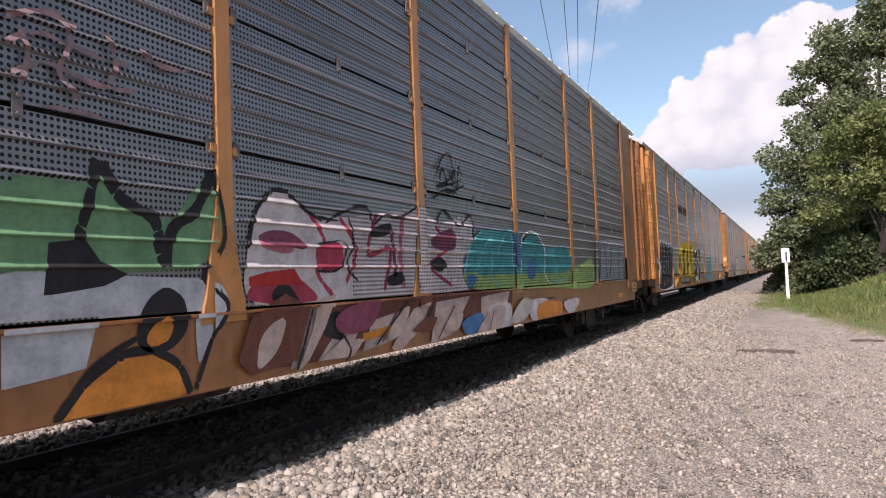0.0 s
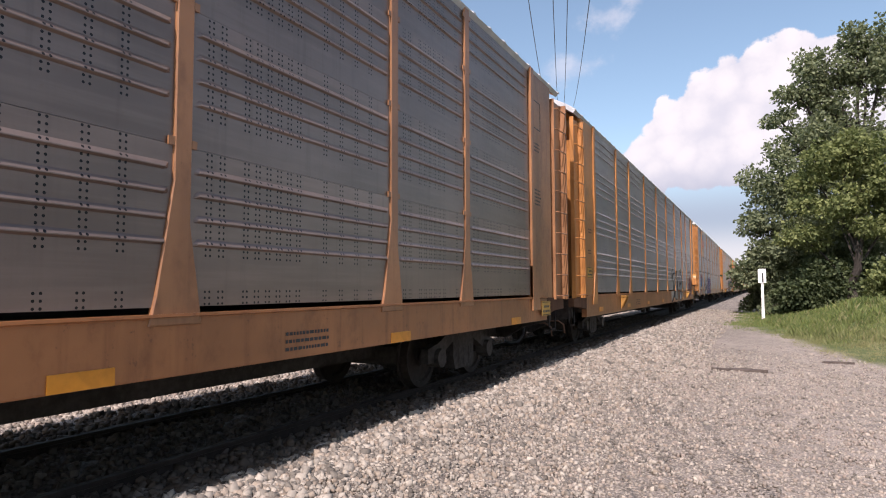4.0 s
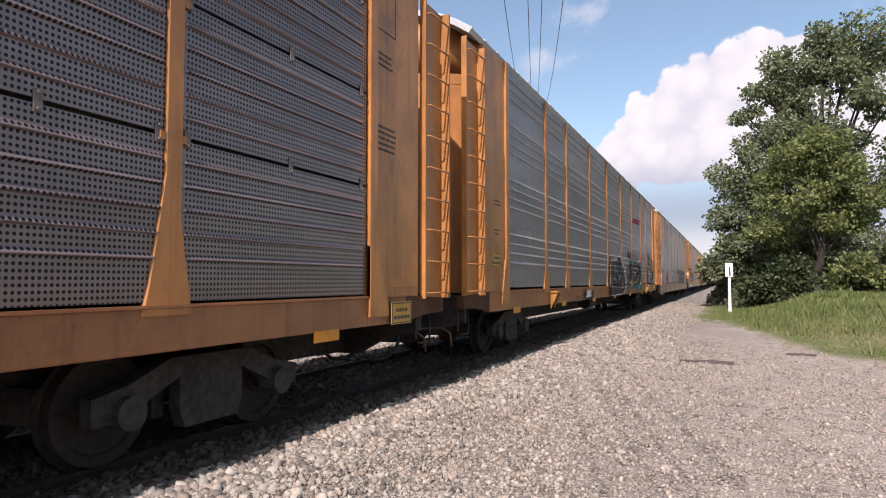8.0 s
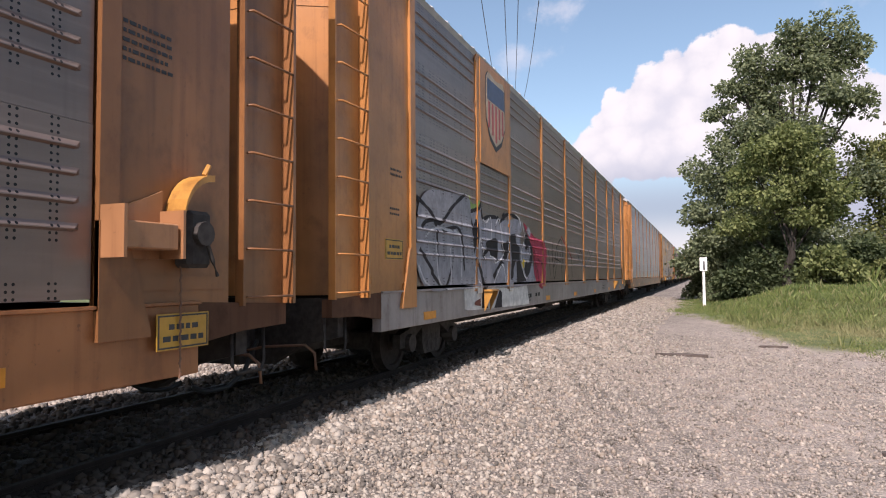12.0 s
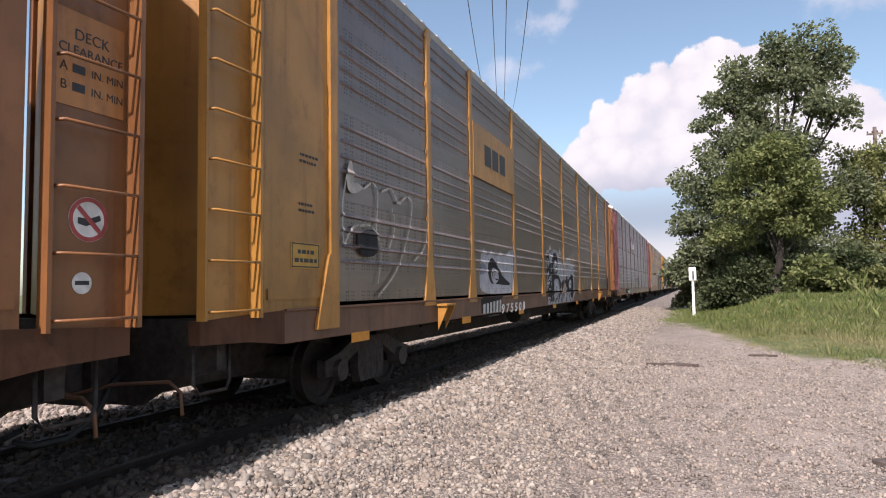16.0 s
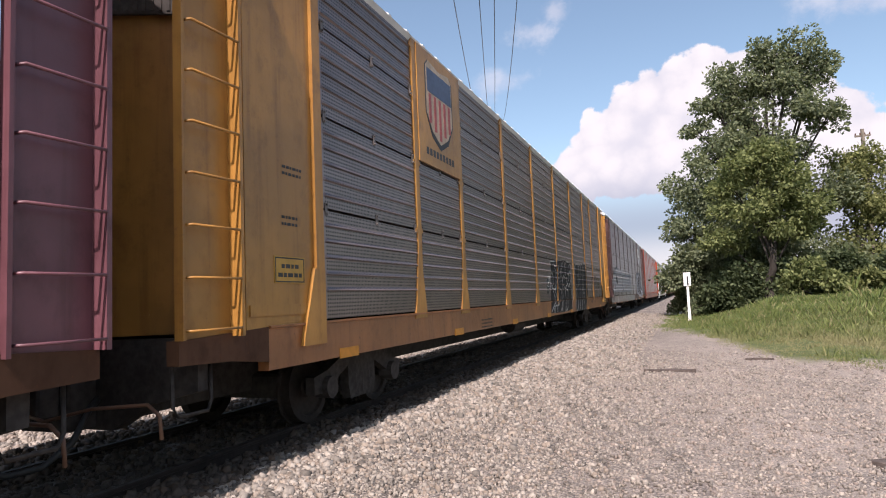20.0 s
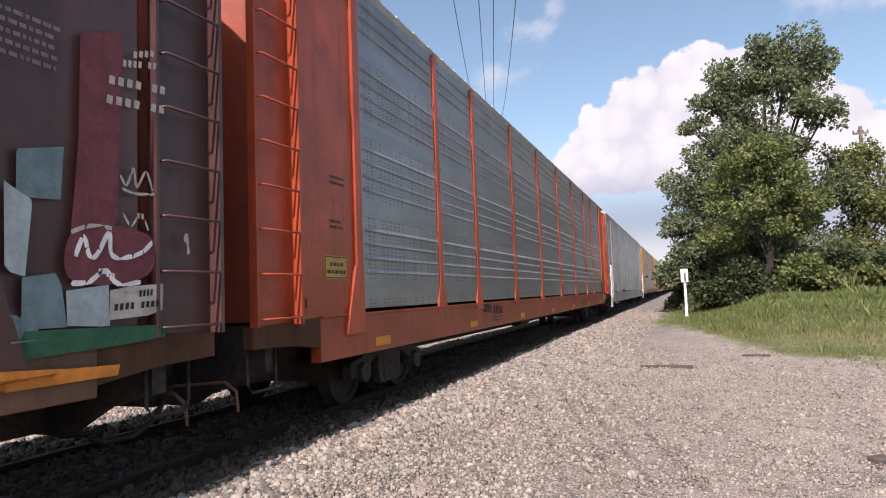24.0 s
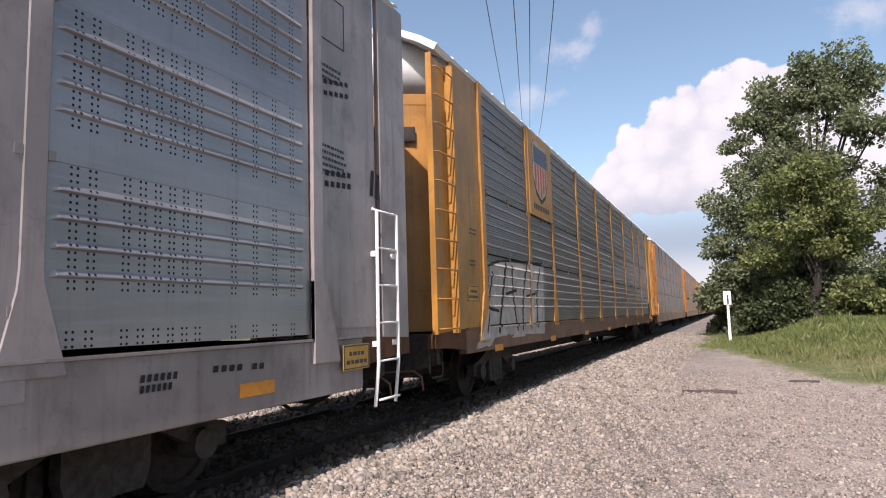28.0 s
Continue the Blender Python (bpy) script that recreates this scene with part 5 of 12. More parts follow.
art(-1, "bright mural graffiti in green, pink and orange", [
    ("C", "green", 0, [(-2.92, 2.01), (-2.47, 2.06), (-2.42, 2.19), (-2.35, 2.08), (-2.1, 1.91), (-1.89, 1.87), (-1.68, 2.1), (-1.54, 2.17), (-1.47, 1.85), (-1.64, 1.57), (-2.26, 1.53), (-2.93, 1.53)]),
    ("C", "silver", 0, [(-2.93, 1.52), (-2.3, 1.5), (-1.67, 1.48), (-1.64, 1.26), (-2.85, 1.27), (-2.93, 1.27)]),
    ("B", "black", 0, [(-2.68, 1.7), (-2.47, 1.72), (-2.37, 1.58), (-2.19, 1.51), (-2.41, 1.42), (-2.71, 1.4)]),
    ("S", "black", .07, [(-2.4, 2.21), (-2.44, 1.97), (-2.52, 1.71)]),
    ("S", "black", .09, [(-2.37, 2.19), (-2.24, 1.98), (-2.01, 1.87), (-1.97, 1.68), (-1.93, 1.56)]),
    ("S", "black", .09, [(-1.53, 2.24), (-1.68, 1.95), (-1.87, 1.81), (-1.93, 1.56)]),
    ("B", "silver", 0, [(-2.93, 1.23), (-2.41, 1.23), (-2.48, 0.96), (-2.93, 0.92)]),
    ("C", "orange", 0, [(-2.66, 0.69), (-2.43, 0.9), (-2.17, 1.02), (-1.91, 0.96), (-1.76, 0.72), (-2.31, 0.68)]),
    ("S", "black", .06, [(-2.66, 0.69), (-2.45, 0.91), (-2.16, 1.03), (-1.87, 0.93), (-1.75, 0.7)]),
    ("C", "black", 0, [(-2.15, 1.11), (-2.09, 1.31), (-1.94, 1.42), (-1.79, 1.34), (-1.77, 1.14), (-1.91, 1.01), (-2.07, 1.01)]),
    ("C", "orange", 0, [(-2.07, 1.13), (-1.95, 1.23), (-1.88, 1.17), (-1.93, 1.07), (-2.06, 1.05)]),
    ("S", "black", .04, [(-2.15, 1.11), (-2.43, 0.97), (-2.64, 0.72)]),
    ("C", "silver", 0, [(-1.67, 1.45), (-1.5, 1.44), (-1.42, 1.28), (-1.58, 1.05), (-1.68, 0.9), (-1.7, 1.22)]),
    ("S", "black", .04, [(-1.53, 2.26), (-1.44, 1.77), (-1.62, 1.49), (-1.42, 1.28), (-1.56, 1.05), (-1.71, 0.72)]),
    ("C", "pale", 0, [(-1.2, 1.7), (-1.09, 2.01), (-0.83, 2.18), (-0.49, 2.03), (-0.06, 2.01), (0.8, 2.13), (1.44, 2.24), (1.83, 2.07), (2.71, 2.18), (2.56, 1.28), (1.31, 1.27), (-0.1, 1.26), (-1.15, 1.28)]),
    ("C", "rose", 0, [(-1.17, 1.41), (-0.83, 1.52), (-0.56, 1.42), (-0.42, 1.26), (-1.15, 1.28)]),
    ("C", "pink", 0, [(-1.1, 1.76), (-0.82, 1.82), (-0.69, 1.68), (-0.95, 1.68)]),
    ("S", "rose", .05, [(-0.49, 2.03), (-0.28, 1.77), (-0.4, 1.52), (-0.18, 1.29)]),
    ("S", "rose", .05, [(-0.06, 2.01), (0.18, 1.73), (0.01, 1.41)]),
    ("S", "rose", .06, [(0.54, 2.08), (0.37, 1.68), (0.77, 1.74), (0.64, 1.31)]),
    ("S", "pink", .08, [(1.04, 2.12), (0.96, 1.69), (1.02, 1.33)]),
    ("S", "rose", .05, [(1.76, 2.03), (2.02, 1.78), (1.59, 1.57), (2.12, 1.33)]),
    ("S", "black", .035, [(-1.2, 1.7), (-1.09, 2.02), (-0.83, 2.19), (-0.46, 2.01), (-0.06, 1.99)]),
    ("C", "black", 0, [(-0.96, 1.34), (-0.8, 1.43), (-0.63, 1.24), (-0.87, 1.23)]),
    ("C", "rose", 0, [(-0.4, 1.72), (-0.08, 1.78), (-0.04, 1.57), (-0.33, 1.52)]),
    ("C", "plum", 0, [(-1.1, 1.79), (-0.94, 1.85), (-0.68, 1.83), (-0.54, 1.71), (-0.82, 1.73), (-1.01, 1.74)]),
    ("B", "red", 0, [(-1.2, 1.5), (-0.69, 1.54), (-0.59, 1.41), (-1.2, 1.41)]),
    ("S", "plum", .06, [(0.79, 1.98), (0.83, 1.75), (0.86, 1.45)]),
    ("C", "black", 0, [(0.7, 1.45), (0.97, 1.5), (1.02, 1.39), (0.75, 1.36)]),
    ("C", "black", 0, [(1.59, 1.57), (1.8, 1.67), (2, 1.6), (1.85, 1.5)]),
    ("C", "plum", 0, [(1.68, 1.9), (2.18, 2.02), (2.24, 1.78), (1.73, 1.77)]),
    ("C", "black", 0, [(0.43, 1.93), (0.79, 2.01), (0.73, 1.89), (0.47, 1.85)]),
    ("S", "black", .03, [(-0.49, 2.03), (-0.27, 1.96), (-0.06, 2.05), (0.34, 2.15), (0.48, 1.99), (0.69, 2.09), (0.96, 2.08), (1.38, 2.24)]),
    ("S", "black", .03, [(1.76, 2.07), (1.98, 2.24), (2.34, 2.07), (2.71, 2.22), (2.75, 1.87), (2.56, 1.3)]),
    ("S", "black", .025, [(0.07, 2.02), (0.14, 1.78), (0.02, 1.57), (0.21, 1.41)]),
    ("S", "black", .025, [(1.36, 2.01), (1.28, 1.69), (1.31, 1.32)]),
    ("S", "black", .025, [(-0.39, 1.76), (0.01, 1.78), (-0.09, 1.54), (-0.4, 1.52)]),
    ("B", "umber", 0, [(-1.21, 1.17), (4.02, 1.3), (3.99, 1.01), (-0.44, 0.74), (-1.22, 0.76)]),
    ("B", "blush", 0, [(-0.57, 1.2), (-0.3, 1.21), (-0.43, 0.98), (-0.66, 0.73), (-0.78, 0.72)]),
    ("B", "blush", 0, [(-0.2, 0.95), (0.23, 0.99), (-0.04, 0.77), (-0.44, 0.74)]),
    ("B", "blush", 0, [(0.38, 1.03), (1.06, 1.11), (0.82, 0.81), (0.22, 0.75)]),
    ("B", "blush", 0, [(1.18, 1.1), (1.55, 1.16), (1.34, 0.88), (0.86, 0.67), (0.71, 0.72)]),
    ("B", "blush", 0, [(1.69, 1.15), (2.58, 1.18), (2.07, 0.75), (1.52, 0.67)]),
    ("B", "blush", 0, [(-1.09, 1.16), (-0.71, 1.15), (-0.84, 1.06), (-1.12, 1.02)]),
    ("B", "blush", 0, [(2.92, 1.16), (3.9, 1.2), (3.64, 0.73), (2.88, 0.71)]),
    ("C", "black", 0, [(-0.46, 1.07), (-0.11, 1.15), (-0.08, 0.9), (-0.35, 0.96)]),
    ("S", "black", .025, [(0.24, 1.08), (0.32, 0.91), (-0, 0.76)]),
    ("S", "black", .025, [(1.62, 1.12), (1.34, 0.82)]),
    ("S", "plum", .03, [(0.84, 1.1), (0.56, 0.81)]),
    ("S", "plum", .03, [(2.74, 1.13), (2.54, 0.74)]),
    ("B", "orange", 0, [(0.23, 0.92), (0.72, 0.96), (0.72, 0.88), (0.22, 0.84)]),
    ("S", "black", .03, [(1.81, 2.71), (2.11, 2.96), (2.24, 2.7), (1.86, 2.51), (2.47, 2.66)]),
    ("S", "black", .03, [(1.71, 2.36), (2.08, 2.5), (2.38, 2.46)]),
])
art(-1, "teal and olive letter graffiti with white outlines", [
    ("C", "teal", 0, [(2.44, 1.47), (2.66, 1.84), (3.04, 2.05), (3.54, 2.06), (4.05, 2.1), (4.33, 1.89), (5.02, 2.12), (5.5, 1.88), (6.75, 1.91), (6.86, 1.47), (4.32, 1.45), (3.31, 1.44)]),
    ("C", "lime", 0, [(2.46, 1.46), (3.31, 1.44), (4.32, 1.44), (6.86, 1.47), (8.37, 1.7), (8.37, 1.14), (5.57, 1.2), (4.31, 1.21), (2.82, 1.25)]),
    ("C", "blue", 0, [(2.52, 1.44), (2.82, 1.43), (2.7, 1.31), (2.54, 1.3)]),
    ("C", "blue", 0, [(4.15, 2.04), (4.34, 1.99), (4.36, 1.54), (4.14, 1.59)]),
    ("C", "blue", 0, [(4.73, 1.65), (5, 1.71), (4.98, 1.38), (4.67, 1.39)]),
    ("S", "cyan", .04, [(2.44, 1.47), (2.67, 1.84), (3.04, 2.05)]),
    ("S", "cyan", .04, [(2.83, 1.51), (3.08, 1.82), (3.29, 1.92), (3.31, 1.59), (3.28, 1.44), (3.52, 1.27)]),
    ("S", "cyan", .04, [(3.53, 1.63), (3.6, 1.85), (4.05, 2.07), (4.06, 1.26)]),
    ("S", "white", .03, [(4.33, 1.45), (4.49, 2), (5.02, 2.12), (5.5, 1.88), (5.48, 1.43), (5.8, 1.24)]),
    ("S", "cyan", .03, [(5.9, 1.85), (6.11, 1.48), (5.98, 1.29), (6.71, 1.34)]),
    ("C", "pale", 0, [(3.14, 1.01), (3.88, 1.02), (3.87, 0.69), (3.29, 0.73)]),
    ("C", "blue", 0, [(2.35, 0.88), (2.91, 0.94), (2.95, 0.67), (2.42, 0.7)]),
    ("C", "pale", 0, [(4.7, 1), (5.56, 1), (5.43, 0.68), (4.77, 0.71)]),
    ("C", "orange", 0, [(5.1, 0.91), (6.01, 0.92), (5.93, 0.62), (5.13, 0.64)]),
    ("C", "pale", 0, [(6.46, 0.92), (7.37, 0.94), (7.03, 0.7), (6.59, 0.73)]),
    ("B", "grey", 0, [(8.85, 2.15), (11.5, 2.22), (11.33, 1.2), (8.74, 1.24)]),
    ("S", "black", .06, [(9.18, 2.06), (8.97, 1.3)]),
    ("S", "black", .05, [(9.55, 2.08), (9.71, 1.28)]),
    ("S", "black", .06, [(10.23, 2.11), (9.97, 1.3)]),
    ("S", "black", .06, [(10.88, 2.09), (10.88, 1.28)]),
    ("S", "black", .035, [(1.85, 2.58), (1.95, 2.73), (2.02, 2.66), (2.05, 2.54)]),
    ("S", "black", .035, [(2.18, 2.54), (2.25, 2.76), (2.32, 2.57), (2.38, 2.83), (2.43, 2.74)]),
    ("S", "black", .03, [(1.96, 2.42), (2.25, 2.5), (2.49, 2.59)]),
])
art(0, "black block-letter graffiti on a yellow cloud", [
    ("C", "yellow", 0, [(-7.1, 2.29), (-5.82, 2.55), (-3.23, 2.57), (-0.73, 1.88), (-1.33, 1.13), (-7.04, 1.21), (-7.88, 1.36), (-7.83, 1.7)]),
    ("C", "black", 0, [(-7.53, 1.68), (-7.41, 1.96), (-7.17, 2.05), (-6.91, 1.92), (-6.82, 1.62), (-7.12, 1.39), (-7.43, 1.46)]),
    ("S", "white", .03, [(-7.47, 1.73), (-7.34, 1.83), (-7.27, 1.65), (-7.05, 1.8), (-6.94, 1.66)]),
    ("S", "white", .03, [(-7.3, 1.51), (-7.16, 1.51)]),
    ("S", "black", .30, [(-5.65, 2.27), (-6.22, 2.03), (-6.07, 1.76), (-5.92, 1.54), (-6.39, 1.26)]),
    ("S", "black", .25, [(-4.99, 1.21), (-5.14, 1.82), (-4.72, 2.28)]),
    ("S", "black", .16, [(-5.05, 1.63), (-4.57, 1.65)]),
    ("S", "black", .2, [(-4.27, 2.3), (-3.99, 1.67), (-3.69, 2.51)]),
    ("C", "white", 0, [(-9.48, 1.12), (-9.32, 1.19), (-9.1, 1.1), (-9.09, 0.81), (-9.27, 0.74), (-9.48, 0.83)]),
    ("C", "black", 0, [(-9.45, 1.09), (-9.31, 1.15), (-9.13, 1.05), (-9.14, 0.82), (-9.3, 0.77), (-9.45, 0.86)]),
    ("S", "pale", .035, [(-9.38, 1.06), (-9.27, 1.09), (-9.22, 1.01), (-9.4, 0.92), (-9.23, 0.83)]),
    ("B", "black", 0, [(-7.15, 1.02), (-4.79, 1.05), (-4.79, 0.86), (-7.12, 0.88)]),
    ("T", "chalk", (0.11, 9), [(-7.04, 1), (-4.88, 0.99)]),
    ("D", "ink", (0.30, 8), [(-6.86, 3.84), (-4.57, 3.84)]),
])
art(0, "flat teal rolled-on paint patch", [
    ("B", "cyan", 0, [(2.31, 1.98), (4.14, 2.1), (4.09, 1.24), (2.31, 1.28)]),
    ("B", "cyan", 0, [(4.19, 2.13), (4.5, 1.96), (4.48, 1.26), (4.15, 1.24)]),
    ("B", "cyan", 0, [(2.11, 2.09), (2.83, 2.12), (3.17, 2.05), (2.31, 1.98)]),
    ("B", "cyan", 0, [(1.65, 1.24), (4.47, 1.21), (4.46, 0.84), (1.62, 0.88)]),
])
art(1, "bone-white block-letter graffiti with black outlines", [
    ("B", "soft_blue", 0, [(-4.66, 1.93), (-4.26, 1.98), (-3.95, 2.11), (-3.85, 2.09), (-3.88, 1.68), (-4.1, 1.4), (-4.46, 1.16), (-4.56, 1.19), (-4.52, 1.34), (-4.64, 1.33)]),
    ("B", "soft_blue", 0, [(-3.24, 2.17), (-3.22, 2.51), (-3.09, 2.55), (-3.05, 2.33), (-2.86, 2.23)]),
    ("B", "soft_blue", 0, [(-2.76, 2.17), (-2.72, 2.32), (-2.6, 2.36), (-2.55, 2.2)]),
    ("B", "soft_blue", 0, [(-0.96, 2.17), (-0.87, 2.42), (-0.7, 2.47), (-0.68, 2.23)]),
    ("B", "soft_blue", 0, [(-0.08, 2.02), (0.75, 2.05), (0.62, 1.89), (-0.08, 1.89)]),
    ("B", "soft_blue", 0, [(0.55, 1.71), (1.26, 1.72), (1.43, 1.23), (0.65, 1.18)]),
    ("B", "soft_blue", 0, [(-2.82, 1.96), (-2.6, 2.03), (-2.61, 1.75), (-2.79, 1.74)]),
    ("B", "soft_blue", 0, [(-1.89, 1.74), (-1.49, 1.62), (-1.41, 1.18), (-1.76, 1.17)]),
    ("B", "soft_blue", 0, [(-4.51, 1.02), (-4.3, 1.08), (-4.32, 0.86), (-4.45, 0.83)]),
    ("C", "rose", 0, [(-4.05, 2.18), (-3.99, 2.21), (-3.92, 2.17), (-4.01, 2.14)]),
    ("B", "cream_white", 0, [(-3.83, 1.83), (-3.83, 2.16), (-3.76, 2.27), (-3.69, 2.3), (-3.5, 2.28), (-3.29, 2.29), (-3.25, 2.17), (-3.17, 2.23), (-3.04, 2.24), (-2.94, 2.19), (-2.79, 2.22), (-2.77, 1.74), (-2.61, 1.75), (-2.57, 2.23), (-2.11, 2.31), (-1.89, 2.21), (-1.81, 2.27), (-1.49, 2.15), (-1.44, 2.31), (-1.07, 2.25), (-1.09, 2.07), (-0.76, 2.16), (-0.58, 2.31), (-0.07, 2.26), (-0.08, 1.89), (0.58, 1.71), (0.57, 1.22), (-2.01, 1.25), (-3.23, 1.28), (-4.03, 1.24), (-4.05, 1.47), (-3.94, 1.59), (-3.76, 1.73)]),
    ("B", "cream_white", 0, [(-4.2, 1.15), (-3.89, 1.15), (-2.01, 1.2), (0.57, 1.18), (0.11, 0.83), (-2.58, 0.81), (-3.33, 0.8), (-4.17, 0.82)]),
    ("B", "orange", 0, [(-4.33, 1.14), (-3.89, 1.13), (-3.89, 1.04), (-4.33, 1.06)]),
    ("B", "orange", 0, [(-0.35, 1.11), (-0.02, 1.12), (-0.05, 1.03), (-0.31, 1.03)]),
    ("B", "black", 0, [(-3.93, 2.18), (-3.86, 2.23), (-3.81, 2.21), (-3.83, 2.03), (-3.83, 1.83), (-3.78, 1.74), (-3.65, 1.74), (-3.54, 1.8), (-3.51, 1.7), (-3.63, 1.73), (-3.84, 1.69), (-3.98, 1.61), (-4.09, 1.45), (-4.15, 1.27), (-4.17, 1.14), (-4.26, 1.15), (-4.24, 1.29), (-4.18, 1.45), (-4.02, 1.66), (-3.94, 1.72), (-3.96, 2.02)]),
    ("B", "black", 0, [(-4.3, 1.05), (-4.17, 1.04), (-4.17, 0.82), (-4.34, 0.83)]),
    ("S", "black", 0.05, [(-3.81, 2.21), (-3.76, 2.28), (-3.68, 2.3), (-3.5, 2.27), (-3.28, 2.29), (-3.26, 2.17), (-3.3, 2.08), (-3.28, 1.8), (-3.24, 1.72), (-3.11, 1.69), (-3.12, 1.6), (-3.08, 1.49)]),
    ("S", "black", 0.05, [(-3.25, 2.15), (-3.17, 2.23), (-3.06, 2.24), (-2.94, 2.19), (-2.79, 2.22), (-2.76, 2.15), (-2.8, 1.92), (-2.83, 1.61)]),
    ("S", "black", 0.05, [(-2.53, 2.24), (-2.13, 2.31), (-1.85, 2.15), (-1.81, 2.27), (-1.63, 2.16)]),
    ("S", "black", 0.1, [(-2.63, 2.24), (-2.63, 1.75)]),
    ("C", "black", 0, [(-2.85, 1.63), (-2.79, 1.69), (-2.72, 1.61), (-2.71, 1.5), (-2.78, 1.42), (-2.84, 1.48)]),
    ("C", "black", 0, [(-3.71, 1.28), (-3.69, 1.35), (-3.58, 1.37), (-3.43, 1.33), (-3.36, 1.38), (-3.28, 1.27), (-3.36, 1.19), (-3.5, 1.15), (-3.64, 1.19)]),
    ("B", "cream_white", 0, [(-3.64, 1.22), (-3.38, 1.23), (-3.46, 1.17), (-3.57, 1.17)]),
    ("S", "black", 0.08, [(-2.79, 1.73), (-2.46, 1.75), (-2.4, 1.62), (-2.37, 1.29)]),
    ("S", "black", 0.08, [(-2.28, 1.82), (-2.3, 1.48), (-2.3, 1.25)]),
    ("S", "black", 0.08, [(-2.93, 1.09), (-2.7, 1.12), (-2.83, 0.83)]),
    ("B", "black", 0, [(-2.32, 1.86), (-2.17, 1.88), (-1.89, 1.82), (-1.58, 1.67), (-1.35, 1.65), (-1.38, 1.37), (-1.44, 1.16), (-1.58, 1.38), (-1.67, 1.54), (-2.01, 1.74), (-2.28, 1.77)]),
    ("S", "black", 0.06, [(-2.31, 1.25), (-2.27, 1.04), (-2.45, 0.94), (-2.71, 0.85)]),
    ("S", "black", 0.06, [(-2.3, 1.19), (-2.34, 0.81)]),
    ("S", "black", 0.06, [(-1.72, 1.21), (-1.76, 1.01), (-2.01, 0.8)]),
    ("S", "black", 0.06, [(-1.67, 1.06), (-1.44, 0.8)]),
    ("S", "black", 0.06, [(-1.4, 1.24), (-1.67, 1.06)]),
    ("S", "black", 0.06, [(-0.99, 1.22), (-1.04, 0.91)]),
    ("S", "black", 0.06, [(-1.08, 0.85), (-0.66, 1.03), (-0.42, 0.83)]),
    ("S", "black", 0.06, [(-2.98, 1.09), (-3.15, 0.79)]),
    ("S", "black", 0.05, [(-1.85, 1.74), (-1.8, 1.53), (-1.76, 1.25)]),
    ("S", "black", 0.05, [(-1.49, 2.15), (-1.54, 2.03), (-1.56, 1.65)]),
    ("S", "black", 0.05, [(-1.44, 2.32), (-1.3, 2.28), (-1.07, 2.3), (-1.09, 2.07), (-1.07, 1.78)]),
    ("S", "black", 0.05, [(-1.01, 2.17), (-0.88, 2.24), (-0.76, 2.16), (-0.79, 2.04), (-0.99, 2.02)]),
    ("S", "black", 0.05, [(-0.76, 2.16), (-0.58, 2.33), (-0.34, 2.28), (-0.07, 2.29), (-0.08, 2.06)]),
    ("S", "black", 0.05, [(-0.7, 2.13), (-0.59, 1.93), (-0.53, 1.68), (-0.51, 1.49)]),
    ("S", "black", 0.05, [(-0.21, 1.75), (-0.28, 1.56), (-0.22, 1.23)]),
    ("S", "black", 0.05, [(-1.04, 1.62), (-0.88, 1.67), (-0.82, 1.58), (-0.94, 1.43), (-1.07, 1.26)]),
    ("S", "black", 0.05, [(-0.08, 1.49), (-0.02, 1.3), (0.27, 1.28)]),
    ("S", "black", 0.05, [(0.06, 1.87), (0.35, 1.88)]),
])
art(1, "white whitewash patches over old paint", [
    ("C", "dull_white", 0, [(-8.91, 1.72), (-8.15, 1.8), (-7.55, 1.41), (-8.86, 1.31)]),
    ("C", "dull_white", 0, [(-6.83, 1.41), (-6.07, 1.68), (-4.71, 1.29), (-6.75, 1.24)]),
    ("B", "ink", 0, [(-7.91, 1.1), (-5.5, 1.15), (-5.52, 0.87), (-7.99, 0.9)]),
    ("T", "chalk", (0.10, 8), [(-7.78, 1.02), (-5.68, 1.04)]),
])
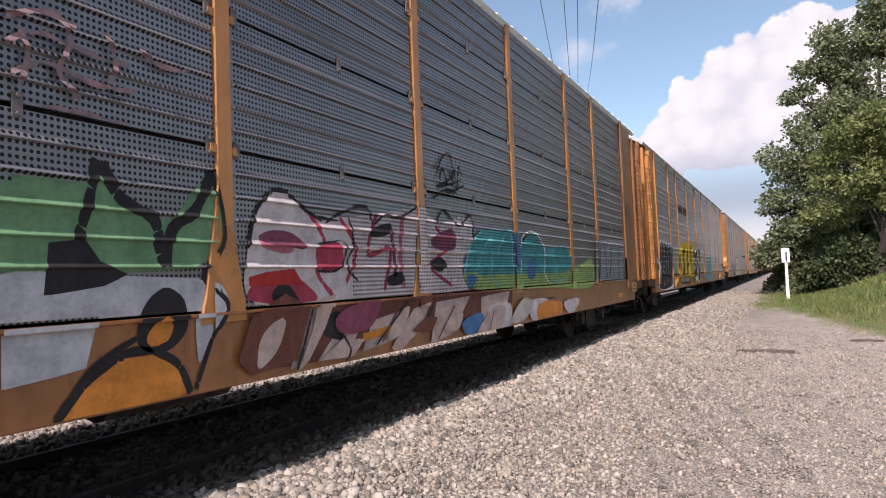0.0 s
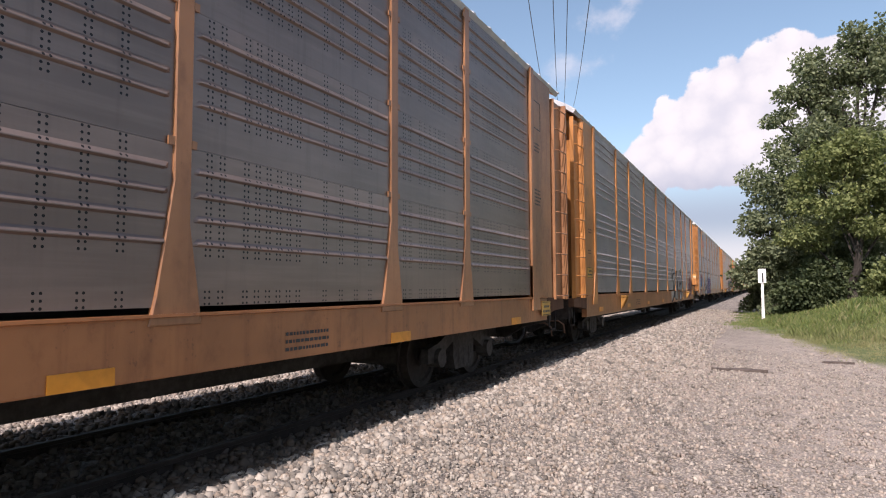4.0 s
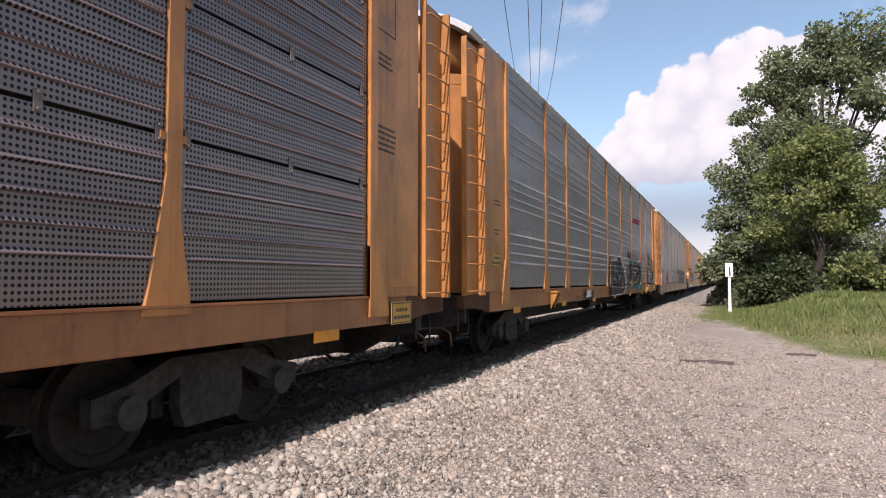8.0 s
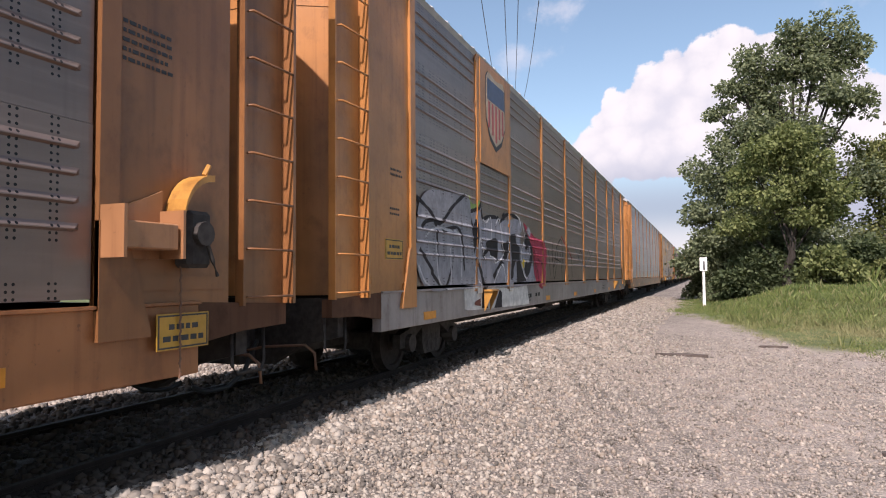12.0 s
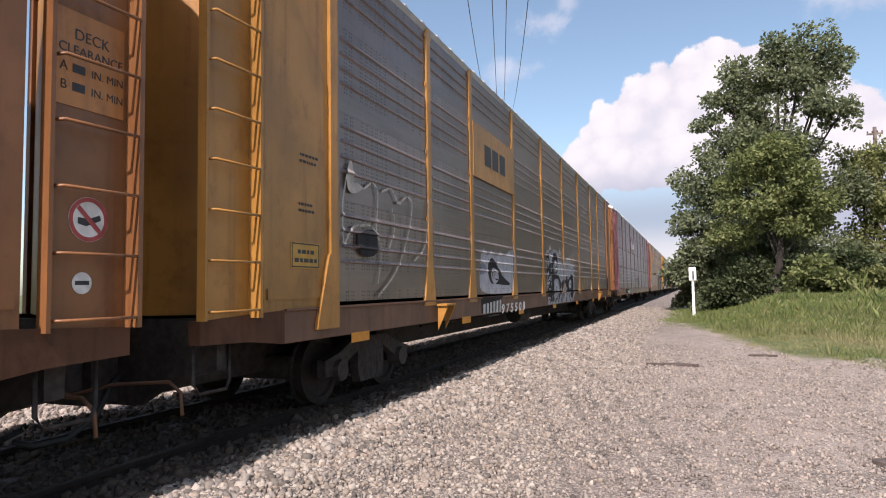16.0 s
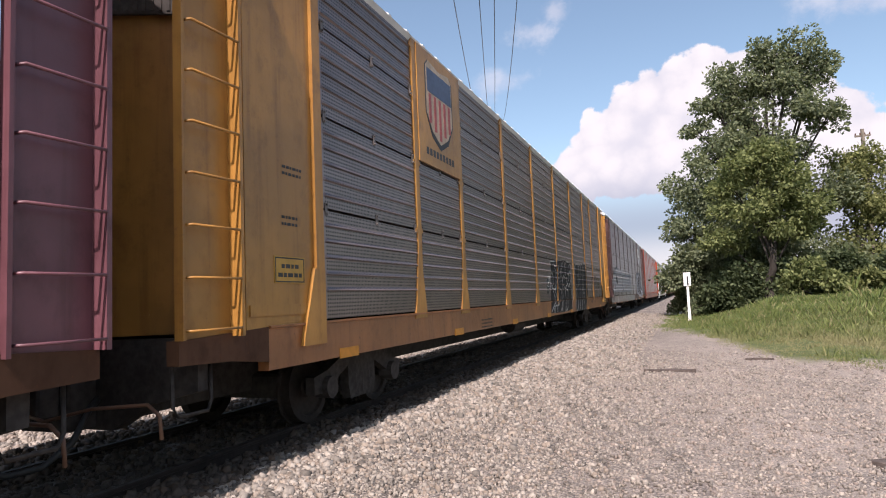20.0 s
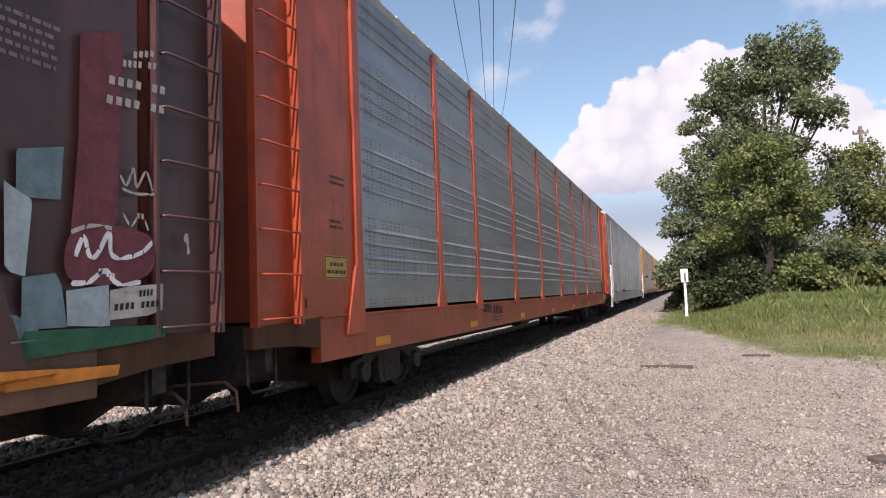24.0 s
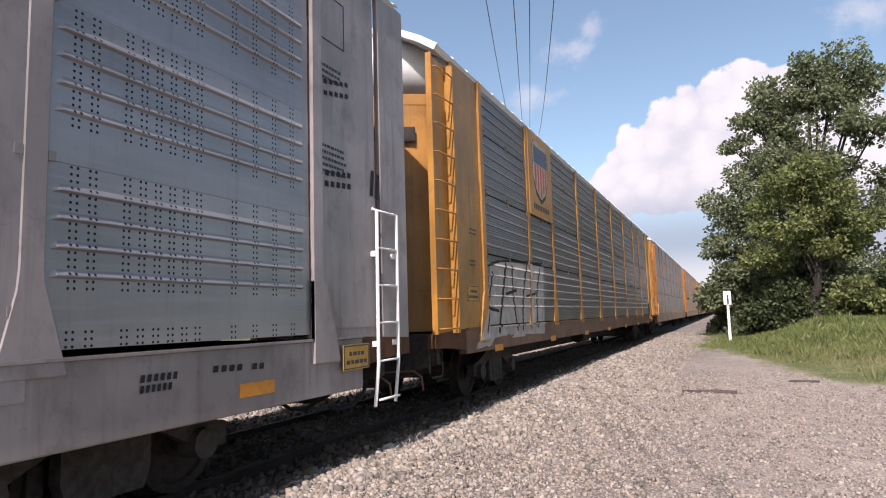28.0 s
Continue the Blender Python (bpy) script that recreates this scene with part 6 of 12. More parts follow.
art(2, "silver letter graffiti with heavy black shadows", [
    ("C", "black", 0, [(2.6, 1.87), (2.87, 1.91), (3.19, 1.98), (3.39, 2.06), (4.08, 2.08), (4.25, 2.06), (5, 2.17), (5.09, 1.32), (4.95, 0.84), (3.3, 0.81), (2.63, 0.78)]),
    ("C", "bone", 0, [(2.6, 1.81), (2.81, 1.82), (3.05, 1.69), (3.21, 1.52), (3.21, 1.21), (3, 0.92), (2.62, 0.84)]),
    ("C", "bone", 0, [(3.18, 1.7), (3.25, 1.92), (3.48, 1.98), (3.67, 1.93), (3.65, 1.61), (3.47, 1.46), (3.43, 1.64), (3.38, 1.78), (3.33, 1.6), (3.33, 1.27), (3.46, 1.12), (3.18, 0.93), (3.14, 1.07)]),
    ("C", "bone", 0, [(3.74, 1.95), (4.02, 2.01), (4.14, 1.76), (4.07, 1.34), (4.02, 0.82), (3.84, 0.86), (3.96, 1.26), (3.85, 1.42)]),
    ("C", "bone", 0, [(4.22, 1.99), (4.5, 1.97), (4.51, 1.65), (4.48, 1.33), (4.8, 1.14), (4.73, 0.86), (4.4, 0.85), (4.21, 1.08), (4.11, 1.34)]),
    ("C", "bone", 0, [(4.71, 2.06), (5, 2.1), (5.05, 1.73), (4.86, 1.67), (4.75, 1.81)]),
    ("S", "black", .03, [(2.71, 2.07), (2.8, 2.11), (2.77, 1.97)]),
    ("S", "black", .03, [(2.84, 2.08), (2.9, 2.11), (2.92, 2.01), (2.85, 2)]),
    ("S", "black", .05, [(3.06, 2.13), (3.07, 2.26), (3.11, 2.14), (3.17, 2.26), (3.19, 2.16)]),
    ("S", "black", .04, [(3.27, 2.28), (3.33, 2.15)]),
    ("S", "black", .03, [(3.69, 2.19), (3.76, 2.22), (3.81, 2.12), (3.96, 2.25), (4.05, 2.14)]),
])
art(2, "silver letter with a heavy black outline and a pink throw-up", [
    ("C", "frost", 0, [(6.46, 1.61), (6.7, 1.58), (6.73, 1.42), (6.46, 1.37)]),
    ("C", "frost", 0, [(6.56, 1.81), (6.88, 1.88), (6.83, 1.7), (6.6, 1.65)]),
    ("C", "frost", 0, [(6.91, 1.46), (6.98, 1.56), (7.07, 1.5), (7.06, 1.4), (6.94, 1.39)]),
    ("C", "dull_green", 0, [(6.88, 1.34), (7.28, 1.36), (7.3, 1.19), (6.89, 1.19)]),
    ("B", "bone", 0, [(6.49, 1.17), (6.9, 1.16), (6.76, 0.86), (6.4, 0.86)]),
    ("B", "ink", 0, [(6.52, 1.14), (6.68, 1.15), (6.57, 0.9), (6.43, 0.88)]),
    ("B", "ink", 0, [(6.7, 1.14), (6.87, 1.14), (6.74, 0.89), (6.59, 0.89)]),
    ("C", "dusty_pink", 0, [(10.16, 1.74), (10.47, 1.87), (11.04, 1.87), (11.1, 1.19), (9.96, 1.26), (10.01, 1.5), (10.47, 1.67)]),
    ("S", "plum", .05, [(9.7, 2.01), (9.74, 2.31), (9.96, 2.5), (10.36, 2.51), (10.58, 2.25), (10.62, 1.96), (10.47, 1.7), (9.96, 1.52), (9.74, 1.72), (9.7, 2.01)]),
    ("S", "plum", .05, [(10.52, 1.95), (10.62, 2.16), (10.93, 2.26), (11.19, 1.99), (11.16, 1.72), (11.03, 1.18)]),
    ("S", "plum", .05, [(10.16, 1.74), (10.32, 1.84), (10.79, 1.89), (11.04, 1.77)]),
    ("S", "plum", .05, [(9.96, 1.52), (9.82, 1.26)]),
    ("C", "dusty_pink", 0, [(10.19, 1.19), (10.85, 1.18), (10.7, 0.84), (10.33, 0.83)]),
    ("S", "black", .03, [(9.8, 2.1), (9.99, 2.28), (10.12, 2.18), (9.92, 2.08), (10.12, 2.22), (10.19, 2.33), (10.06, 2.35)]),
])
art(3, "red, blue and cream mural graffiti beside white letters", [
    ("C", "red", 0, [(-10.21, 2.21), (-9.56, 2.16), (-9.02, 2.08), (-9.11, 1.87), (-9.51, 1.97), (-9.7, 1.46), (-10.19, 1.36)]),
    ("C", "blue", 0, [(-10.14, 2.1), (-9.96, 2.11), (-10.05, 1.8), (-10.2, 1.78)]),
    ("C", "blue", 0, [(-10.19, 1.66), (-9.88, 1.82), (-9.84, 1.46), (-10.19, 1.45)]),
    ("C", "blue", 0, [(-9.82, 2.03), (-9.55, 2.04), (-9.58, 1.5), (-9.81, 1.46)]),
    ("C", "blue", 0, [(-9.43, 2.02), (-9.11, 1.99), (-9.06, 1.48), (-9.46, 1.47)]),
    ("B", "cream", 0, [(-10.19, 1.37), (-9.33, 1.4), (-9.33, 1.27), (-10.19, 1.26)]),
    ("C", "cream", 0, [(-9.29, 1.26), (-9.01, 1.88), (-8.69, 1.96), (-8.63, 1.36), (-8.8, 1.27)]),
    ("B", "red", 0, [(-10.19, 1.2), (-9.5, 1.2), (-9.53, 0.89), (-10.18, 0.9)]),
    ("B", "cream", 0, [(-9.77, 1.19), (-9.58, 1.2), (-9.57, 0.9), (-9.73, 0.9)]),
    ("B", "white", 0, [(-10.15, 1.08), (-9.9, 1.09), (-9.92, 0.92), (-10.14, 0.92)]),
    ("C", "cream", 0, [(-9.5, 1.18), (-8.51, 1.21), (-8.62, 0.89), (-9.41, 0.87)]),
    ("S", "red", .05, [(-9.53, 0.89), (-8.9, 1.07)]),
])
art(4, "teal and black bubble-letter graffiti", [
    ("C", "rose", 0, [(6.9, 2.15), (7.02, 2.58), (7.46, 2.57), (7.37, 2.19)]),
    ("B", "rose", 0, [(4.67, 3.98), (5.2, 4.03), (6.88, 4.09), (6.73, 3.86), (5.2, 3.82), (4.59, 3.82)]),
    ("C", "soot", 0, [(2.94, 1.94), (3.05, 2.05), (3.21, 2.05), (3.22, 1.88), (3.07, 1.84), (2.96, 1.87)]),
    ("C", "soot", 0, [(2.41, 1.66), (2.58, 1.77), (2.72, 1.76), (2.73, 1.68), (2.58, 1.62), (2.44, 1.61)]),
    ("C", "teal", 0, [(3.26, 1.58), (3.31, 1.86), (3.43, 2.04), (3.65, 2.17), (3.95, 2.23), (4.21, 2.2), (4.5, 2.16), (5.18, 2.21), (5.58, 2.19), (6.28, 2.1), (7.13, 2.17), (7.17, 1.32), (6.79, 1.05), (6.25, 0.98), (5.56, 1.11), (5.17, 1.08), (4.99, 1.06), (4.65, 1.16), (4.35, 1.15), (4.08, 1.1), (3.77, 1.1), (3.54, 1.18), (3.36, 1.31)]),
    ("C", "black", 0, [(3.43, 1.67), (3.48, 1.92), (3.7, 2.11), (4.01, 2.17), (4.21, 2.08), (4.39, 1.95), (4.46, 1.61), (4.31, 1.37), (4.08, 1.26), (3.77, 1.27), (3.54, 1.38)]),
    ("C", "black", 0, [(4.43, 2.05), (4.74, 2.11), (5.58, 2.13), (5.63, 1.69), (5.46, 1.29), (5.17, 1.19), (4.65, 1.24), (4.46, 1.36)]),
    ("C", "black", 0, [(5.69, 2.11), (6.15, 2.09), (6.33, 1.78), (6.2, 1.4), (5.78, 1.31), (5.62, 1.46)]),
    ("C", "black", 0, [(6.21, 2.03), (6.82, 2.11), (7.03, 1.6), (6.79, 1.25), (6.26, 1.27)]),
    ("S", "bone", 0.04, [(3.73, 1.77), (3.82, 1.66)]),
    ("S", "bone", 0.04, [(3.76, 1.81), (3.95, 1.91), (4.21, 1.91), (4.39, 1.75), (4.36, 1.46)]),
    ("S", "bone", 0.04, [(4.11, 1.65), (4.24, 1.56), (4.14, 1.46)]),
    ("S", "bone", 0.04, [(4.21, 1.46), (4.31, 1.32)]),
    ("S", "bone", 0.04, [(4.5, 2.06), (4.56, 1.81), (4.54, 1.56)]),
    ("S", "bone", 0.04, [(4.74, 2.08), (4.76, 1.72), (4.73, 1.26)]),
    ("S", "bone", 0.04, [(5.18, 2.1), (5.58, 2.07), (5.57, 1.63), (5.36, 1.29)]),
    ("S", "bone", 0.04, [(4.99, 1.84), (5.17, 1.63), (5.32, 1.8)]),
    ("S", "bone", 0.04, [(5.79, 1.88), (6.15, 1.87), (6.27, 1.65), (6.01, 1.4)]),
    ("C", "yellow", 0, [(3.71, 1.38), (3.81, 1.38), (3.8, 1.27), (3.72, 1.27)]),
    ("C", "yellow", 0, [(3.84, 1.37), (3.92, 1.37), (3.9, 1.29)]),
    ("C", "yellow", 0, [(4.86, 1.38), (4.95, 1.38), (4.93, 1.25), (4.86, 1.25)]),
    ("C", "yellow", 0, [(5.12, 1.35), (5.27, 1.35), (5.25, 1.27), (5.13, 1.27)]),
    ("C", "yellow", 0, [(5.96, 1.52), (6.08, 1.52), (6.07, 1.37), (5.95, 1.37)]),
    ("B", "black", 0, [(2.93, 2.45), (3.04, 2.49), (3.13, 2.47), (3.12, 2.55), (3.16, 2.57), (3.17, 2.49), (3.33, 2.54), (3.3, 2.58), (3.35, 2.58), (3.38, 2.5), (3.47, 2.42), (3.46, 2.33), (3.38, 2.34), (3.28, 2.3), (3.14, 2.28), (3.07, 2.28), (3.05, 2.34), (3.01, 2.22), (2.98, 2.34)]),
    ("B", "bone", 0, [(3.1, 2.38), (3.14, 2.33), (3.17, 2.3), (3.11, 2.31)]),
    ("B", "bone", 0, [(3.23, 2.33), (3.29, 2.36), (3.27, 2.31)]),
    ("B", "black", 0, [(3.25, 2.22), (3.3, 2.26), (3.36, 2.19), (3.35, 2.13), (3.26, 2.14)]),
    ("B", "black", 0, [(3.48, 2.42), (3.56, 2.47), (3.63, 2.45), (3.62, 2.34), (3.51, 2.3), (3.44, 2.16), (3.42, 2.28)]),
    ("B", "black", 0, [(3.67, 2.37), (3.73, 2.5), (3.85, 2.56), (3.9, 2.45), (3.93, 2.37), (3.79, 2.32)]),
    ("B", "black", 0, [(3.98, 2.51), (4.04, 2.55), (4.02, 2.38), (3.96, 2.28)]),
    ("B", "black", 0, [(4.14, 2.54), (4.21, 2.48), (4.14, 2.35)]),
    ("B", "black", 0, [(4.27, 2.61), (4.32, 2.63), (4.35, 2.44), (4.5, 2.57), (4.6, 2.47), (4.58, 2.37), (4.43, 2.37), (4.32, 2.43)]),
    ("S", "black", 0.035, [(3.07, 2.21), (3.38, 2.3)]),
    ("S", "black", 0.035, [(3.7, 2.22), (3.95, 2.32)]),
    ("S", "black", 0.035, [(4.11, 2.31), (4.46, 2.33)]),
    ("S", "black", 0.035, [(4.78, 2.45), (4.82, 2.27), (4.91, 2.53), (5, 2.3)]),
    ("S", "black", 0.035, [(5.09, 2.5), (5.18, 2.29), (5.28, 2.42), (5.33, 2.31)]),
    ("S", "black", 0.035, [(5.46, 2.56), (5.5, 2.45), (5.59, 2.55), (5.69, 2.35)]),
    ("S", "black", 0.035, [(5.72, 2.48), (5.81, 2.55), (5.86, 2.37)]),
    ("S", "black", 0.035, [(6.29, 2.46), (6.39, 2.6), (6.48, 2.45), (6.35, 2.3)]),
    ("S", "black", 0.035, [(4.66, 2.25), (5, 2.27)]),
    ("S", "black", 0.035, [(5.18, 2.26), (6.16, 2.35)]),
    ("S", "black", 0.045, [(2.84, 1.68), (2.92, 1.72), (3.1, 1.72), (2.99, 1.67), (3.08, 1.64), (3.21, 1.7)]),
    ("S", "black", 0.045, [(2.88, 1.61), (2.88, 1.52), (2.93, 1.47), (2.95, 1.59)]),
    ("S", "black", 0.045, [(2.99, 1.61), (2.99, 1.47)]),
    ("S", "black", 0.045, [(3.08, 1.6), (3.06, 1.47), (3.15, 1.45), (3.17, 1.58)]),
    ("S", "black", 0.045, [(3.2, 1.62), (3.21, 1.43)]),
    ("S", "black", 0.045, [(3.21, 1.72), (3.25, 1.41)]),
    ("S", "black", 0.045, [(2.94, 1.74), (2.94, 1.83)]),
    ("S", "black", 0.045, [(2.85, 1.47), (2.95, 1.36), (2.97, 1.28)]),
    ("S", "black", 0.045, [(2.99, 1.39), (3.04, 1.28)]),
    ("S", "black", 0.045, [(3.1, 1.41), (3.03, 1.34), (3.12, 1.28), (3.18, 1.39)]),
    ("S", "black", 0.045, [(3.2, 1.35), (3.29, 1.34)]),
    ("S", "black", 0.045, [(3.15, 1.29), (3.23, 1.28)]),
    ("S", "black", 0.05, [(3.04, 1.17), (3.08, 1.01), (3.23, 1.02), (3.24, 1.17), (3.05, 1.17)]),
    ("S", "black", 0.05, [(3.15, 1.14), (3.1, 1.07), (3.2, 1.06)]),
    ("S", "black", 0.05, [(3.08, 0.94), (3.23, 0.94)]),
    ("S", "black", 0.05, [(3.26, 1.17), (3.34, 1.16)]),
    ("S", "black", 0.05, [(3.27, 1.09), (3.34, 1.1)]),
    ("S", "black", 0.025, [(3.28, 1.58), (3.31, 1.86), (3.43, 2.04), (3.65, 2.19), (3.95, 2.25), (4.21, 2.21), (4.5, 2.17), (5.18, 2.22), (5.58, 2.2), (6.28, 2.1), (6.82, 2.11)]),
    ("S", "black", 0.025, [(3.26, 1.58), (3.29, 1.39), (3.39, 1.28), (3.54, 1.17), (3.77, 1.08), (4.08, 1.09), (4.35, 1.15), (4.65, 1.15), (5.08, 1.07), (5.56, 1.1), (6.25, 0.98), (6.79, 1.05)]),
    ("S", "bone", 0.035, [(3.95, 2.14), (4.04, 2.15), (4.14, 2.07)]),
    ("S", "bone", 0.035, [(4.39, 2.06), (4.5, 2.1), (4.56, 2.06), (4.55, 1.71)]),
    ("S", "bone", 0.035, [(4.66, 2.08), (4.76, 2.11), (4.76, 1.72), (4.73, 1.26)]),
    ("S", "bone", 0.035, [(5.28, 2.09), (5.47, 2.07), (5.55, 1.87), (5.55, 1.52), (5.36, 1.24)]),
    ("S", "bone", 0.035, [(4.82, 1.88), (5.04, 1.92), (5.18, 1.79), (5.22, 1.63)]),
    ("S", "bone", 0.035, [(5.27, 1.74), (5.42, 1.92)]),
    ("S", "bone", 0.035, [(5.74, 1.85), (6.03, 1.92), (6.21, 1.78), (6.29, 1.59)]),
    ("S", "bone", 0.035, [(5.68, 1.58), (6.14, 1.65)]),
    ("S", "bone", 0.035, [(6.21, 2.06), (6.68, 2.06)]),
    ("S", "bone", 0.035, [(6.9, 2.15), (6.92, 1.6), (6.87, 1.18)]),
    ("C", "bone", 0, [(4.89, 1.72), (4.98, 1.78), (5.04, 1.7), (5.04, 1.57), (4.9, 1.54)]),
    ("C", "bone", 0, [(7.1, 1.32), (7.34, 1.35), (7.41, 1.02), (7.05, 1)]),
    ("S", "black", 0.03, [(7.38, 2.56), (7.63, 2.36), (7.95, 2.19), (8.28, 2.34), (8.59, 2.29), (8.37, 2.1), (7.98, 2)]),
    ("S", "black", 0.03, [(7.15, 2.03), (7.36, 2.04), (7.33, 1.31)]),
    ("S", "black", 0.03, [(8.05, 1.53), (7.95, 1.3)]),
    ("S", "black", 0.03, [(8.17, 1.93), (8.13, 1.22)]),
    ("S", "black", 0.03, [(8.59, 2.33), (8.8, 2.05), (9.25, 1.81), (9.38, 1.99)]),
    ("S", "black", 0.03, [(9.39, 2.08), (9.52, 2.22), (9.78, 2.19)]),
    ("S", "black", 0.03, [(10.04, 2.02), (10, 2.3), (10.34, 2.23), (10.26, 1.16)]),
    ("S", "black", 0.03, [(9.5, 1.81), (10.04, 1.97), (10.76, 1.75)]),
    ("S", "black", 0.03, [(7.1, 1.35), (6.97, 1.11)]),
    ("S", "black", 0.03, [(7.34, 1.35), (7.38, 1.09)]),
])
art(5, "pink and white scribbled graffiti", [
    ("S", "white", .06, [(-11.41, 2.02), (-10.3, 2.18), (-10.23, 1.19)]),
    ("S", "pink", .07, [(-11.21, 1.21), (-10.89, 1.95), (-9.86, 1.79), (-10.38, 1.19)]),
    ("S", "pink", .07, [(-8.67, 1.27), (-8.19, 1.95), (-7.23, 1.86), (-7.63, 1.19)]),
    ("S", "white", .05, [(-11.56, 1.57), (-9.36, 1.7)]),
    ("C", "pink", 0, [(-8.61, 1.83), (-7.32, 1.92), (-7.39, 1.25), (-8.67, 1.21)]),
])
art(6, "thin tags and loose brush lines beside the large letters", [
    ("S", "black", .04, [(-3.34, 2.1), (-3.07, 1.63), (-2.75, 2.13), (-2.08, 2.38), (-1.94, 1.64)]),
    ("S", "red", .04, [(-2.08, 2.49), (-0.56, 1.9)]),
    ("S", "grey", .07, [(-0.09, 2.28), (1.4, 1.69), (3.33, 2.32)]),
    ("S", "black", .04, [(-1.35, 2.32), (-1.71, 1.27)]),
    ("S", "black", .03, [(0.36, 1.8), (0.9, 2.2), (1.4, 1.69), (2.34, 2.27), (2.92, 1.56)]),
    ("D", "ink", (0.08, 7), [(-6.45, 0.96), (-4.63, 0.98)]),
])
art(8, "silver graffiti with curling black scrolls", [
    ("C", "silver", 0, [(-6.7, 1.86), (-6.47, 2.14), (-6.25, 2.02), (-5.96, 2.12), (-5.67, 2.02), (-5.29, 2.15), (-5.17, 2.03), (-4.32, 2.2), (-4.41, 1.41), (-4.85, 1.27), (-6.16, 1.29), (-6.69, 1.39)]),
    ("C", "black", 0, [(-6.22, 1.7), (-6.17, 1.89), (-5.91, 1.97), (-5.57, 1.82), (-5.23, 1.63), (-4.64, 1.46), (-5.29, 1.45), (-5.67, 1.45), (-6.04, 1.49)]),
    ("C", "silver", 0, [(-6.02, 1.68), (-5.91, 1.78), (-5.62, 1.74), (-5.51, 1.58), (-5.76, 1.47), (-5.95, 1.53)]),
    ("S", "black", .03, [(-5.88, 1.59), (-5.93, 1.68), (-5.79, 1.71), (-5.77, 1.57), (-5.57, 1.56)]),
    ("C", "grey", 0, [(-6.7, 1.83), (-6.39, 1.84), (-6.39, 1.69), (-6.69, 1.64)]),
    ("B", "black", 0, [(-6.69, 1.23), (-5.32, 1.23), (-5.32, 0.96), (-6.68, 0.93)]),
    ("T", "chalk", (0.24, 6), [(-6.62, 0.97), (-5.36, 1.04)]),
])
art(8, "silver graffiti full of black scroll shapes", [
    ("S", "cream", .1, [(4.78, 1.66), (4.76, 1.26)]),
    ("S", "cream", .1, [(5.29, 1.71), (5.27, 1.27)]),
    ("S", "cream", .1, [(5.99, 1.78), (5.96, 1.28)]),
    ("S", "silver", .1, [(7.55, 1.83), (7.35, 1.3)]),
    ("S", "silver", .1, [(8.42, 1.86), (8.37, 1.31)]),
    ("S", "silver", .1, [(9.21, 1.89), (9.37, 1.33)]),
])
art(9, "white lettering on a maroon name panel", [
    ("D", "white", (0.42, 7), [(-3.86, 3.66), (-1.84, 3.77)]),
])
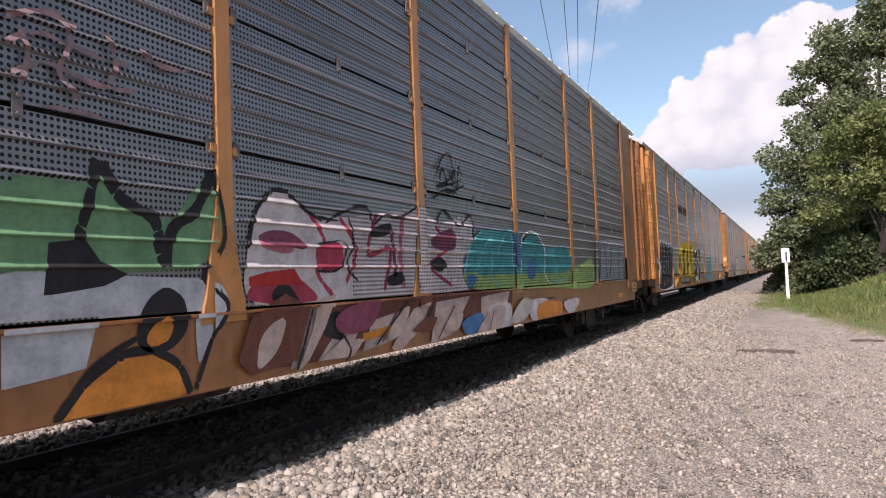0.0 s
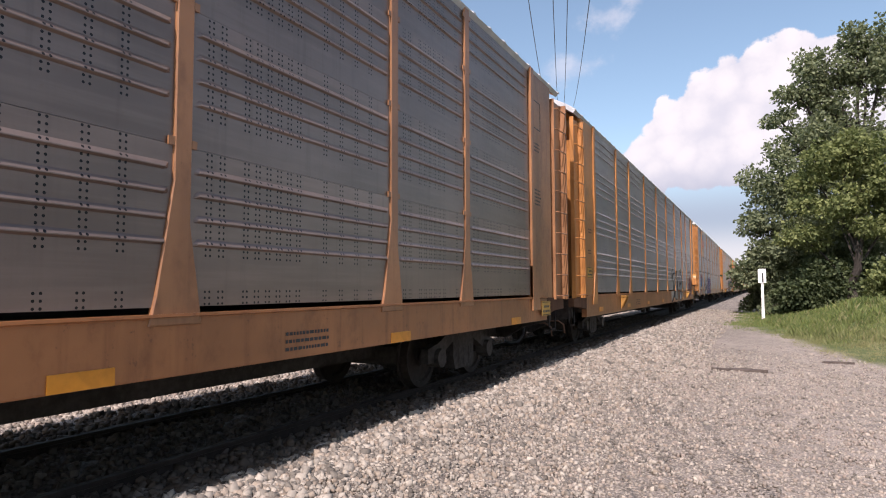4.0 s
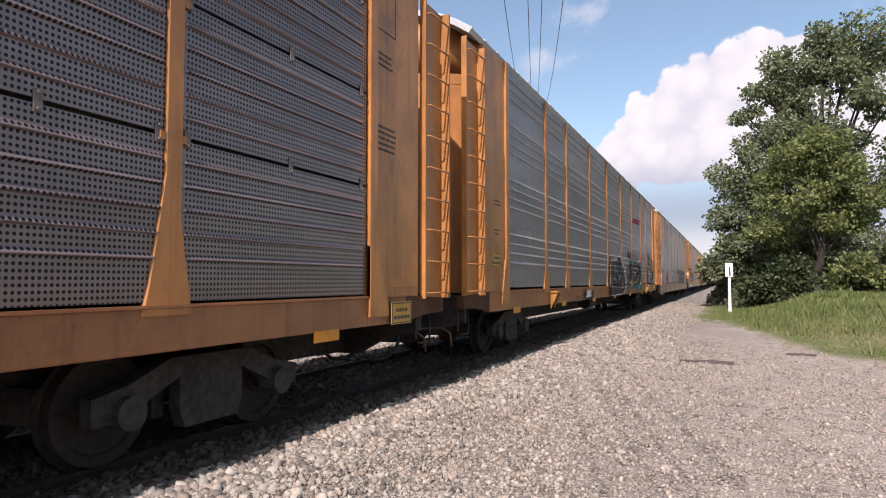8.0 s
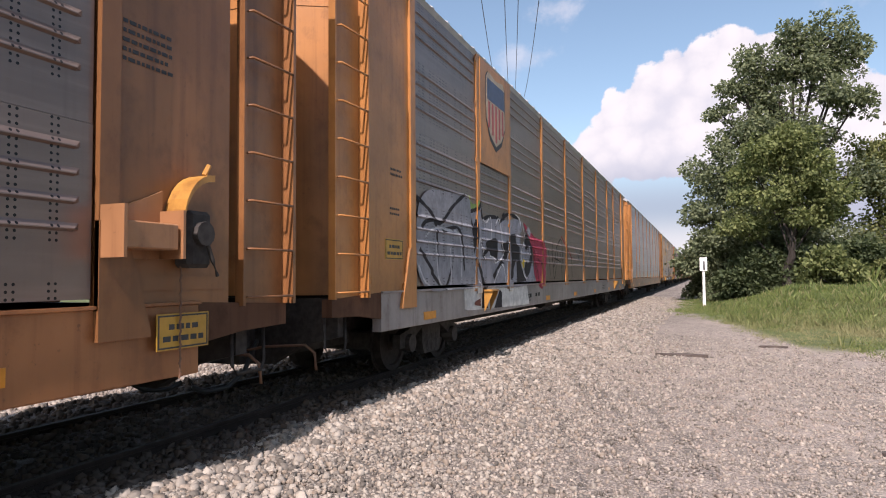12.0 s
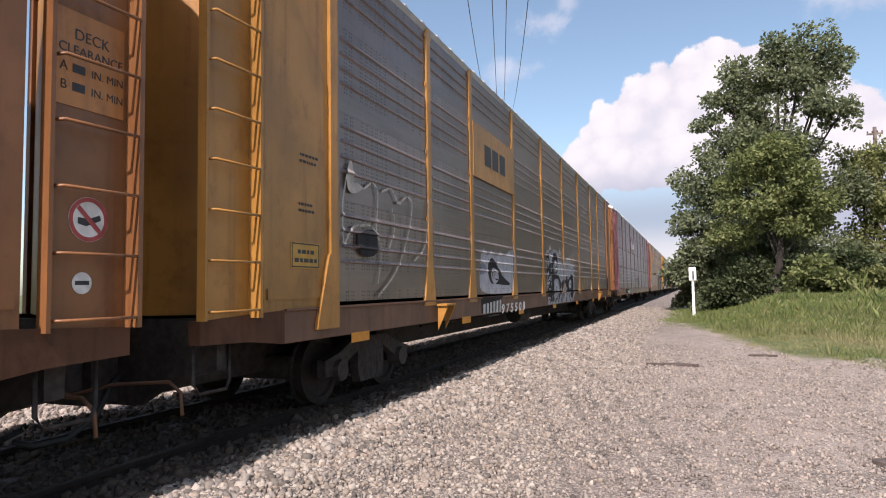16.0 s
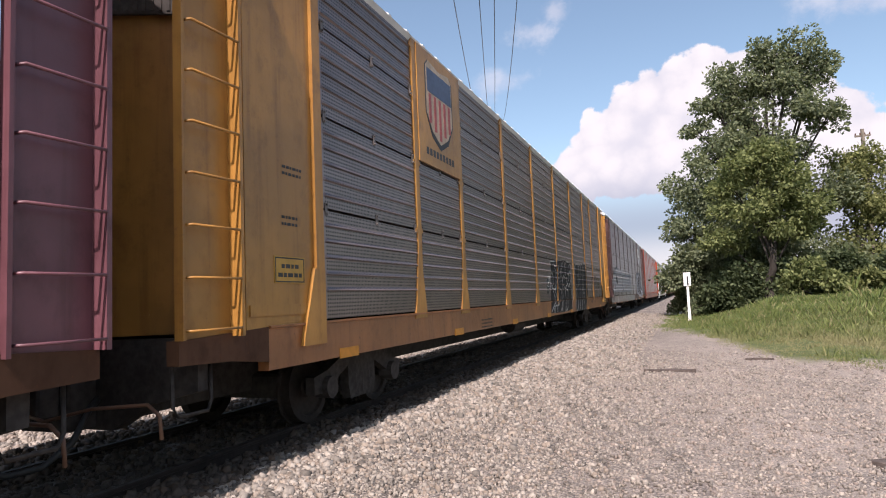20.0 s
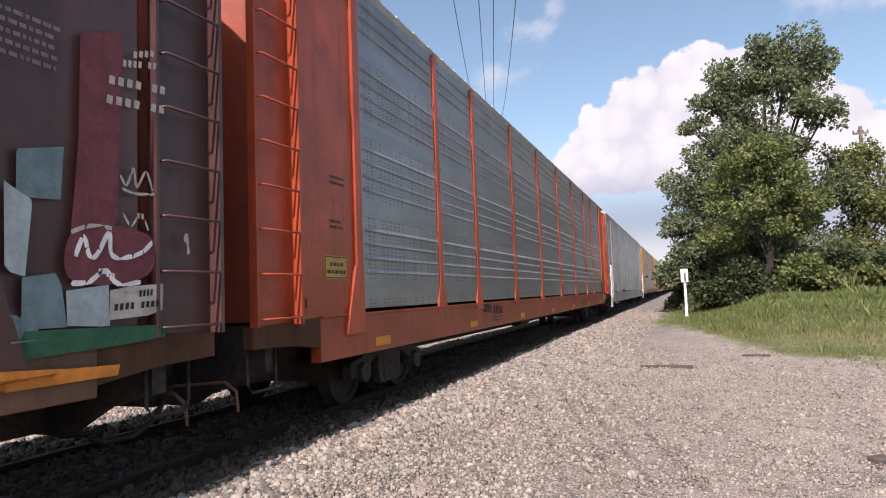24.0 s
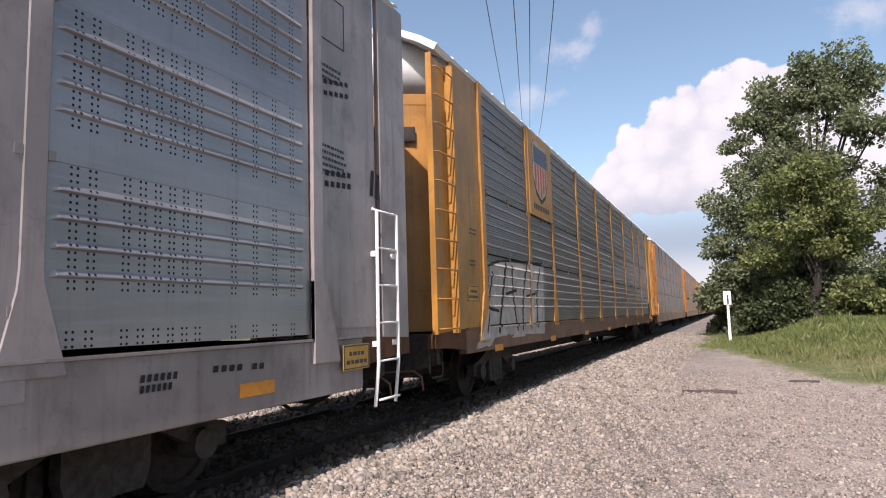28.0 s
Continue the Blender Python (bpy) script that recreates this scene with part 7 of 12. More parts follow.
art(11, "white wild-letter graffiti with heavy black outlines", [
    ("B", "steel", 0, [(5.22, 2.78), (5.66, 2.91), (5.82, 2.85), (5.54, 2.71), (5.48, 2.61), (5.22, 2.6)]),
    ("B", "steel", 0, [(7.64, 2.96), (8.62, 2.92), (8.97, 2.92), (8.96, 2.76), (7.71, 2.76)]),
    ("B", "bright_silver", 0, [(5.22, 2.5), (5.5, 2.58), (5.54, 2.71), (5.78, 2.72), (6.07, 2.92), (6.17, 2.86), (6.41, 2.95), (7.03, 2.97), (7.28, 2.98), (7.25, 2.85), (7.31, 2.76), (7.53, 2.57), (8.17, 2.55), (8.23, 2.73), (8.78, 2.76), (8.95, 2.63), (9.29, 2.14), (9.86, 1.96), (10.17, 1.9), (10.3, 1.46), (11.69, 1.44), (11.51, 0.94), (9.46, 0.94), (8.47, 0.96), (7.07, 0.99), (5.2, 1.16)]),
    ("B", "dull_white", 0, [(5.22, 2.6), (5.65, 2.69), (5.55, 2.58), (5.22, 2.55)]),
    ("B", "dull_white", 0, [(9.17, 2.96), (9.23, 2.14), (8.92, 2.31), (8.96, 2.82)]),
    ("B", "black", 0, [(5.22, 2.41), (5.3, 2.52), (5.57, 2.58), (5.55, 2.47), (5.49, 2.23), (5.41, 1.98), (5.49, 1.98), (5.58, 1.89), (5.55, 1.6), (5.51, 1.61), (5.43, 1.81), (5.36, 1.9), (5.31, 2.03), (5.41, 2.06), (5.45, 2.22), (5.49, 2.44), (5.53, 2.54), (5.35, 2.48), (5.23, 2.29), (5.22, 2.27)]),
    ("B", "black", 0, [(5.52, 2.62), (5.56, 2.74), (5.8, 2.74), (5.82, 2.81), (6.03, 2.91), (6.12, 2.91), (6.18, 2.83), (6.12, 2.69), (6.04, 2.55), (5.96, 2.34), (5.98, 2.56), (6.06, 2.79), (6.05, 2.87), (5.89, 2.79), (5.82, 2.66), (5.73, 2.51), (5.68, 2.35), (5.75, 2.32), (5.77, 2.27), (5.68, 2.26), (5.64, 2.36), (5.66, 2.51), (5.71, 2.63), (5.77, 2.68), (5.57, 2.71)]),
    ("B", "black", 0, [(5.71, 1.79), (5.8, 1.85), (6.02, 1.91), (6.16, 1.88), (6.27, 1.87), (6.79, 1.99), (7.01, 1.87), (6.32, 1.81), (6.21, 1.61), (6.09, 1.45), (6.07, 1.27), (6.01, 1.3), (6.06, 1.45), (6.12, 1.64), (6.16, 1.81), (6.04, 1.86), (5.84, 1.81), (5.73, 1.73)]),
    ("B", "black", 0, [(5.83, 2.28), (5.96, 2.32), (6.01, 2.43), (6.14, 2.55), (6.16, 2.41), (6.08, 2.28), (6.08, 2.14), (6.17, 1.97), (6.28, 1.85), (6.17, 1.89), (6, 2.03), (5.91, 2.18)]),
    ("S", "black", 0.06, [(5.7, 2.26), (5.74, 2.12), (5.79, 1.97), (5.78, 1.83)]),
    ("S", "black", 0.06, [(6.15, 2.86), (6.41, 2.96), (6.7, 2.96), (7.1, 2.96), (7.26, 2.95), (7.25, 2.82)]),
    ("S", "black", 0.06, [(6.16, 2.45), (6.2, 2.3), (6.25, 2.1), (6.29, 1.87)]),
    ("S", "black", 0.06, [(6.43, 2.76), (6.51, 2.56), (6.55, 2.21), (6.59, 1.87)]),
    ("S", "black", 0.06, [(6.1, 2.14), (6.12, 1.96), (6.22, 1.93)]),
    ("S", "black", 0.06, [(6.89, 2.23), (6.88, 1.98)]),
    ("S", "black", 0.06, [(6.61, 2.13), (6.85, 1.98)]),
    ("B", "black", 0, [(6.38, 2.86), (6.58, 2.84), (6.9, 2.88), (6.9, 2.75), (6.69, 2.75), (6.57, 2.66), (6.66, 2.75), (6.46, 2.74), (6.51, 2.56), (6.43, 2.67)]),
    ("B", "black", 0, [(6.87, 2.49), (6.9, 2.3), (6.8, 2.27), (6.73, 2.15), (6.61, 2.11), (6.6, 2.18)]),
    ("B", "black", 0, [(5.61, 1.55), (5.75, 1.64), (5.88, 1.66), (5.9, 1.57), (5.81, 1.57), (5.71, 1.46), (5.74, 1.26), (5.7, 1.25), (5.63, 1.46), (5.4, 1.3), (5.32, 1.33), (5.3, 1.44), (5.33, 1.34), (5.4, 1.35), (5.59, 1.5)]),
    ("S", "black", 0.07, [(5.87, 1.53), (5.74, 1.31)]),
    ("S", "black", 0.07, [(5.22, 2.26), (5.49, 2.28), (5.74, 2.27)]),
    ("B", "black", 0, [(6.59, 1.69), (6.78, 1.74), (7.15, 1.78), (7.14, 1.73), (6.87, 1.67), (6.71, 1.56), (6.52, 1.43), (6.3, 1.32), (6.47, 1.5)]),
    ("B", "black", 0, [(7.17, 2.78), (7.25, 2.85), (7.35, 2.84), (7.34, 2.71), (7.21, 2.62), (7.17, 2.29), (7.22, 1.85), (7.14, 1.8), (7.14, 2.28)]),
    ("B", "black", 0, [(7.34, 2.66), (7.45, 2.58), (7.49, 2.48), (7.42, 2.27), (7.36, 2.01), (7.35, 1.81), (7.27, 2), (7.27, 2.27), (7.32, 2.46)]),
    ("S", "black", 0.07, [(7.53, 2.57), (7.54, 2.31), (7.61, 2.08), (7.79, 1.77)]),
    ("S", "black", 0.07, [(7.42, 2.27), (7.55, 2.12), (7.67, 1.92), (7.73, 1.61)]),
    ("S", "black", 0.07, [(7.76, 2.41), (7.89, 2.04), (8.07, 1.78), (8.34, 1.32)]),
    ("S", "black", 0.07, [(8.21, 2.53), (7.94, 2.05)]),
    ("S", "black", 0.07, [(8.37, 2.55), (8.28, 2.01), (8.35, 1.55)]),
    ("S", "black", 0.07, [(8.51, 2.63), (8.57, 2.27), (8.68, 1.98), (8.6, 1.55)]),
    ("S", "black", 0.07, [(8.17, 2.58), (8.23, 2.73), (8.72, 2.75), (8.76, 2.48)]),
    ("S", "black", 0.07, [(7.5, 1.97), (7.61, 1.66), (7.68, 1.4)]),
    ("B", "black", 0, [(7.76, 2.41), (7.92, 2.47), (8.16, 2.43), (8.31, 2.45), (8.2, 2.35), (7.96, 2.33), (7.82, 2.28)]),
    ("B", "black", 0, [(8.63, 1.55), (8.87, 1.64), (8.79, 1.42), (8.27, 1.15), (7.87, 0.95), (8.17, 1.21), (8.34, 1.38)]),
    ("S", "black", 0.08, [(8.86, 2.29), (9.86, 2)]),
    ("S", "black", 0.08, [(9.19, 1.74), (9.85, 1.89), (10.02, 1.96), (9.67, 1.64), (9.52, 1.54), (9.23, 1.73)]),
    ("S", "black", 0.08, [(10.04, 1.9), (9.97, 1.47)]),
    ("S", "black", 0.08, [(9.27, 1.81), (9.17, 1.48), (8.98, 1.17)]),
    ("S", "black", 0.08, [(9.11, 1.22), (9.47, 1)]),
    ("S", "black", 0.08, [(9.71, 1.23), (10, 1)]),
    ("S", "black", 0.08, [(8.91, 2.11), (8.89, 1.61)]),
    ("S", "black", 0.08, [(7.17, 1.51), (7.1, 1.32), (7.27, 1.21)]),
    ("S", "black", 0.08, [(6.71, 1.61), (6.76, 1.4), (6.73, 1.29), (6.87, 0.97)]),
    ("C", "pale_silver", 0, [(7.14, 1.61), (7.25, 1.66), (7.36, 1.58), (7.35, 1.43), (7.2, 1.46)]),
    ("S", "black", 0.06, [(7.14, 1.61), (7.25, 1.67), (7.38, 1.61), (7.37, 1.51)]),
    ("S", "black", 0.06, [(7.1, 1.51), (6.96, 1.61), (6.86, 1.56)]),
    ("S", "black", 0.06, [(6.96, 1.56), (7.18, 1.36), (7.27, 1.24)]),
    ("S", "black", 0.06, [(7.37, 1.51), (7.64, 1.48), (7.72, 1.4), (7.47, 1.33), (7.24, 1.36)]),
    ("S", "black", 0.06, [(7.46, 1.3), (7.62, 1.11), (7.87, 0.95)]),
    ("B", "umber", 0, [(5.2, 1.16), (5.87, 1.12), (5.62, 1.18), (5.2, 1.19)]),
    ("B", "umber", 0, [(6.29, 1.16), (6.64, 1.32), (6.76, 1.34), (6.84, 1.06), (6.87, 0.95), (6.24, 0.96)]),
    ("B", "umber", 0, [(5.56, 1.05), (6, 1.05), (5.91, 0.99), (5.58, 1)]),
    ("B", "umber", 0, [(5.2, 1.1), (5.45, 1.08), (5.4, 1.02), (5.2, 1.03)]),
    ("B", "umber", 0, [(7.42, 1.28), (7.58, 1.19), (7.69, 0.98), (7.44, 0.93)]),
    ("B", "bone", 0, [(5.47, 1.18), (5.66, 1.21), (5.56, 1), (5.36, 0.99)]),
    ("B", "bone", 0, [(5.8, 1.2), (5.98, 1.18), (6.16, 0.97), (5.95, 0.97), (5.72, 0.98), (5.95, 1.11)]),
    ("B", "bone", 0, [(6.05, 1.1), (6.4, 1.25), (6.46, 1.2), (6.12, 1.07)]),
    ("B", "bone", 0, [(6.57, 1.07), (6.75, 1.18), (6.84, 1.01), (6.84, 0.93), (6.62, 0.98)]),
    ("B", "bone", 0, [(7.71, 1.24), (8.03, 1.23), (8.02, 1.14), (7.7, 1.14)]),
    ("B", "bone", 0, [(10.44, 1.2), (10.82, 1.22), (10.75, 0.95), (10.45, 0.95)]),
    ("B", "orange", 0, [(6.32, 1.03), (6.78, 1.05), (6.74, 0.97), (6.34, 0.95)]),
    ("B", "orange", 0, [(8.37, 1.02), (9.47, 1), (9.43, 0.94), (8.38, 0.96)]),
    ("B", "orange", 0, [(10.9, 1.1), (12.37, 1.06), (12.3, 0.96), (10.94, 0.96)]),
    ("S", "umber", 0.03, [(5.2, 1.15), (5.47, 1.16)]),
    ("S", "umber", 0.03, [(5.2, 1.12), (5.46, 1.12)]),
    ("S", "umber", 0.03, [(5.62, 1.14), (5.93, 1.13)]),
    ("S", "umber", 0.03, [(5.6, 1.11), (5.91, 1.1)]),
    ("S", "umber", 0.03, [(5.58, 1.08), (5.86, 1.07)]),
    ("S", "white", 0.03, [(10.1, 4.39), (10.13, 3.84)]),
    ("S", "white", 0.03, [(10.24, 4.17), (10.17, 3.77)]),
    ("S", "white", 0.03, [(9.97, 3.87), (10.29, 3.8)]),
    ("B", "blue", 0, [(9.27, 2.67), (9.63, 2.69), (9.62, 2.58), (9.27, 2.57)]),
    ("B", "frost", 0, [(9.3, 2.47), (9.49, 2.48), (9.48, 2.32), (9.28, 2.33)]),
])
art(11, "white outline letter graffiti over the lower sheets", [
    ("B", "silver", 0, [(-12.14, 2.07), (-10.15, 2.8), (-8.29, 2.74), (-5.03, 2.68), (-0.29, 2.7), (-0.88, 1.4), (-12.28, 1.44)]),
    ("B", "bone", 0, [(-12.86, 1.25), (2.17, 1.19), (1.63, 0.83), (-12.93, 0.9)]),
    ("S", "black", .1, [(-11.05, 0.9), (-10.82, 2.25), (-10.16, 2.75), (-9.27, 2.75)]),
    ("C", "black", 0, [(-10.3, 2.2), (-9.69, 2.33), (-9.51, 1.88), (-10.08, 1.94)]),
    ("S", "white", .1, [(-9.15, 2.75), (-9.24, 1.74), (-9.79, 0.84)]),
    ("S", "black", .06, [(-8.87, 1.89), (-8.8, 1.46)]),
    ("S", "white", .08, [(-7.24, 2.56), (-7.36, 1.45)]),
    ("S", "black", .06, [(-6.47, 2.44), (-7.1, 1.77), (-5.93, 1.44)]),
    ("S", "white", .08, [(-4.03, 2.64), (-4.26, 1.46)]),
    ("S", "black", .08, [(-1.33, 2.87), (-2.2, 2.02)]),
])
art(13, "dark reporting marks on the sill", [
    ("D", "ink", (0.2, 10), [(-6.23, 1.26), (-4.39, 1.28)]),
])
art(12, "dark reporting marks on the sill", [
    ("D", "ink", (0.15, 10), [(-6.95, 1.13), (-5.54, 1.05)]),
])
art(13, "small black stencils on the end plate", [
    ("D", "ink", (0.05, 5), [(11.97, 3.83), (12.46, 3.94)]),
    ("D", "ink", (0.05, 5), [(11.97, 3.71), (12.46, 3.81)]),
    ("D", "ink", (0.06, 6), [(11.88, 2.87), (12.49, 2.94)]),
    ("D", "ink", (0.06, 6), [(11.87, 2.76), (12.49, 2.82)]),
    ("D", "ink", (0.05, 7), [(10.48, 1.06), (11.09, 1.04)]),
    ("D", "ink", (0.05, 6), [(9.83, 1.05), (10.16, 1.05)]),
    ("D", "ink", (0.05, 6), [(9.83, 0.98), (10.11, 0.98)]),
    ("D", "ink", (0.3, 2), [(12.85, 2.95), (13.07, 2.9)]),
])
art(3, "white and black letter graffiti beside purple letters with white outlines", [
    ("B", "black", 0, [(-6.99, 2.12), (-6.91, 2.11), (-6.92, 1.55), (-6.85, 1.44), (-6.37, 1.31), (-6.88, 1.29), (-6.95, 1.48), (-6.99, 1.91)]),
    ("B", "bone", 0, [(-7.24, 1.71), (-7.13, 2.07), (-7.01, 2.12), (-6.98, 1.94), (-6.94, 1.65), (-6.93, 1.48), (-6.97, 1.23), (-7.19, 1.24), (-7.16, 1.48), (-7.23, 1.42)]),
    ("C", "black", 0, [(-6.94, 1.58), (-6.93, 1.77), (-6.87, 1.88), (-6.75, 1.96), (-6.53, 2.02), (-6.35, 2.03), (-6.26, 1.96), (-6.27, 1.84), (-5.23, 1.85), (-5.36, 1.47), (-5.19, 1.29), (-6.39, 1.29), (-6.9, 1.39)]),
    ("B", "bone", 0, [(-6.91, 1.58), (-6.9, 1.75), (-6.85, 1.86), (-6.75, 1.93), (-6.55, 1.99), (-6.38, 1.99), (-6.3, 1.94), (-6.3, 1.82), (-5.27, 1.81), (-5.44, 1.51), (-5.73, 1.5), (-5.79, 1.31), (-6, 1.3), (-5.92, 1.51), (-6.22, 1.57), (-6.1, 1.46), (-6.02, 1.31), (-6.37, 1.31), (-6.48, 1.39), (-6.85, 1.42), (-6.9, 1.49)]),
    ("C", "black", 0, [(-6.76, 1.64), (-6.69, 1.7), (-6.55, 1.71), (-6.36, 1.7), (-6.34, 1.77), (-6.28, 1.69), (-6.25, 1.58), (-6.33, 1.53), (-6.42, 1.54), (-6.7, 1.54)]),
    ("B", "black", 0, [(-6.24, 1.58), (-5.95, 1.53), (-5.93, 1.47), (-6.01, 1.39), (-6.04, 1.31), (-6.15, 1.44)]),
    ("B", "black", 0, [(-5.72, 1.5), (-5.44, 1.51), (-5.26, 1.78), (-5.21, 1.29), (-5.78, 1.3)]),
    ("B", "silver", 0, [(-6.86, 1.3), (-5.99, 1.28), (-5.98, 1.24), (-6.86, 1.25)]),
    ("B", "ink", 0, [(-7.23, 1.22), (-5.97, 1.24), (-6.03, 0.92), (-7.22, 0.94)]),
    ("B", "bone", 0, [(-5.97, 1.26), (-5.86, 1.26), (-5.9, 1.04), (-5.72, 1.2), (-5.6, 1.27), (-5.39, 1.24), (-5.34, 1.11), (-5.45, 0.95), (-6.03, 0.93)]),
    ("S", "black", 0.05, [(-5.84, 1.25), (-5.79, 1.15), (-5.89, 1.03)]),
    ("B", "purple", 0, [(-5.26, 1.87), (-5.24, 1.99), (-5.1, 2.03), (-4.8, 2.06), (-4.5, 1.61), (-4.49, 1.99), (-4.37, 2.08), (-4.12, 2.16), (-4.11, 1.82), (-3.96, 1.86), (-3.94, 2.04), (-3.78, 2.14), (-3.51, 2.2), (-3.39, 2.04), (-3.08, 2.18), (-2.85, 2.22), (-2.77, 2.09), (-2.59, 2.16), (-2.22, 2.15), (-2.19, 2.01), (-1.35, 2.09), (-1.31, 1.68), (-1.63, 1.25), (-4.08, 1.26), (-5.23, 1.27)]),
    ("B", "purple", 0, [(-5.35, 1.23), (-4.08, 1.22), (-1.54, 1.21), (-1.43, 1.02), (-2.81, 0.84), (-4.36, 0.86), (-5.35, 0.91)]),
    ("S", "white", 0.045, [(-5.25, 1.29), (-5.24, 1.57), (-5.26, 1.87), (-5.22, 1.98), (-5.02, 2.04), (-4.8, 2.05)]),
    ("S", "white", 0.03, [(-4.8, 2.05), (-4.59, 1.74), (-4.5, 1.61)]),
    ("S", "white", 0.04, [(-4.5, 1.61), (-4.52, 1.8), (-4.5, 1.98), (-4.37, 2.08), (-4.12, 2.16)]),
    ("S", "white", 0.03, [(-4.12, 2.16), (-4.13, 1.82), (-4.31, 1.59)]),
    ("S", "white", 0.04, [(-4.84, 1.48), (-4.71, 1.38), (-4.67, 1.29)]),
    ("S", "white", 0.03, [(-4.32, 1.59), (-4.38, 1.43), (-4.62, 1.27)]),
    ("S", "white", 0.04, [(-3.95, 1.32), (-3.97, 1.72), (-3.94, 2.01), (-3.73, 2.13), (-3.51, 2.2)]),
    ("S", "white", 0.04, [(-3.51, 2.2), (-3.33, 1.87), (-3.08, 1.63), (-3, 1.31)]),
    ("S", "white", 0.05, [(-3.56, 1.74), (-3.47, 1.5), (-3.42, 1.3)]),
    ("S", "white", 0.04, [(-3.33, 2.03), (-3.01, 2.18), (-2.85, 2.22), (-2.81, 1.9), (-2.64, 1.3)]),
    ("S", "white", 0.04, [(-2.64, 1.3), (-2.61, 1.78), (-2.59, 2.16), (-2.25, 2.15), (-2.3, 1.72), (-2.37, 1.29)]),
    ("S", "white", 0.04, [(-2.14, 2.02), (-1.35, 2.09), (-1.31, 1.76), (-1.54, 1.4), (-1.72, 1.24)]),
    ("S", "white", 0.04, [(-1.93, 1.87), (-1.45, 1.91), (-1.81, 1.74), (-1.35, 1.77)]),
    ("S", "bone", 0.05, [(-5.26, 1.23), (-5.22, 0.93)]),
    ("S", "bone", 0.03, [(-4.71, 1.25), (-4.66, 1.07), (-4.82, 0.9)]),
    ("S", "bone", 0.04, [(-4.61, 1.22), (-4.54, 0.91)]),
    ("S", "bone", 0.03, [(-3.98, 1.23), (-3.93, 1.09), (-4.08, 0.96)]),
    ("S", "bone", 0.05, [(-3.56, 1.04), (-3.35, 1.12), (-3.38, 0.91)]),
    ("S", "bone", 0.03, [(-2.94, 1.21), (-2.92, 1.01), (-3.07, 0.91)]),
    ("S", "bone", 0.03, [(-2.3, 1.23), (-2.45, 1.02)]),
])
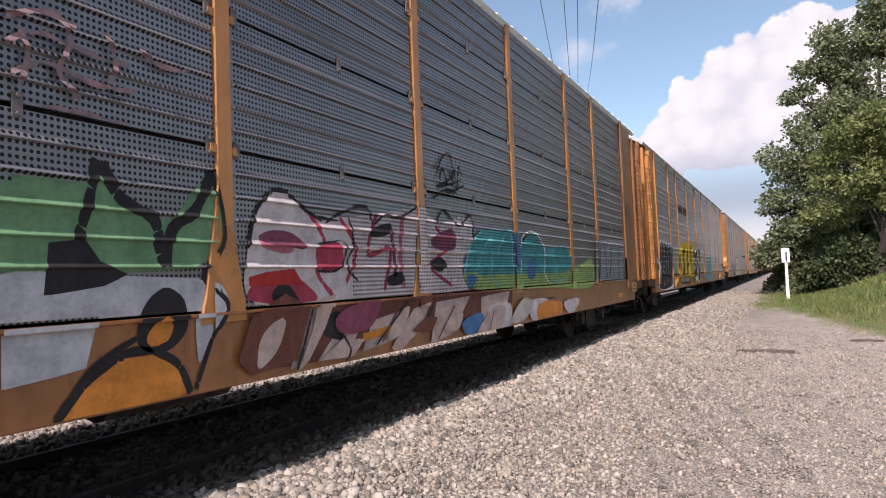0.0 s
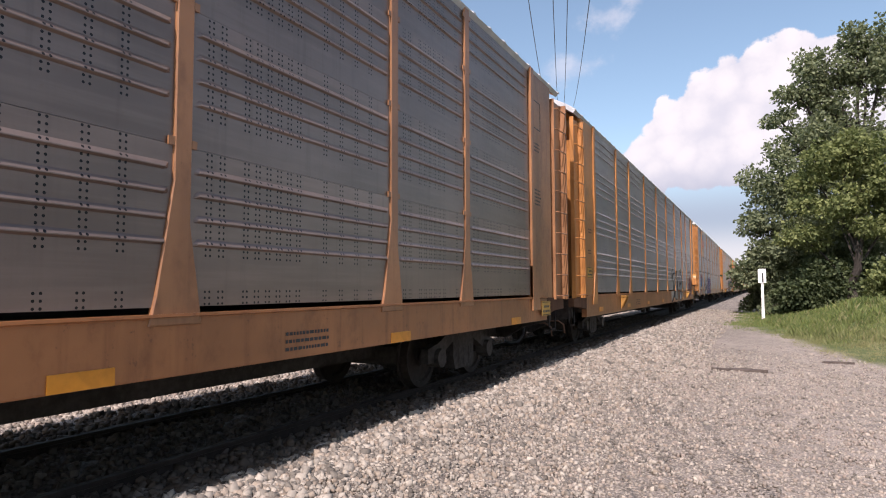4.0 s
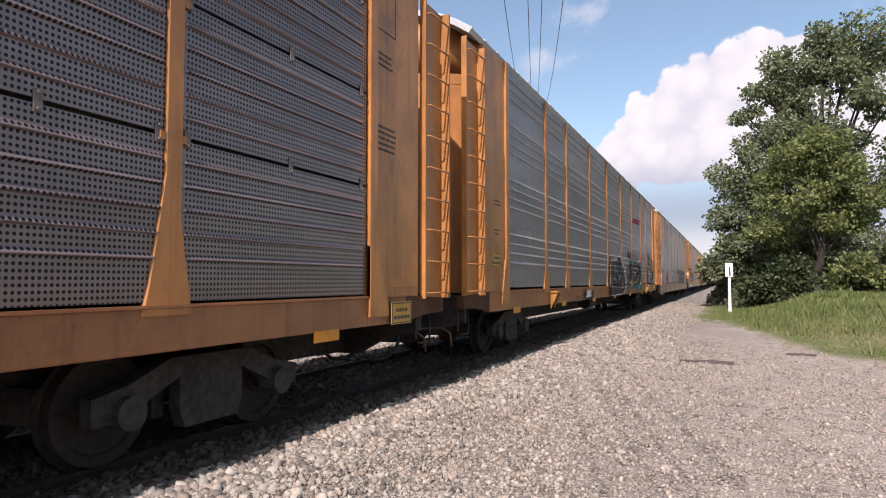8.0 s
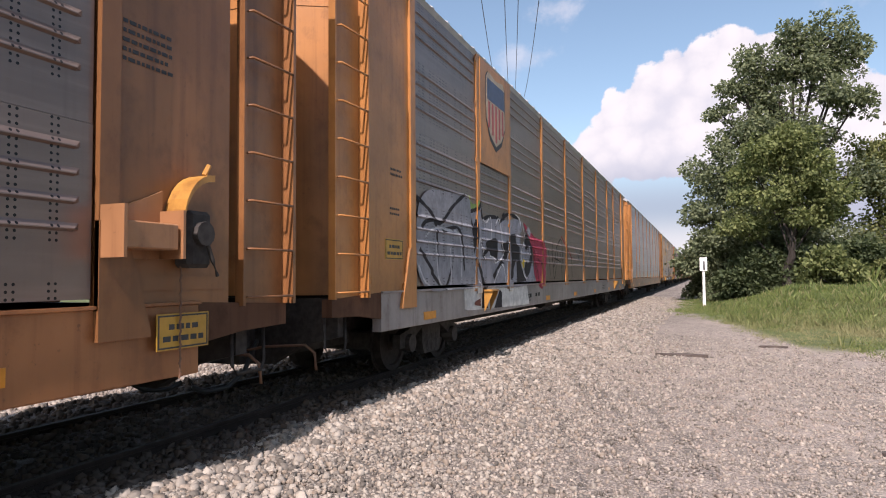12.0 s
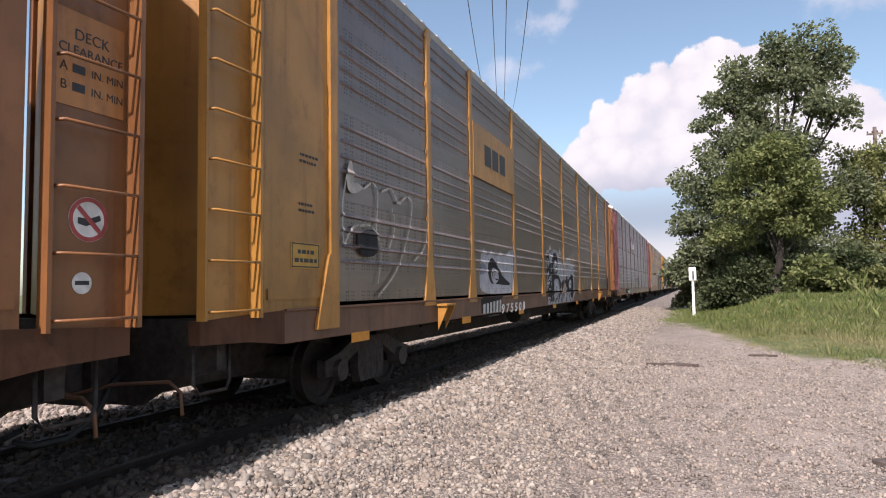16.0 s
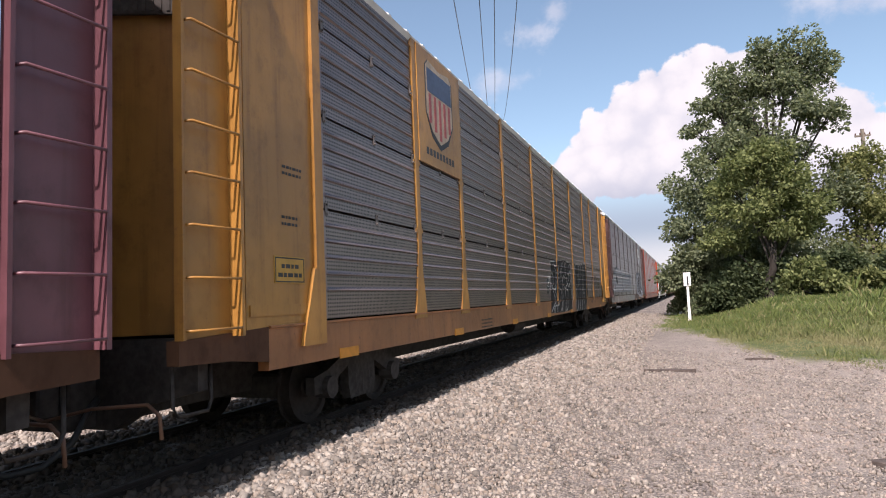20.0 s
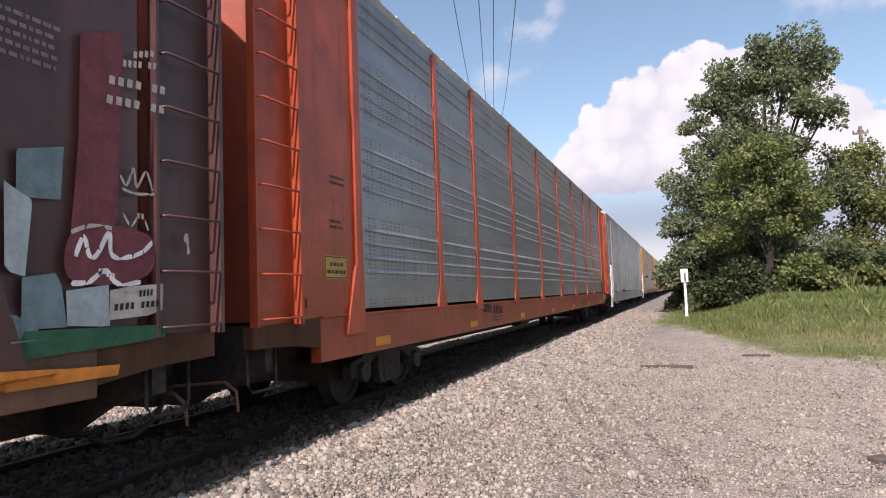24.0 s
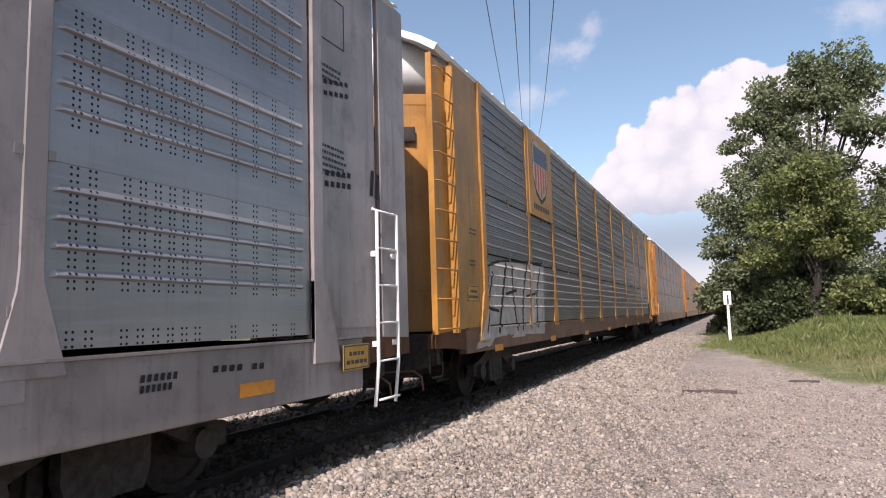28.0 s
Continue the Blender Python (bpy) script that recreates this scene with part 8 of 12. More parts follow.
art(5, "faded white rolled-on letters over brown-grey sheets", [
    ("B", "bone", 0, [(-3.75, 2.26), (-3.56, 2.33), (-3.39, 2.31), (-3.34, 2.08), (-3.29, 1.89), (-3.21, 1.87), (-3.11, 2.04), (-3.03, 2.23), (-2.96, 2.3), (-2.73, 2.32), (-2.59, 2.26), (-2.66, 2.13), (-2.83, 1.96), (-2.95, 1.76), (-3.03, 1.64), (-3.08, 1.46), (-3.1, 1.23), (-3.12, 1.14), (-3.22, 1.04), (-3.57, 1.05), (-3.52, 1.17), (-3.48, 1.33), (-3.47, 1.6), (-3.52, 1.73), (-3.58, 1.85), (-3.64, 2.01), (-3.75, 2.08)]),
    ("B", "bone", 0, [(-3.62, 1), (-3.22, 0.99), (-3.24, 0.94), (-3.63, 0.94)]),
    ("C", "bone", 0, [(-2.35, 2.27), (-1.86, 2.35), (-1.82, 2.24), (-1.66, 2.12), (-1.51, 1.88), (-1.54, 1.64), (-1.78, 1.5), (-2.04, 1.45), (-2.22, 1.36), (-2.38, 1.23), (-2.4, 1.54), (-2.37, 2)]),
    ("C", "dull", 0, [(-2.09, 2.03), (-1.93, 2.04), (-1.96, 1.86), (-2.07, 1.67), (-2.13, 1.67)]),
    ("B", "bone", 0, [(-1.89, 1.29), (-1.62, 1.35), (-1.66, 1.21), (-1.79, 1.1), (-2.17, 1.04), (-2.05, 1.16)]),
    ("B", "bone", 0, [(-2.34, 0.99), (-2.08, 0.99), (-2.11, 0.93), (-2.45, 0.93)]),
    ("B", "bone", 0, [(-1.21, 1.97), (-0.99, 2.01), (-1.01, 1.89), (-1.21, 1.86)]),
    ("S", "blush", 0.05, [(-1.52, 1.05), (-1.41, 1.24), (-1.35, 1.19), (-1.37, 0.94)]),
    ("C", "dull", 0, [(-0.61, 2.17), (-0.29, 2.42), (0.05, 2.48), (0.35, 2.36), (0.48, 1.94), (0.32, 1.58), (-0.32, 1.61), (-0.57, 1.89)]),
    ("C", "bone", 0, [(-0.51, 2.18), (-0.32, 2.36), (-0.07, 2.42), (0.23, 2.36), (0.34, 2.13), (0.37, 1.87), (0.19, 1.61), (-0.16, 1.61), (-0.34, 1.72), (-0.44, 1.95)]),
    ("B", "bone", 0, [(-0.52, 1.32), (-0.17, 1.31), (0.13, 1.55), (0.26, 1.61), (0.3, 1.2), (0.01, 1.06), (-0.48, 1.06)]),
    ("C", "bone", 0, [(0.61, 2.14), (0.83, 2.33), (1.1, 2.33), (1.27, 2.17), (1.34, 1.85), (1.27, 1.23), (0.63, 1.22), (0.51, 1.55), (0.53, 1.95)]),
    ("C", "dull", 0, [(0.81, 2.04), (1.02, 2.07), (1.02, 1.76), (0.84, 1.74)]),
    ("B", "bone", 0, [(0.63, 1.15), (1.22, 1.18), (1.15, 1.06), (0.76, 1.01), (0.46, 1)]),
    ("B", "dull", 0, [(1.73, 2.24), (2.28, 2.32), (5.38, 2.26), (8.87, 2.27), (8.72, 1.12), (4.48, 1.16), (1.82, 1.25)]),
    ("S", "bone", 0.07, [(1.7, 2.27), (1.98, 2.34), (2.26, 2.36), (2.35, 2.11)]),
    ("S", "bone", 0.07, [(2.67, 2.31), (3, 2.21), (2.8, 1.9), (2.74, 1.69)]),
    ("S", "bone", 0.07, [(1.82, 1.29), (1.92, 1.44), (2.3, 1.48), (2.43, 1.24), (1.81, 1.24)]),
    ("S", "bone", 0.07, [(1.93, 1.68), (2.31, 1.55), (2.23, 1.8)]),
    ("S", "bone", 0.07, [(3.36, 2.32), (4.02, 2.4), (4.06, 2.23), (3.47, 2.11), (3.4, 1.84), (3.9, 1.74)]),
    ("S", "bone", 0.07, [(2.96, 1.65), (3.48, 1.66), (3.35, 1.3), (3.97, 1.23)]),
    ("S", "bone", 0.07, [(4.22, 2.23), (4.9, 2.34), (5.1, 2.14)]),
    ("S", "bone", 0.07, [(5.38, 2.19), (6.31, 2.32), (6.57, 2.1)]),
    ("S", "bone", 0.07, [(4.54, 1.87), (4.64, 1.28), (5.62, 1.18)]),
    ("S", "bone", 0.07, [(5.17, 1.78), (5.29, 1.35), (6.24, 1.7), (6.27, 1.22)]),
    ("S", "bone", 0.07, [(6.92, 2.27), (8.34, 2.31), (9.27, 2.26)]),
    ("S", "bone", 0.07, [(7.1, 1.95), (7.1, 1.17), (8.2, 1.21), (8.56, 1.99)]),
    ("S", "bone", 0.07, [(2.83, 1.4), (2.92, 1.22)]),
    ("S", "bone", 0.07, [(1.93, 1.56), (2.52, 1.6)]),
])
art(8, "silver graffiti full of curling black scroll shapes", [
    ("B", "silver", 0, [(-1.03, 2.35), (-0.83, 2.41), (-0.65, 2.38), (-0.53, 2.28), (-0.28, 2.39), (0.05, 2.45), (0.38, 2.43), (0.56, 2.33), (0.64, 2.16), (0.82, 2.11), (0.96, 2.25), (1.15, 2.07), (1.28, 1.93), (1.43, 2.19), (1.6, 2.2), (2.18, 2.28), (2.51, 2.15), (3.13, 2.07), (3.14, 1.15), (2.85, 0.96), (2.17, 0.84), (1.19, 0.83), (0.23, 0.85), (-0.65, 0.86), (-0.99, 0.88)]),
    ("B", "bone", 0, [(-0.69, 2.37), (-0.52, 2.58), (-0.42, 2.57), (-0.37, 2.46), (-0.31, 2.43)]),
    ("B", "bone", 0, [(0.62, 2.32), (0.82, 2.56), (0.96, 2.44), (1.11, 2.34)]),
    ("B", "bone", 0, [(2.93, 2.25), (3.03, 2.49), (3.27, 2.22)]),
    ("B", "bone", 0, [(0.92, 2.25), (0.99, 2.25), (1.11, 2.07), (0.93, 2.07)]),
    ("C", "grey", 0, [(-1.03, 2.28), (-0.83, 2.36), (-0.69, 2.33), (-0.57, 2.25), (-0.65, 2.21), (-0.8, 2.27), (-1.03, 2.2)]),
    ("C", "grey", 0, [(-0.49, 2.27), (-0.28, 2.37), (0.05, 2.42), (0.38, 2.39), (0.57, 2.22), (0.47, 2.18), (0.21, 2.34), (-0.03, 2.36), (-0.21, 2.28)]),
    ("C", "black", 0, [(-1.02, 2.19), (-0.93, 2.26), (-0.8, 2.27), (-0.69, 2.18), (-0.66, 2.05), (-0.74, 2.04), (-0.77, 2.13), (-0.9, 2.16), (-1.02, 2.12)]),
    ("S", "black", 0.06, [(-1.02, 2.09), (-0.89, 2.1), (-0.86, 2.02), (-0.92, 1.93), (-1.02, 1.87)]),
    ("B", "black", 0, [(-1.01, 1.84), (-0.89, 1.9), (-0.72, 2), (-0.41, 2.07), (-0.3, 2.15), (-0.21, 2.26), (-0.03, 2.36), (0.21, 2.34), (0.44, 2.22), (0.49, 2.09), (0.27, 2.15), (0.05, 2.13), (-0.09, 2.07), (-0.16, 1.92), (-0.09, 1.79), (0.22, 1.73), (0.5, 1.74), (0.76, 1.61), (0.9, 1.52), (0.86, 1.34), (0.7, 1.32), (0.39, 1.52), (0.22, 1.64), (-0.04, 1.59), (-0.11, 1.51), (-0.08, 1.4), (0.12, 1.35), (-0.19, 1.29), (-0.19, 1.17), (-0.12, 1.05), (-0.26, 0.97), (-0.36, 1), (-0.39, 1.15), (-0.46, 0.98), (-0.99, 1), (-1, 1.32), (-0.81, 1.44), (-0.67, 1.51), (-0.56, 1.58), (-0.42, 1.55), (-0.4, 1.62), (-0.48, 1.73), (-0.67, 1.68), (-0.81, 1.61), (-0.91, 1.54), (-1, 1.51)]),
    ("C", "silver", 0, [(-1.01, 1.7), (-0.92, 1.77), (-0.76, 1.83), (-0.77, 1.74), (-0.88, 1.65), (-1.01, 1.54)]),
    ("C", "silver", 0, [(-1, 1.47), (-0.85, 1.59), (-0.69, 1.66), (-0.56, 1.69), (-0.43, 1.64), (-0.43, 1.51), (-0.45, 1.4), (-0.52, 1.51), (-0.63, 1.53), (-0.81, 1.41), (-1, 1.33)]),
    ("C", "silver", 0, [(-0.79, 1.31), (-0.7, 1.37), (-0.58, 1.35), (-0.66, 1.3)]),
    ("S", "black", 0.05, [(-0.86, 1.54), (-0.74, 1.56), (-0.59, 1.55), (-0.48, 1.53), (-0.44, 1.6), (-0.56, 1.62), (-0.61, 1.6)]),
    ("S", "black", 0.05, [(-1, 1.43), (-0.84, 1.43), (-0.79, 1.49)]),
    ("S", "black", 0.04, [(-1.01, 1.61), (-0.96, 1.68), (-0.95, 1.72)]),
    ("C", "silver", 0, [(-0.52, 1.84), (-0.47, 1.96), (-0.41, 2.08), (-0.37, 2.09), (-0.42, 1.95), (-0.42, 1.82), (-0.5, 1.81)]),
    ("S", "black", 0.03, [(-0.49, 1.83), (-0.45, 1.93), (-0.4, 2.06)]),
    ("C", "silver", 0, [(-0.11, 2.02), (0.03, 2.12), (0.27, 2.15), (0.47, 2.06), (0.47, 1.87), (0.33, 1.73), (0.06, 1.76), (-0.11, 1.85)]),
    ("S", "black", 0.05, [(-0.04, 2.01), (-0.07, 1.91), (0.01, 1.82), (0.16, 1.79), (0.33, 1.86), (0.38, 2), (0.32, 2.1), (0.21, 2.15)]),
    ("S", "black", 0.05, [(0.06, 1.95), (0.19, 1.94), (0.27, 1.99), (0.26, 2.07)]),
    ("S", "black", 0.04, [(0.11, 1.71), (0.22, 1.75), (0.34, 1.84), (0.44, 1.85)]),
    ("C", "silver", 0, [(-0.08, 1.52), (0.17, 1.6), (0.29, 1.52), (0.35, 1.39), (0.12, 1.33), (-0.08, 1.31), (-0.15, 1.36)]),
    ("S", "black", 0.04, [(-0.03, 1.5), (-0.06, 1.35)]),
    ("S", "black", 0.04, [(0.25, 1.43), (0.12, 1.27), (-0, 1.08)]),
    ("C", "silver", 0, [(0.29, 1.59), (0.48, 1.63), (0.58, 1.48), (0.61, 1.32), (0.39, 1.32), (0.33, 1.47)]),
    ("S", "black", 0.04, [(0.39, 1.42), (0.42, 1.58), (0.49, 1.6), (0.52, 1.43), (0.55, 1.34)]),
    ("C", "silver", 0, [(-0.19, 1.25), (-0.12, 1.26), (-0.09, 1.13), (-0.12, 1.05)]),
    ("C", "silver", 0, [(0.09, 1.25), (0.34, 1.26), (0.19, 1.08), (-0.03, 1.08)]),
    ("C", "silver", 0, [(-0.99, 1.13), (-0.66, 1.1), (-0.71, 1.01), (-0.79, 0.93), (-0.86, 1), (-0.99, 1.02)]),
    ("S", "black", 0.05, [(-0.85, 1.05), (-0.75, 1.06), (-0.71, 1.01), (-0.76, 0.96)]),
    ("C", "silver", 0, [(-0.58, 0.92), (-0.45, 1.08), (-0.4, 1.19), (-0.39, 0.97), (-0.42, 0.89)]),
    ("S", "black", 0.04, [(-0.54, 0.92), (-0.47, 1.01), (-0.43, 1.1)]),
    ("C", "black", 0, [(0.9, 1.5), (1.19, 1.58), (1.53, 1.58), (1.43, 1.48), (1.19, 1.43), (1.11, 1.3), (0.97, 1.33)]),
    ("B", "black", 0, [(2.23, 1.65), (2.5, 1.79), (2.8, 1.74), (2.93, 1.48), (2.85, 1.16), (2.61, 0.99), (2.38, 1.09), (2.17, 1.31), (2.02, 1.19), (1.78, 1.37), (1.6, 1.41), (1.64, 1.64), (1.78, 1.76), (1.92, 1.59)]),
    ("C", "silver", 0, [(2.1, 1.53), (2.39, 1.61), (2.53, 1.51), (2.41, 1.35), (2.17, 1.35)]),
    ("S", "black", 0.03, [(2.22, 1.43), (2.33, 1.51), (2.41, 1.41)]),
    ("C", "bone", 0, [(1.64, 2.22), (1.74, 2.16), (1.88, 2.15), (1.83, 2.09), (1.67, 2.1)]),
    ("C", "bone", 0, [(2.02, 2.26), (2.29, 2.35), (2.51, 2.27), (2.34, 2.16), (2.13, 2.16)]),
    ("S", "black", 0.06, [(0.8, 1.31), (0.51, 1.08), (0.34, 0.93)]),
    ("S", "black", 0.05, [(0.67, 1.25), (0.4, 1.05)]),
    ("S", "black", 0.05, [(0.86, 1.24), (0.83, 1.06), (0.7, 0.93)]),
    ("S", "black", 0.05, [(1.11, 1.26), (0.97, 1.05), (0.93, 0.93)]),
    ("S", "black", 0.05, [(1.35, 1.32), (1.11, 1.03)]),
    ("S", "black", 0.06, [(1.78, 1.31), (1.64, 1.05), (1.43, 0.9)]),
    ("S", "black", 0.05, [(2.02, 1.17), (2.19, 1.02), (2.36, 0.88)]),
    ("S", "black", 0.04, [(2.61, 0.98), (2.44, 0.87)]),
    ("S", "black", 0.04, [(1.51, 1.43), (1.35, 1.3)]),
    ("S", "black", 0.05, [(0.23, 1.1), (0.45, 1.22), (0.7, 1.23)]),
    ("S", "black", 0.05, [(-0.1, 0.97), (0.02, 1.04), (0.23, 1.06)]),
    ("S", "bone", 0.035, [(1.69, 2.15), (1.71, 1.9)]),
    ("S", "bone", 0.035, [(1.69, 2.15), (1.78, 2.06), (1.88, 2.17), (1.89, 1.91)]),
    ("S", "bone", 0.035, [(1.97, 1.92), (2.05, 2.18), (2.13, 1.93)]),
    ("S", "bone", 0.035, [(2.23, 2.19), (2.4, 2.25), (2.46, 2.13), (2.28, 2.06), (2.53, 1.92)]),
    ("S", "bone", 0.035, [(2.65, 2.21), (2.9, 2.26), (2.87, 2.15)]),
    ("S", "bone", 0.035, [(1.17, 2.05), (1.35, 2.14)]),
    ("S", "bone", 0.035, [(1.04, 2.01), (1.11, 1.82)]),
    ("S", "black", 0.02, [(1.75, 2.08), (1.76, 1.91)]),
    ("S", "black", 0.02, [(1.84, 2.06), (1.84, 1.93)]),
    ("S", "black", 0.02, [(1.94, 1.98), (2.03, 2.1)]),
    ("S", "black", 0.02, [(2.34, 2.16), (2.39, 2.2)]),
    ("S", "black", 0.02, [(2.71, 2.17), (2.84, 2.19)]),
    ("S", "black", 0.02, [(2.62, 1.91), (2.93, 1.93)]),
])
art(10, "black letter graffiti with chalk-white outlines", [
    ("B", "ink", 0, [(0.4, 2.37), (1.44, 2.44), (1.99, 2.41), (2.47, 2.49), (3.47, 2.46), (3.7, 2.34), (3.8, 1.61), (3.73, 0.9), (2.03, 0.87), (0.18, 0.89), (0.3, 1.34), (0.38, 1.69)]),
    ("C", "ink", 0, [(-0.22, 1.76), (-0.14, 1.88), (0.04, 1.93), (0.18, 1.86), (0.2, 1.64), (0.09, 1.6), (0.06, 1.47), (-0.07, 1.42), (-0.2, 1.52)]),
    ("S", "chalk", 0.045, [(0.4, 2.37), (0.41, 2.14), (0.36, 1.91)]),
    ("S", "chalk", 0.045, [(0.4, 2.37), (0.87, 2.39), (1.31, 2.42)]),
    ("S", "chalk", 0.045, [(0.91, 2.41), (0.9, 2.27), (1.26, 2.28), (1.28, 2.42)]),
    ("S", "chalk", 0.045, [(0.35, 1.73), (0.39, 1.96), (0.55, 2.04), (0.7, 1.98), (0.71, 1.84), (0.6, 1.69), (0.51, 1.65)]),
    ("S", "chalk", 0.045, [(0.35, 1.73), (0.47, 1.62), (0.7, 1.58), (0.99, 1.6), (1.23, 1.66)]),
    ("S", "chalk", 0.045, [(1.02, 2.2), (1.13, 2.11), (1.16, 1.96), (1.08, 1.75), (0.88, 1.63)]),
    ("S", "chalk", 0.045, [(0.6, 1.58), (0.77, 1.41), (0.91, 1.24), (0.9, 1.19), (0.62, 1.09), (0.24, 0.92)]),
    ("S", "chalk", 0.045, [(0.83, 1.58), (1.1, 1.4), (1.22, 1.3), (1.34, 1.14), (1.38, 1.11), (1.09, 1.1), (0.83, 1.08), (0.72, 0.9)]),
    ("S", "chalk", 0.045, [(0.65, 1.09), (0.65, 0.89)]),
    ("S", "chalk", 0.045, [(1.13, 1.08), (1.12, 0.9)]),
    ("S", "chalk", 0.045, [(1.42, 2.41), (1.57, 2.37), (1.61, 2.27), (1.58, 2.04), (1.33, 2.05), (1.17, 2.07)]),
    ("S", "chalk", 0.045, [(1.28, 1.76), (1.42, 1.92), (1.55, 1.93), (1.63, 1.77)]),
    ("S", "chalk", 0.045, [(1.32, 1.76), (1.29, 1.4), (1.22, 1.3)]),
    ("S", "chalk", 0.045, [(1.9, 2.21), (1.88, 1.78)]),
    ("S", "chalk", 0.045, [(1.53, 1.47), (1.63, 1.61), (1.86, 1.49), (1.93, 1.32), (1.84, 1.05), (1.59, 0.9)]),
    ("S", "chalk", 0.045, [(1.84, 1.02), (1.91, 0.87)]),
    ("S", "chalk", 0.045, [(2.29, 2.43), (2.11, 2.2), (2.12, 1.9), (2.3, 1.73), (2.53, 1.61), (2.92, 1.71), (2.99, 1.74), (2.8, 1.93), (2.69, 2.25), (2.64, 2.41), (2.47, 2.48)]),
    ("S", "chalk", 0.045, [(2.2, 1.85), (2.32, 1.97), (2.49, 1.98), (2.54, 1.86)]),
    ("S", "chalk", 0.045, [(2.53, 1.61), (2.56, 1.24), (2.49, 0.99), (2.36, 0.88)]),
    ("S", "chalk", 0.045, [(2.14, 1.73), (2.06, 1.26), (1.93, 0.92)]),
    ("S", "chalk", 0.045, [(2.84, 2.43), (3.47, 2.46), (3.42, 2.31)]),
    ("S", "chalk", 0.045, [(3.08, 2.08), (3.51, 2)]),
    ("S", "chalk", 0.045, [(3.23, 2.19), (3.2, 1.82)]),
    ("S", "chalk", 0.045, [(3.45, 2.21), (3.64, 2.04), (3.58, 1.83), (3.12, 1.68)]),
    ("S", "chalk", 0.045, [(2.53, 1.61), (3.04, 1.51)]),
    ("S", "chalk", 0.045, [(3.12, 1.65), (3.33, 1.68), (3.63, 1.54), (3.68, 1.18), (3.57, 0.91)]),
    ("S", "chalk", 0.045, [(3.03, 1.48), (2.91, 1.22), (2.8, 0.97), (2.48, 0.9)]),
    ("S", "chalk", 0.035, [(-0.22, 1.76), (-0.14, 1.88), (0.04, 1.93), (0.18, 1.86), (0.2, 1.64), (0.09, 1.6), (0.06, 1.47), (-0.07, 1.42), (-0.2, 1.52), (-0.22, 1.76)]),
    ("S", "chalk", 0.035, [(-0.17, 1.72), (-0.04, 1.76), (0.04, 1.81)]),
    ("S", "chalk", 0.035, [(-0.02, 1.81), (0.01, 1.89), (0.09, 1.9), (0.15, 1.68)]),
    ("S", "chalk", 0.035, [(-0.19, 1.68), (0.06, 1.64), (0.06, 1.73)]),
    ("S", "chalk", 0.035, [(-0.12, 1.6), (-0.05, 1.51)]),
    ("S", "chalk", 0.035, [(-0.07, 1.74), (-0.06, 1.68)]),
    ("S", "chalk", 0.035, [(0.09, 1.81), (0.1, 1.71)]),
    ("B", "ink", 0, [(4.49, 2.31), (4.9, 2.47), (5.57, 2.44), (6.21, 2.52), (7.23, 2.57), (7.18, 1.63), (7.21, 1.43), (6.66, 0.84), (5.71, 0.72), (4.39, 0.86), (4.61, 1.62)]),
    ("S", "chalk", 0.04, [(4.72, 1.7), (4.52, 2.09), (4.55, 2.33), (4.9, 2.46), (5.33, 2.39), (5.41, 2.14), (5.26, 1.79), (5.02, 1.66), (4.82, 1.7)]),
    ("S", "chalk", 0.04, [(4.85, 1.95), (5.07, 2.08), (5.28, 2)]),
    ("S", "chalk", 0.04, [(5.4, 2.4), (5.69, 2.47), (5.8, 2.34), (5.56, 1.8), (5.44, 1.45), (5.26, 0.86)]),
    ("S", "chalk", 0.04, [(5.92, 2.35), (6.2, 2.51), (6.15, 2.09), (5.93, 1.44), (5.72, 0.83)]),
    ("S", "chalk", 0.04, [(6.37, 0.78), (6.3, 1.25), (6.4, 2.38), (6.92, 2.54), (7.2, 2.34), (7.02, 1.83), (7.23, 1.53), (7.05, 1.43)]),
    ("S", "chalk", 0.04, [(6.06, 1.44), (6.46, 1.44)]),
    ("S", "chalk", 0.04, [(4.61, 1.62), (4.57, 1.22), (4.44, 0.92), (4.72, 0.86), (4.96, 1.13), (4.79, 1.46)]),
    ("S", "chalk", 0.04, [(4.29, 1.31), (4.28, 0.89)]),
    ("S", "ink", 0.09, [(8.95, 2.04), (8.42, 1.97), (8.28, 1.63), (8.72, 1.46), (8.58, 1.13), (8.11, 1.09)]),
    ("S", "ink", 0.09, [(9.18, 1.05), (9.37, 1.99), (9.83, 2.01), (9.65, 1.15)]),
    ("S", "ink", 0.09, [(9.98, 1.14), (10.18, 2.08), (10.48, 1.64), (10.85, 2.1), (10.64, 1.19)]),
    ("S", "blush", 0.035, [(8.95, 2.04), (8.42, 1.97), (8.28, 1.63), (8.72, 1.46), (8.58, 1.13), (8.11, 1.09)]),
    ("S", "blush", 0.035, [(9.18, 1.05), (9.37, 1.99), (9.83, 2.01), (9.65, 1.15)]),
    ("S", "blush", 0.035, [(9.98, 1.14), (10.18, 2.08), (10.48, 1.64), (10.85, 2.1), (10.64, 1.19)]),
])
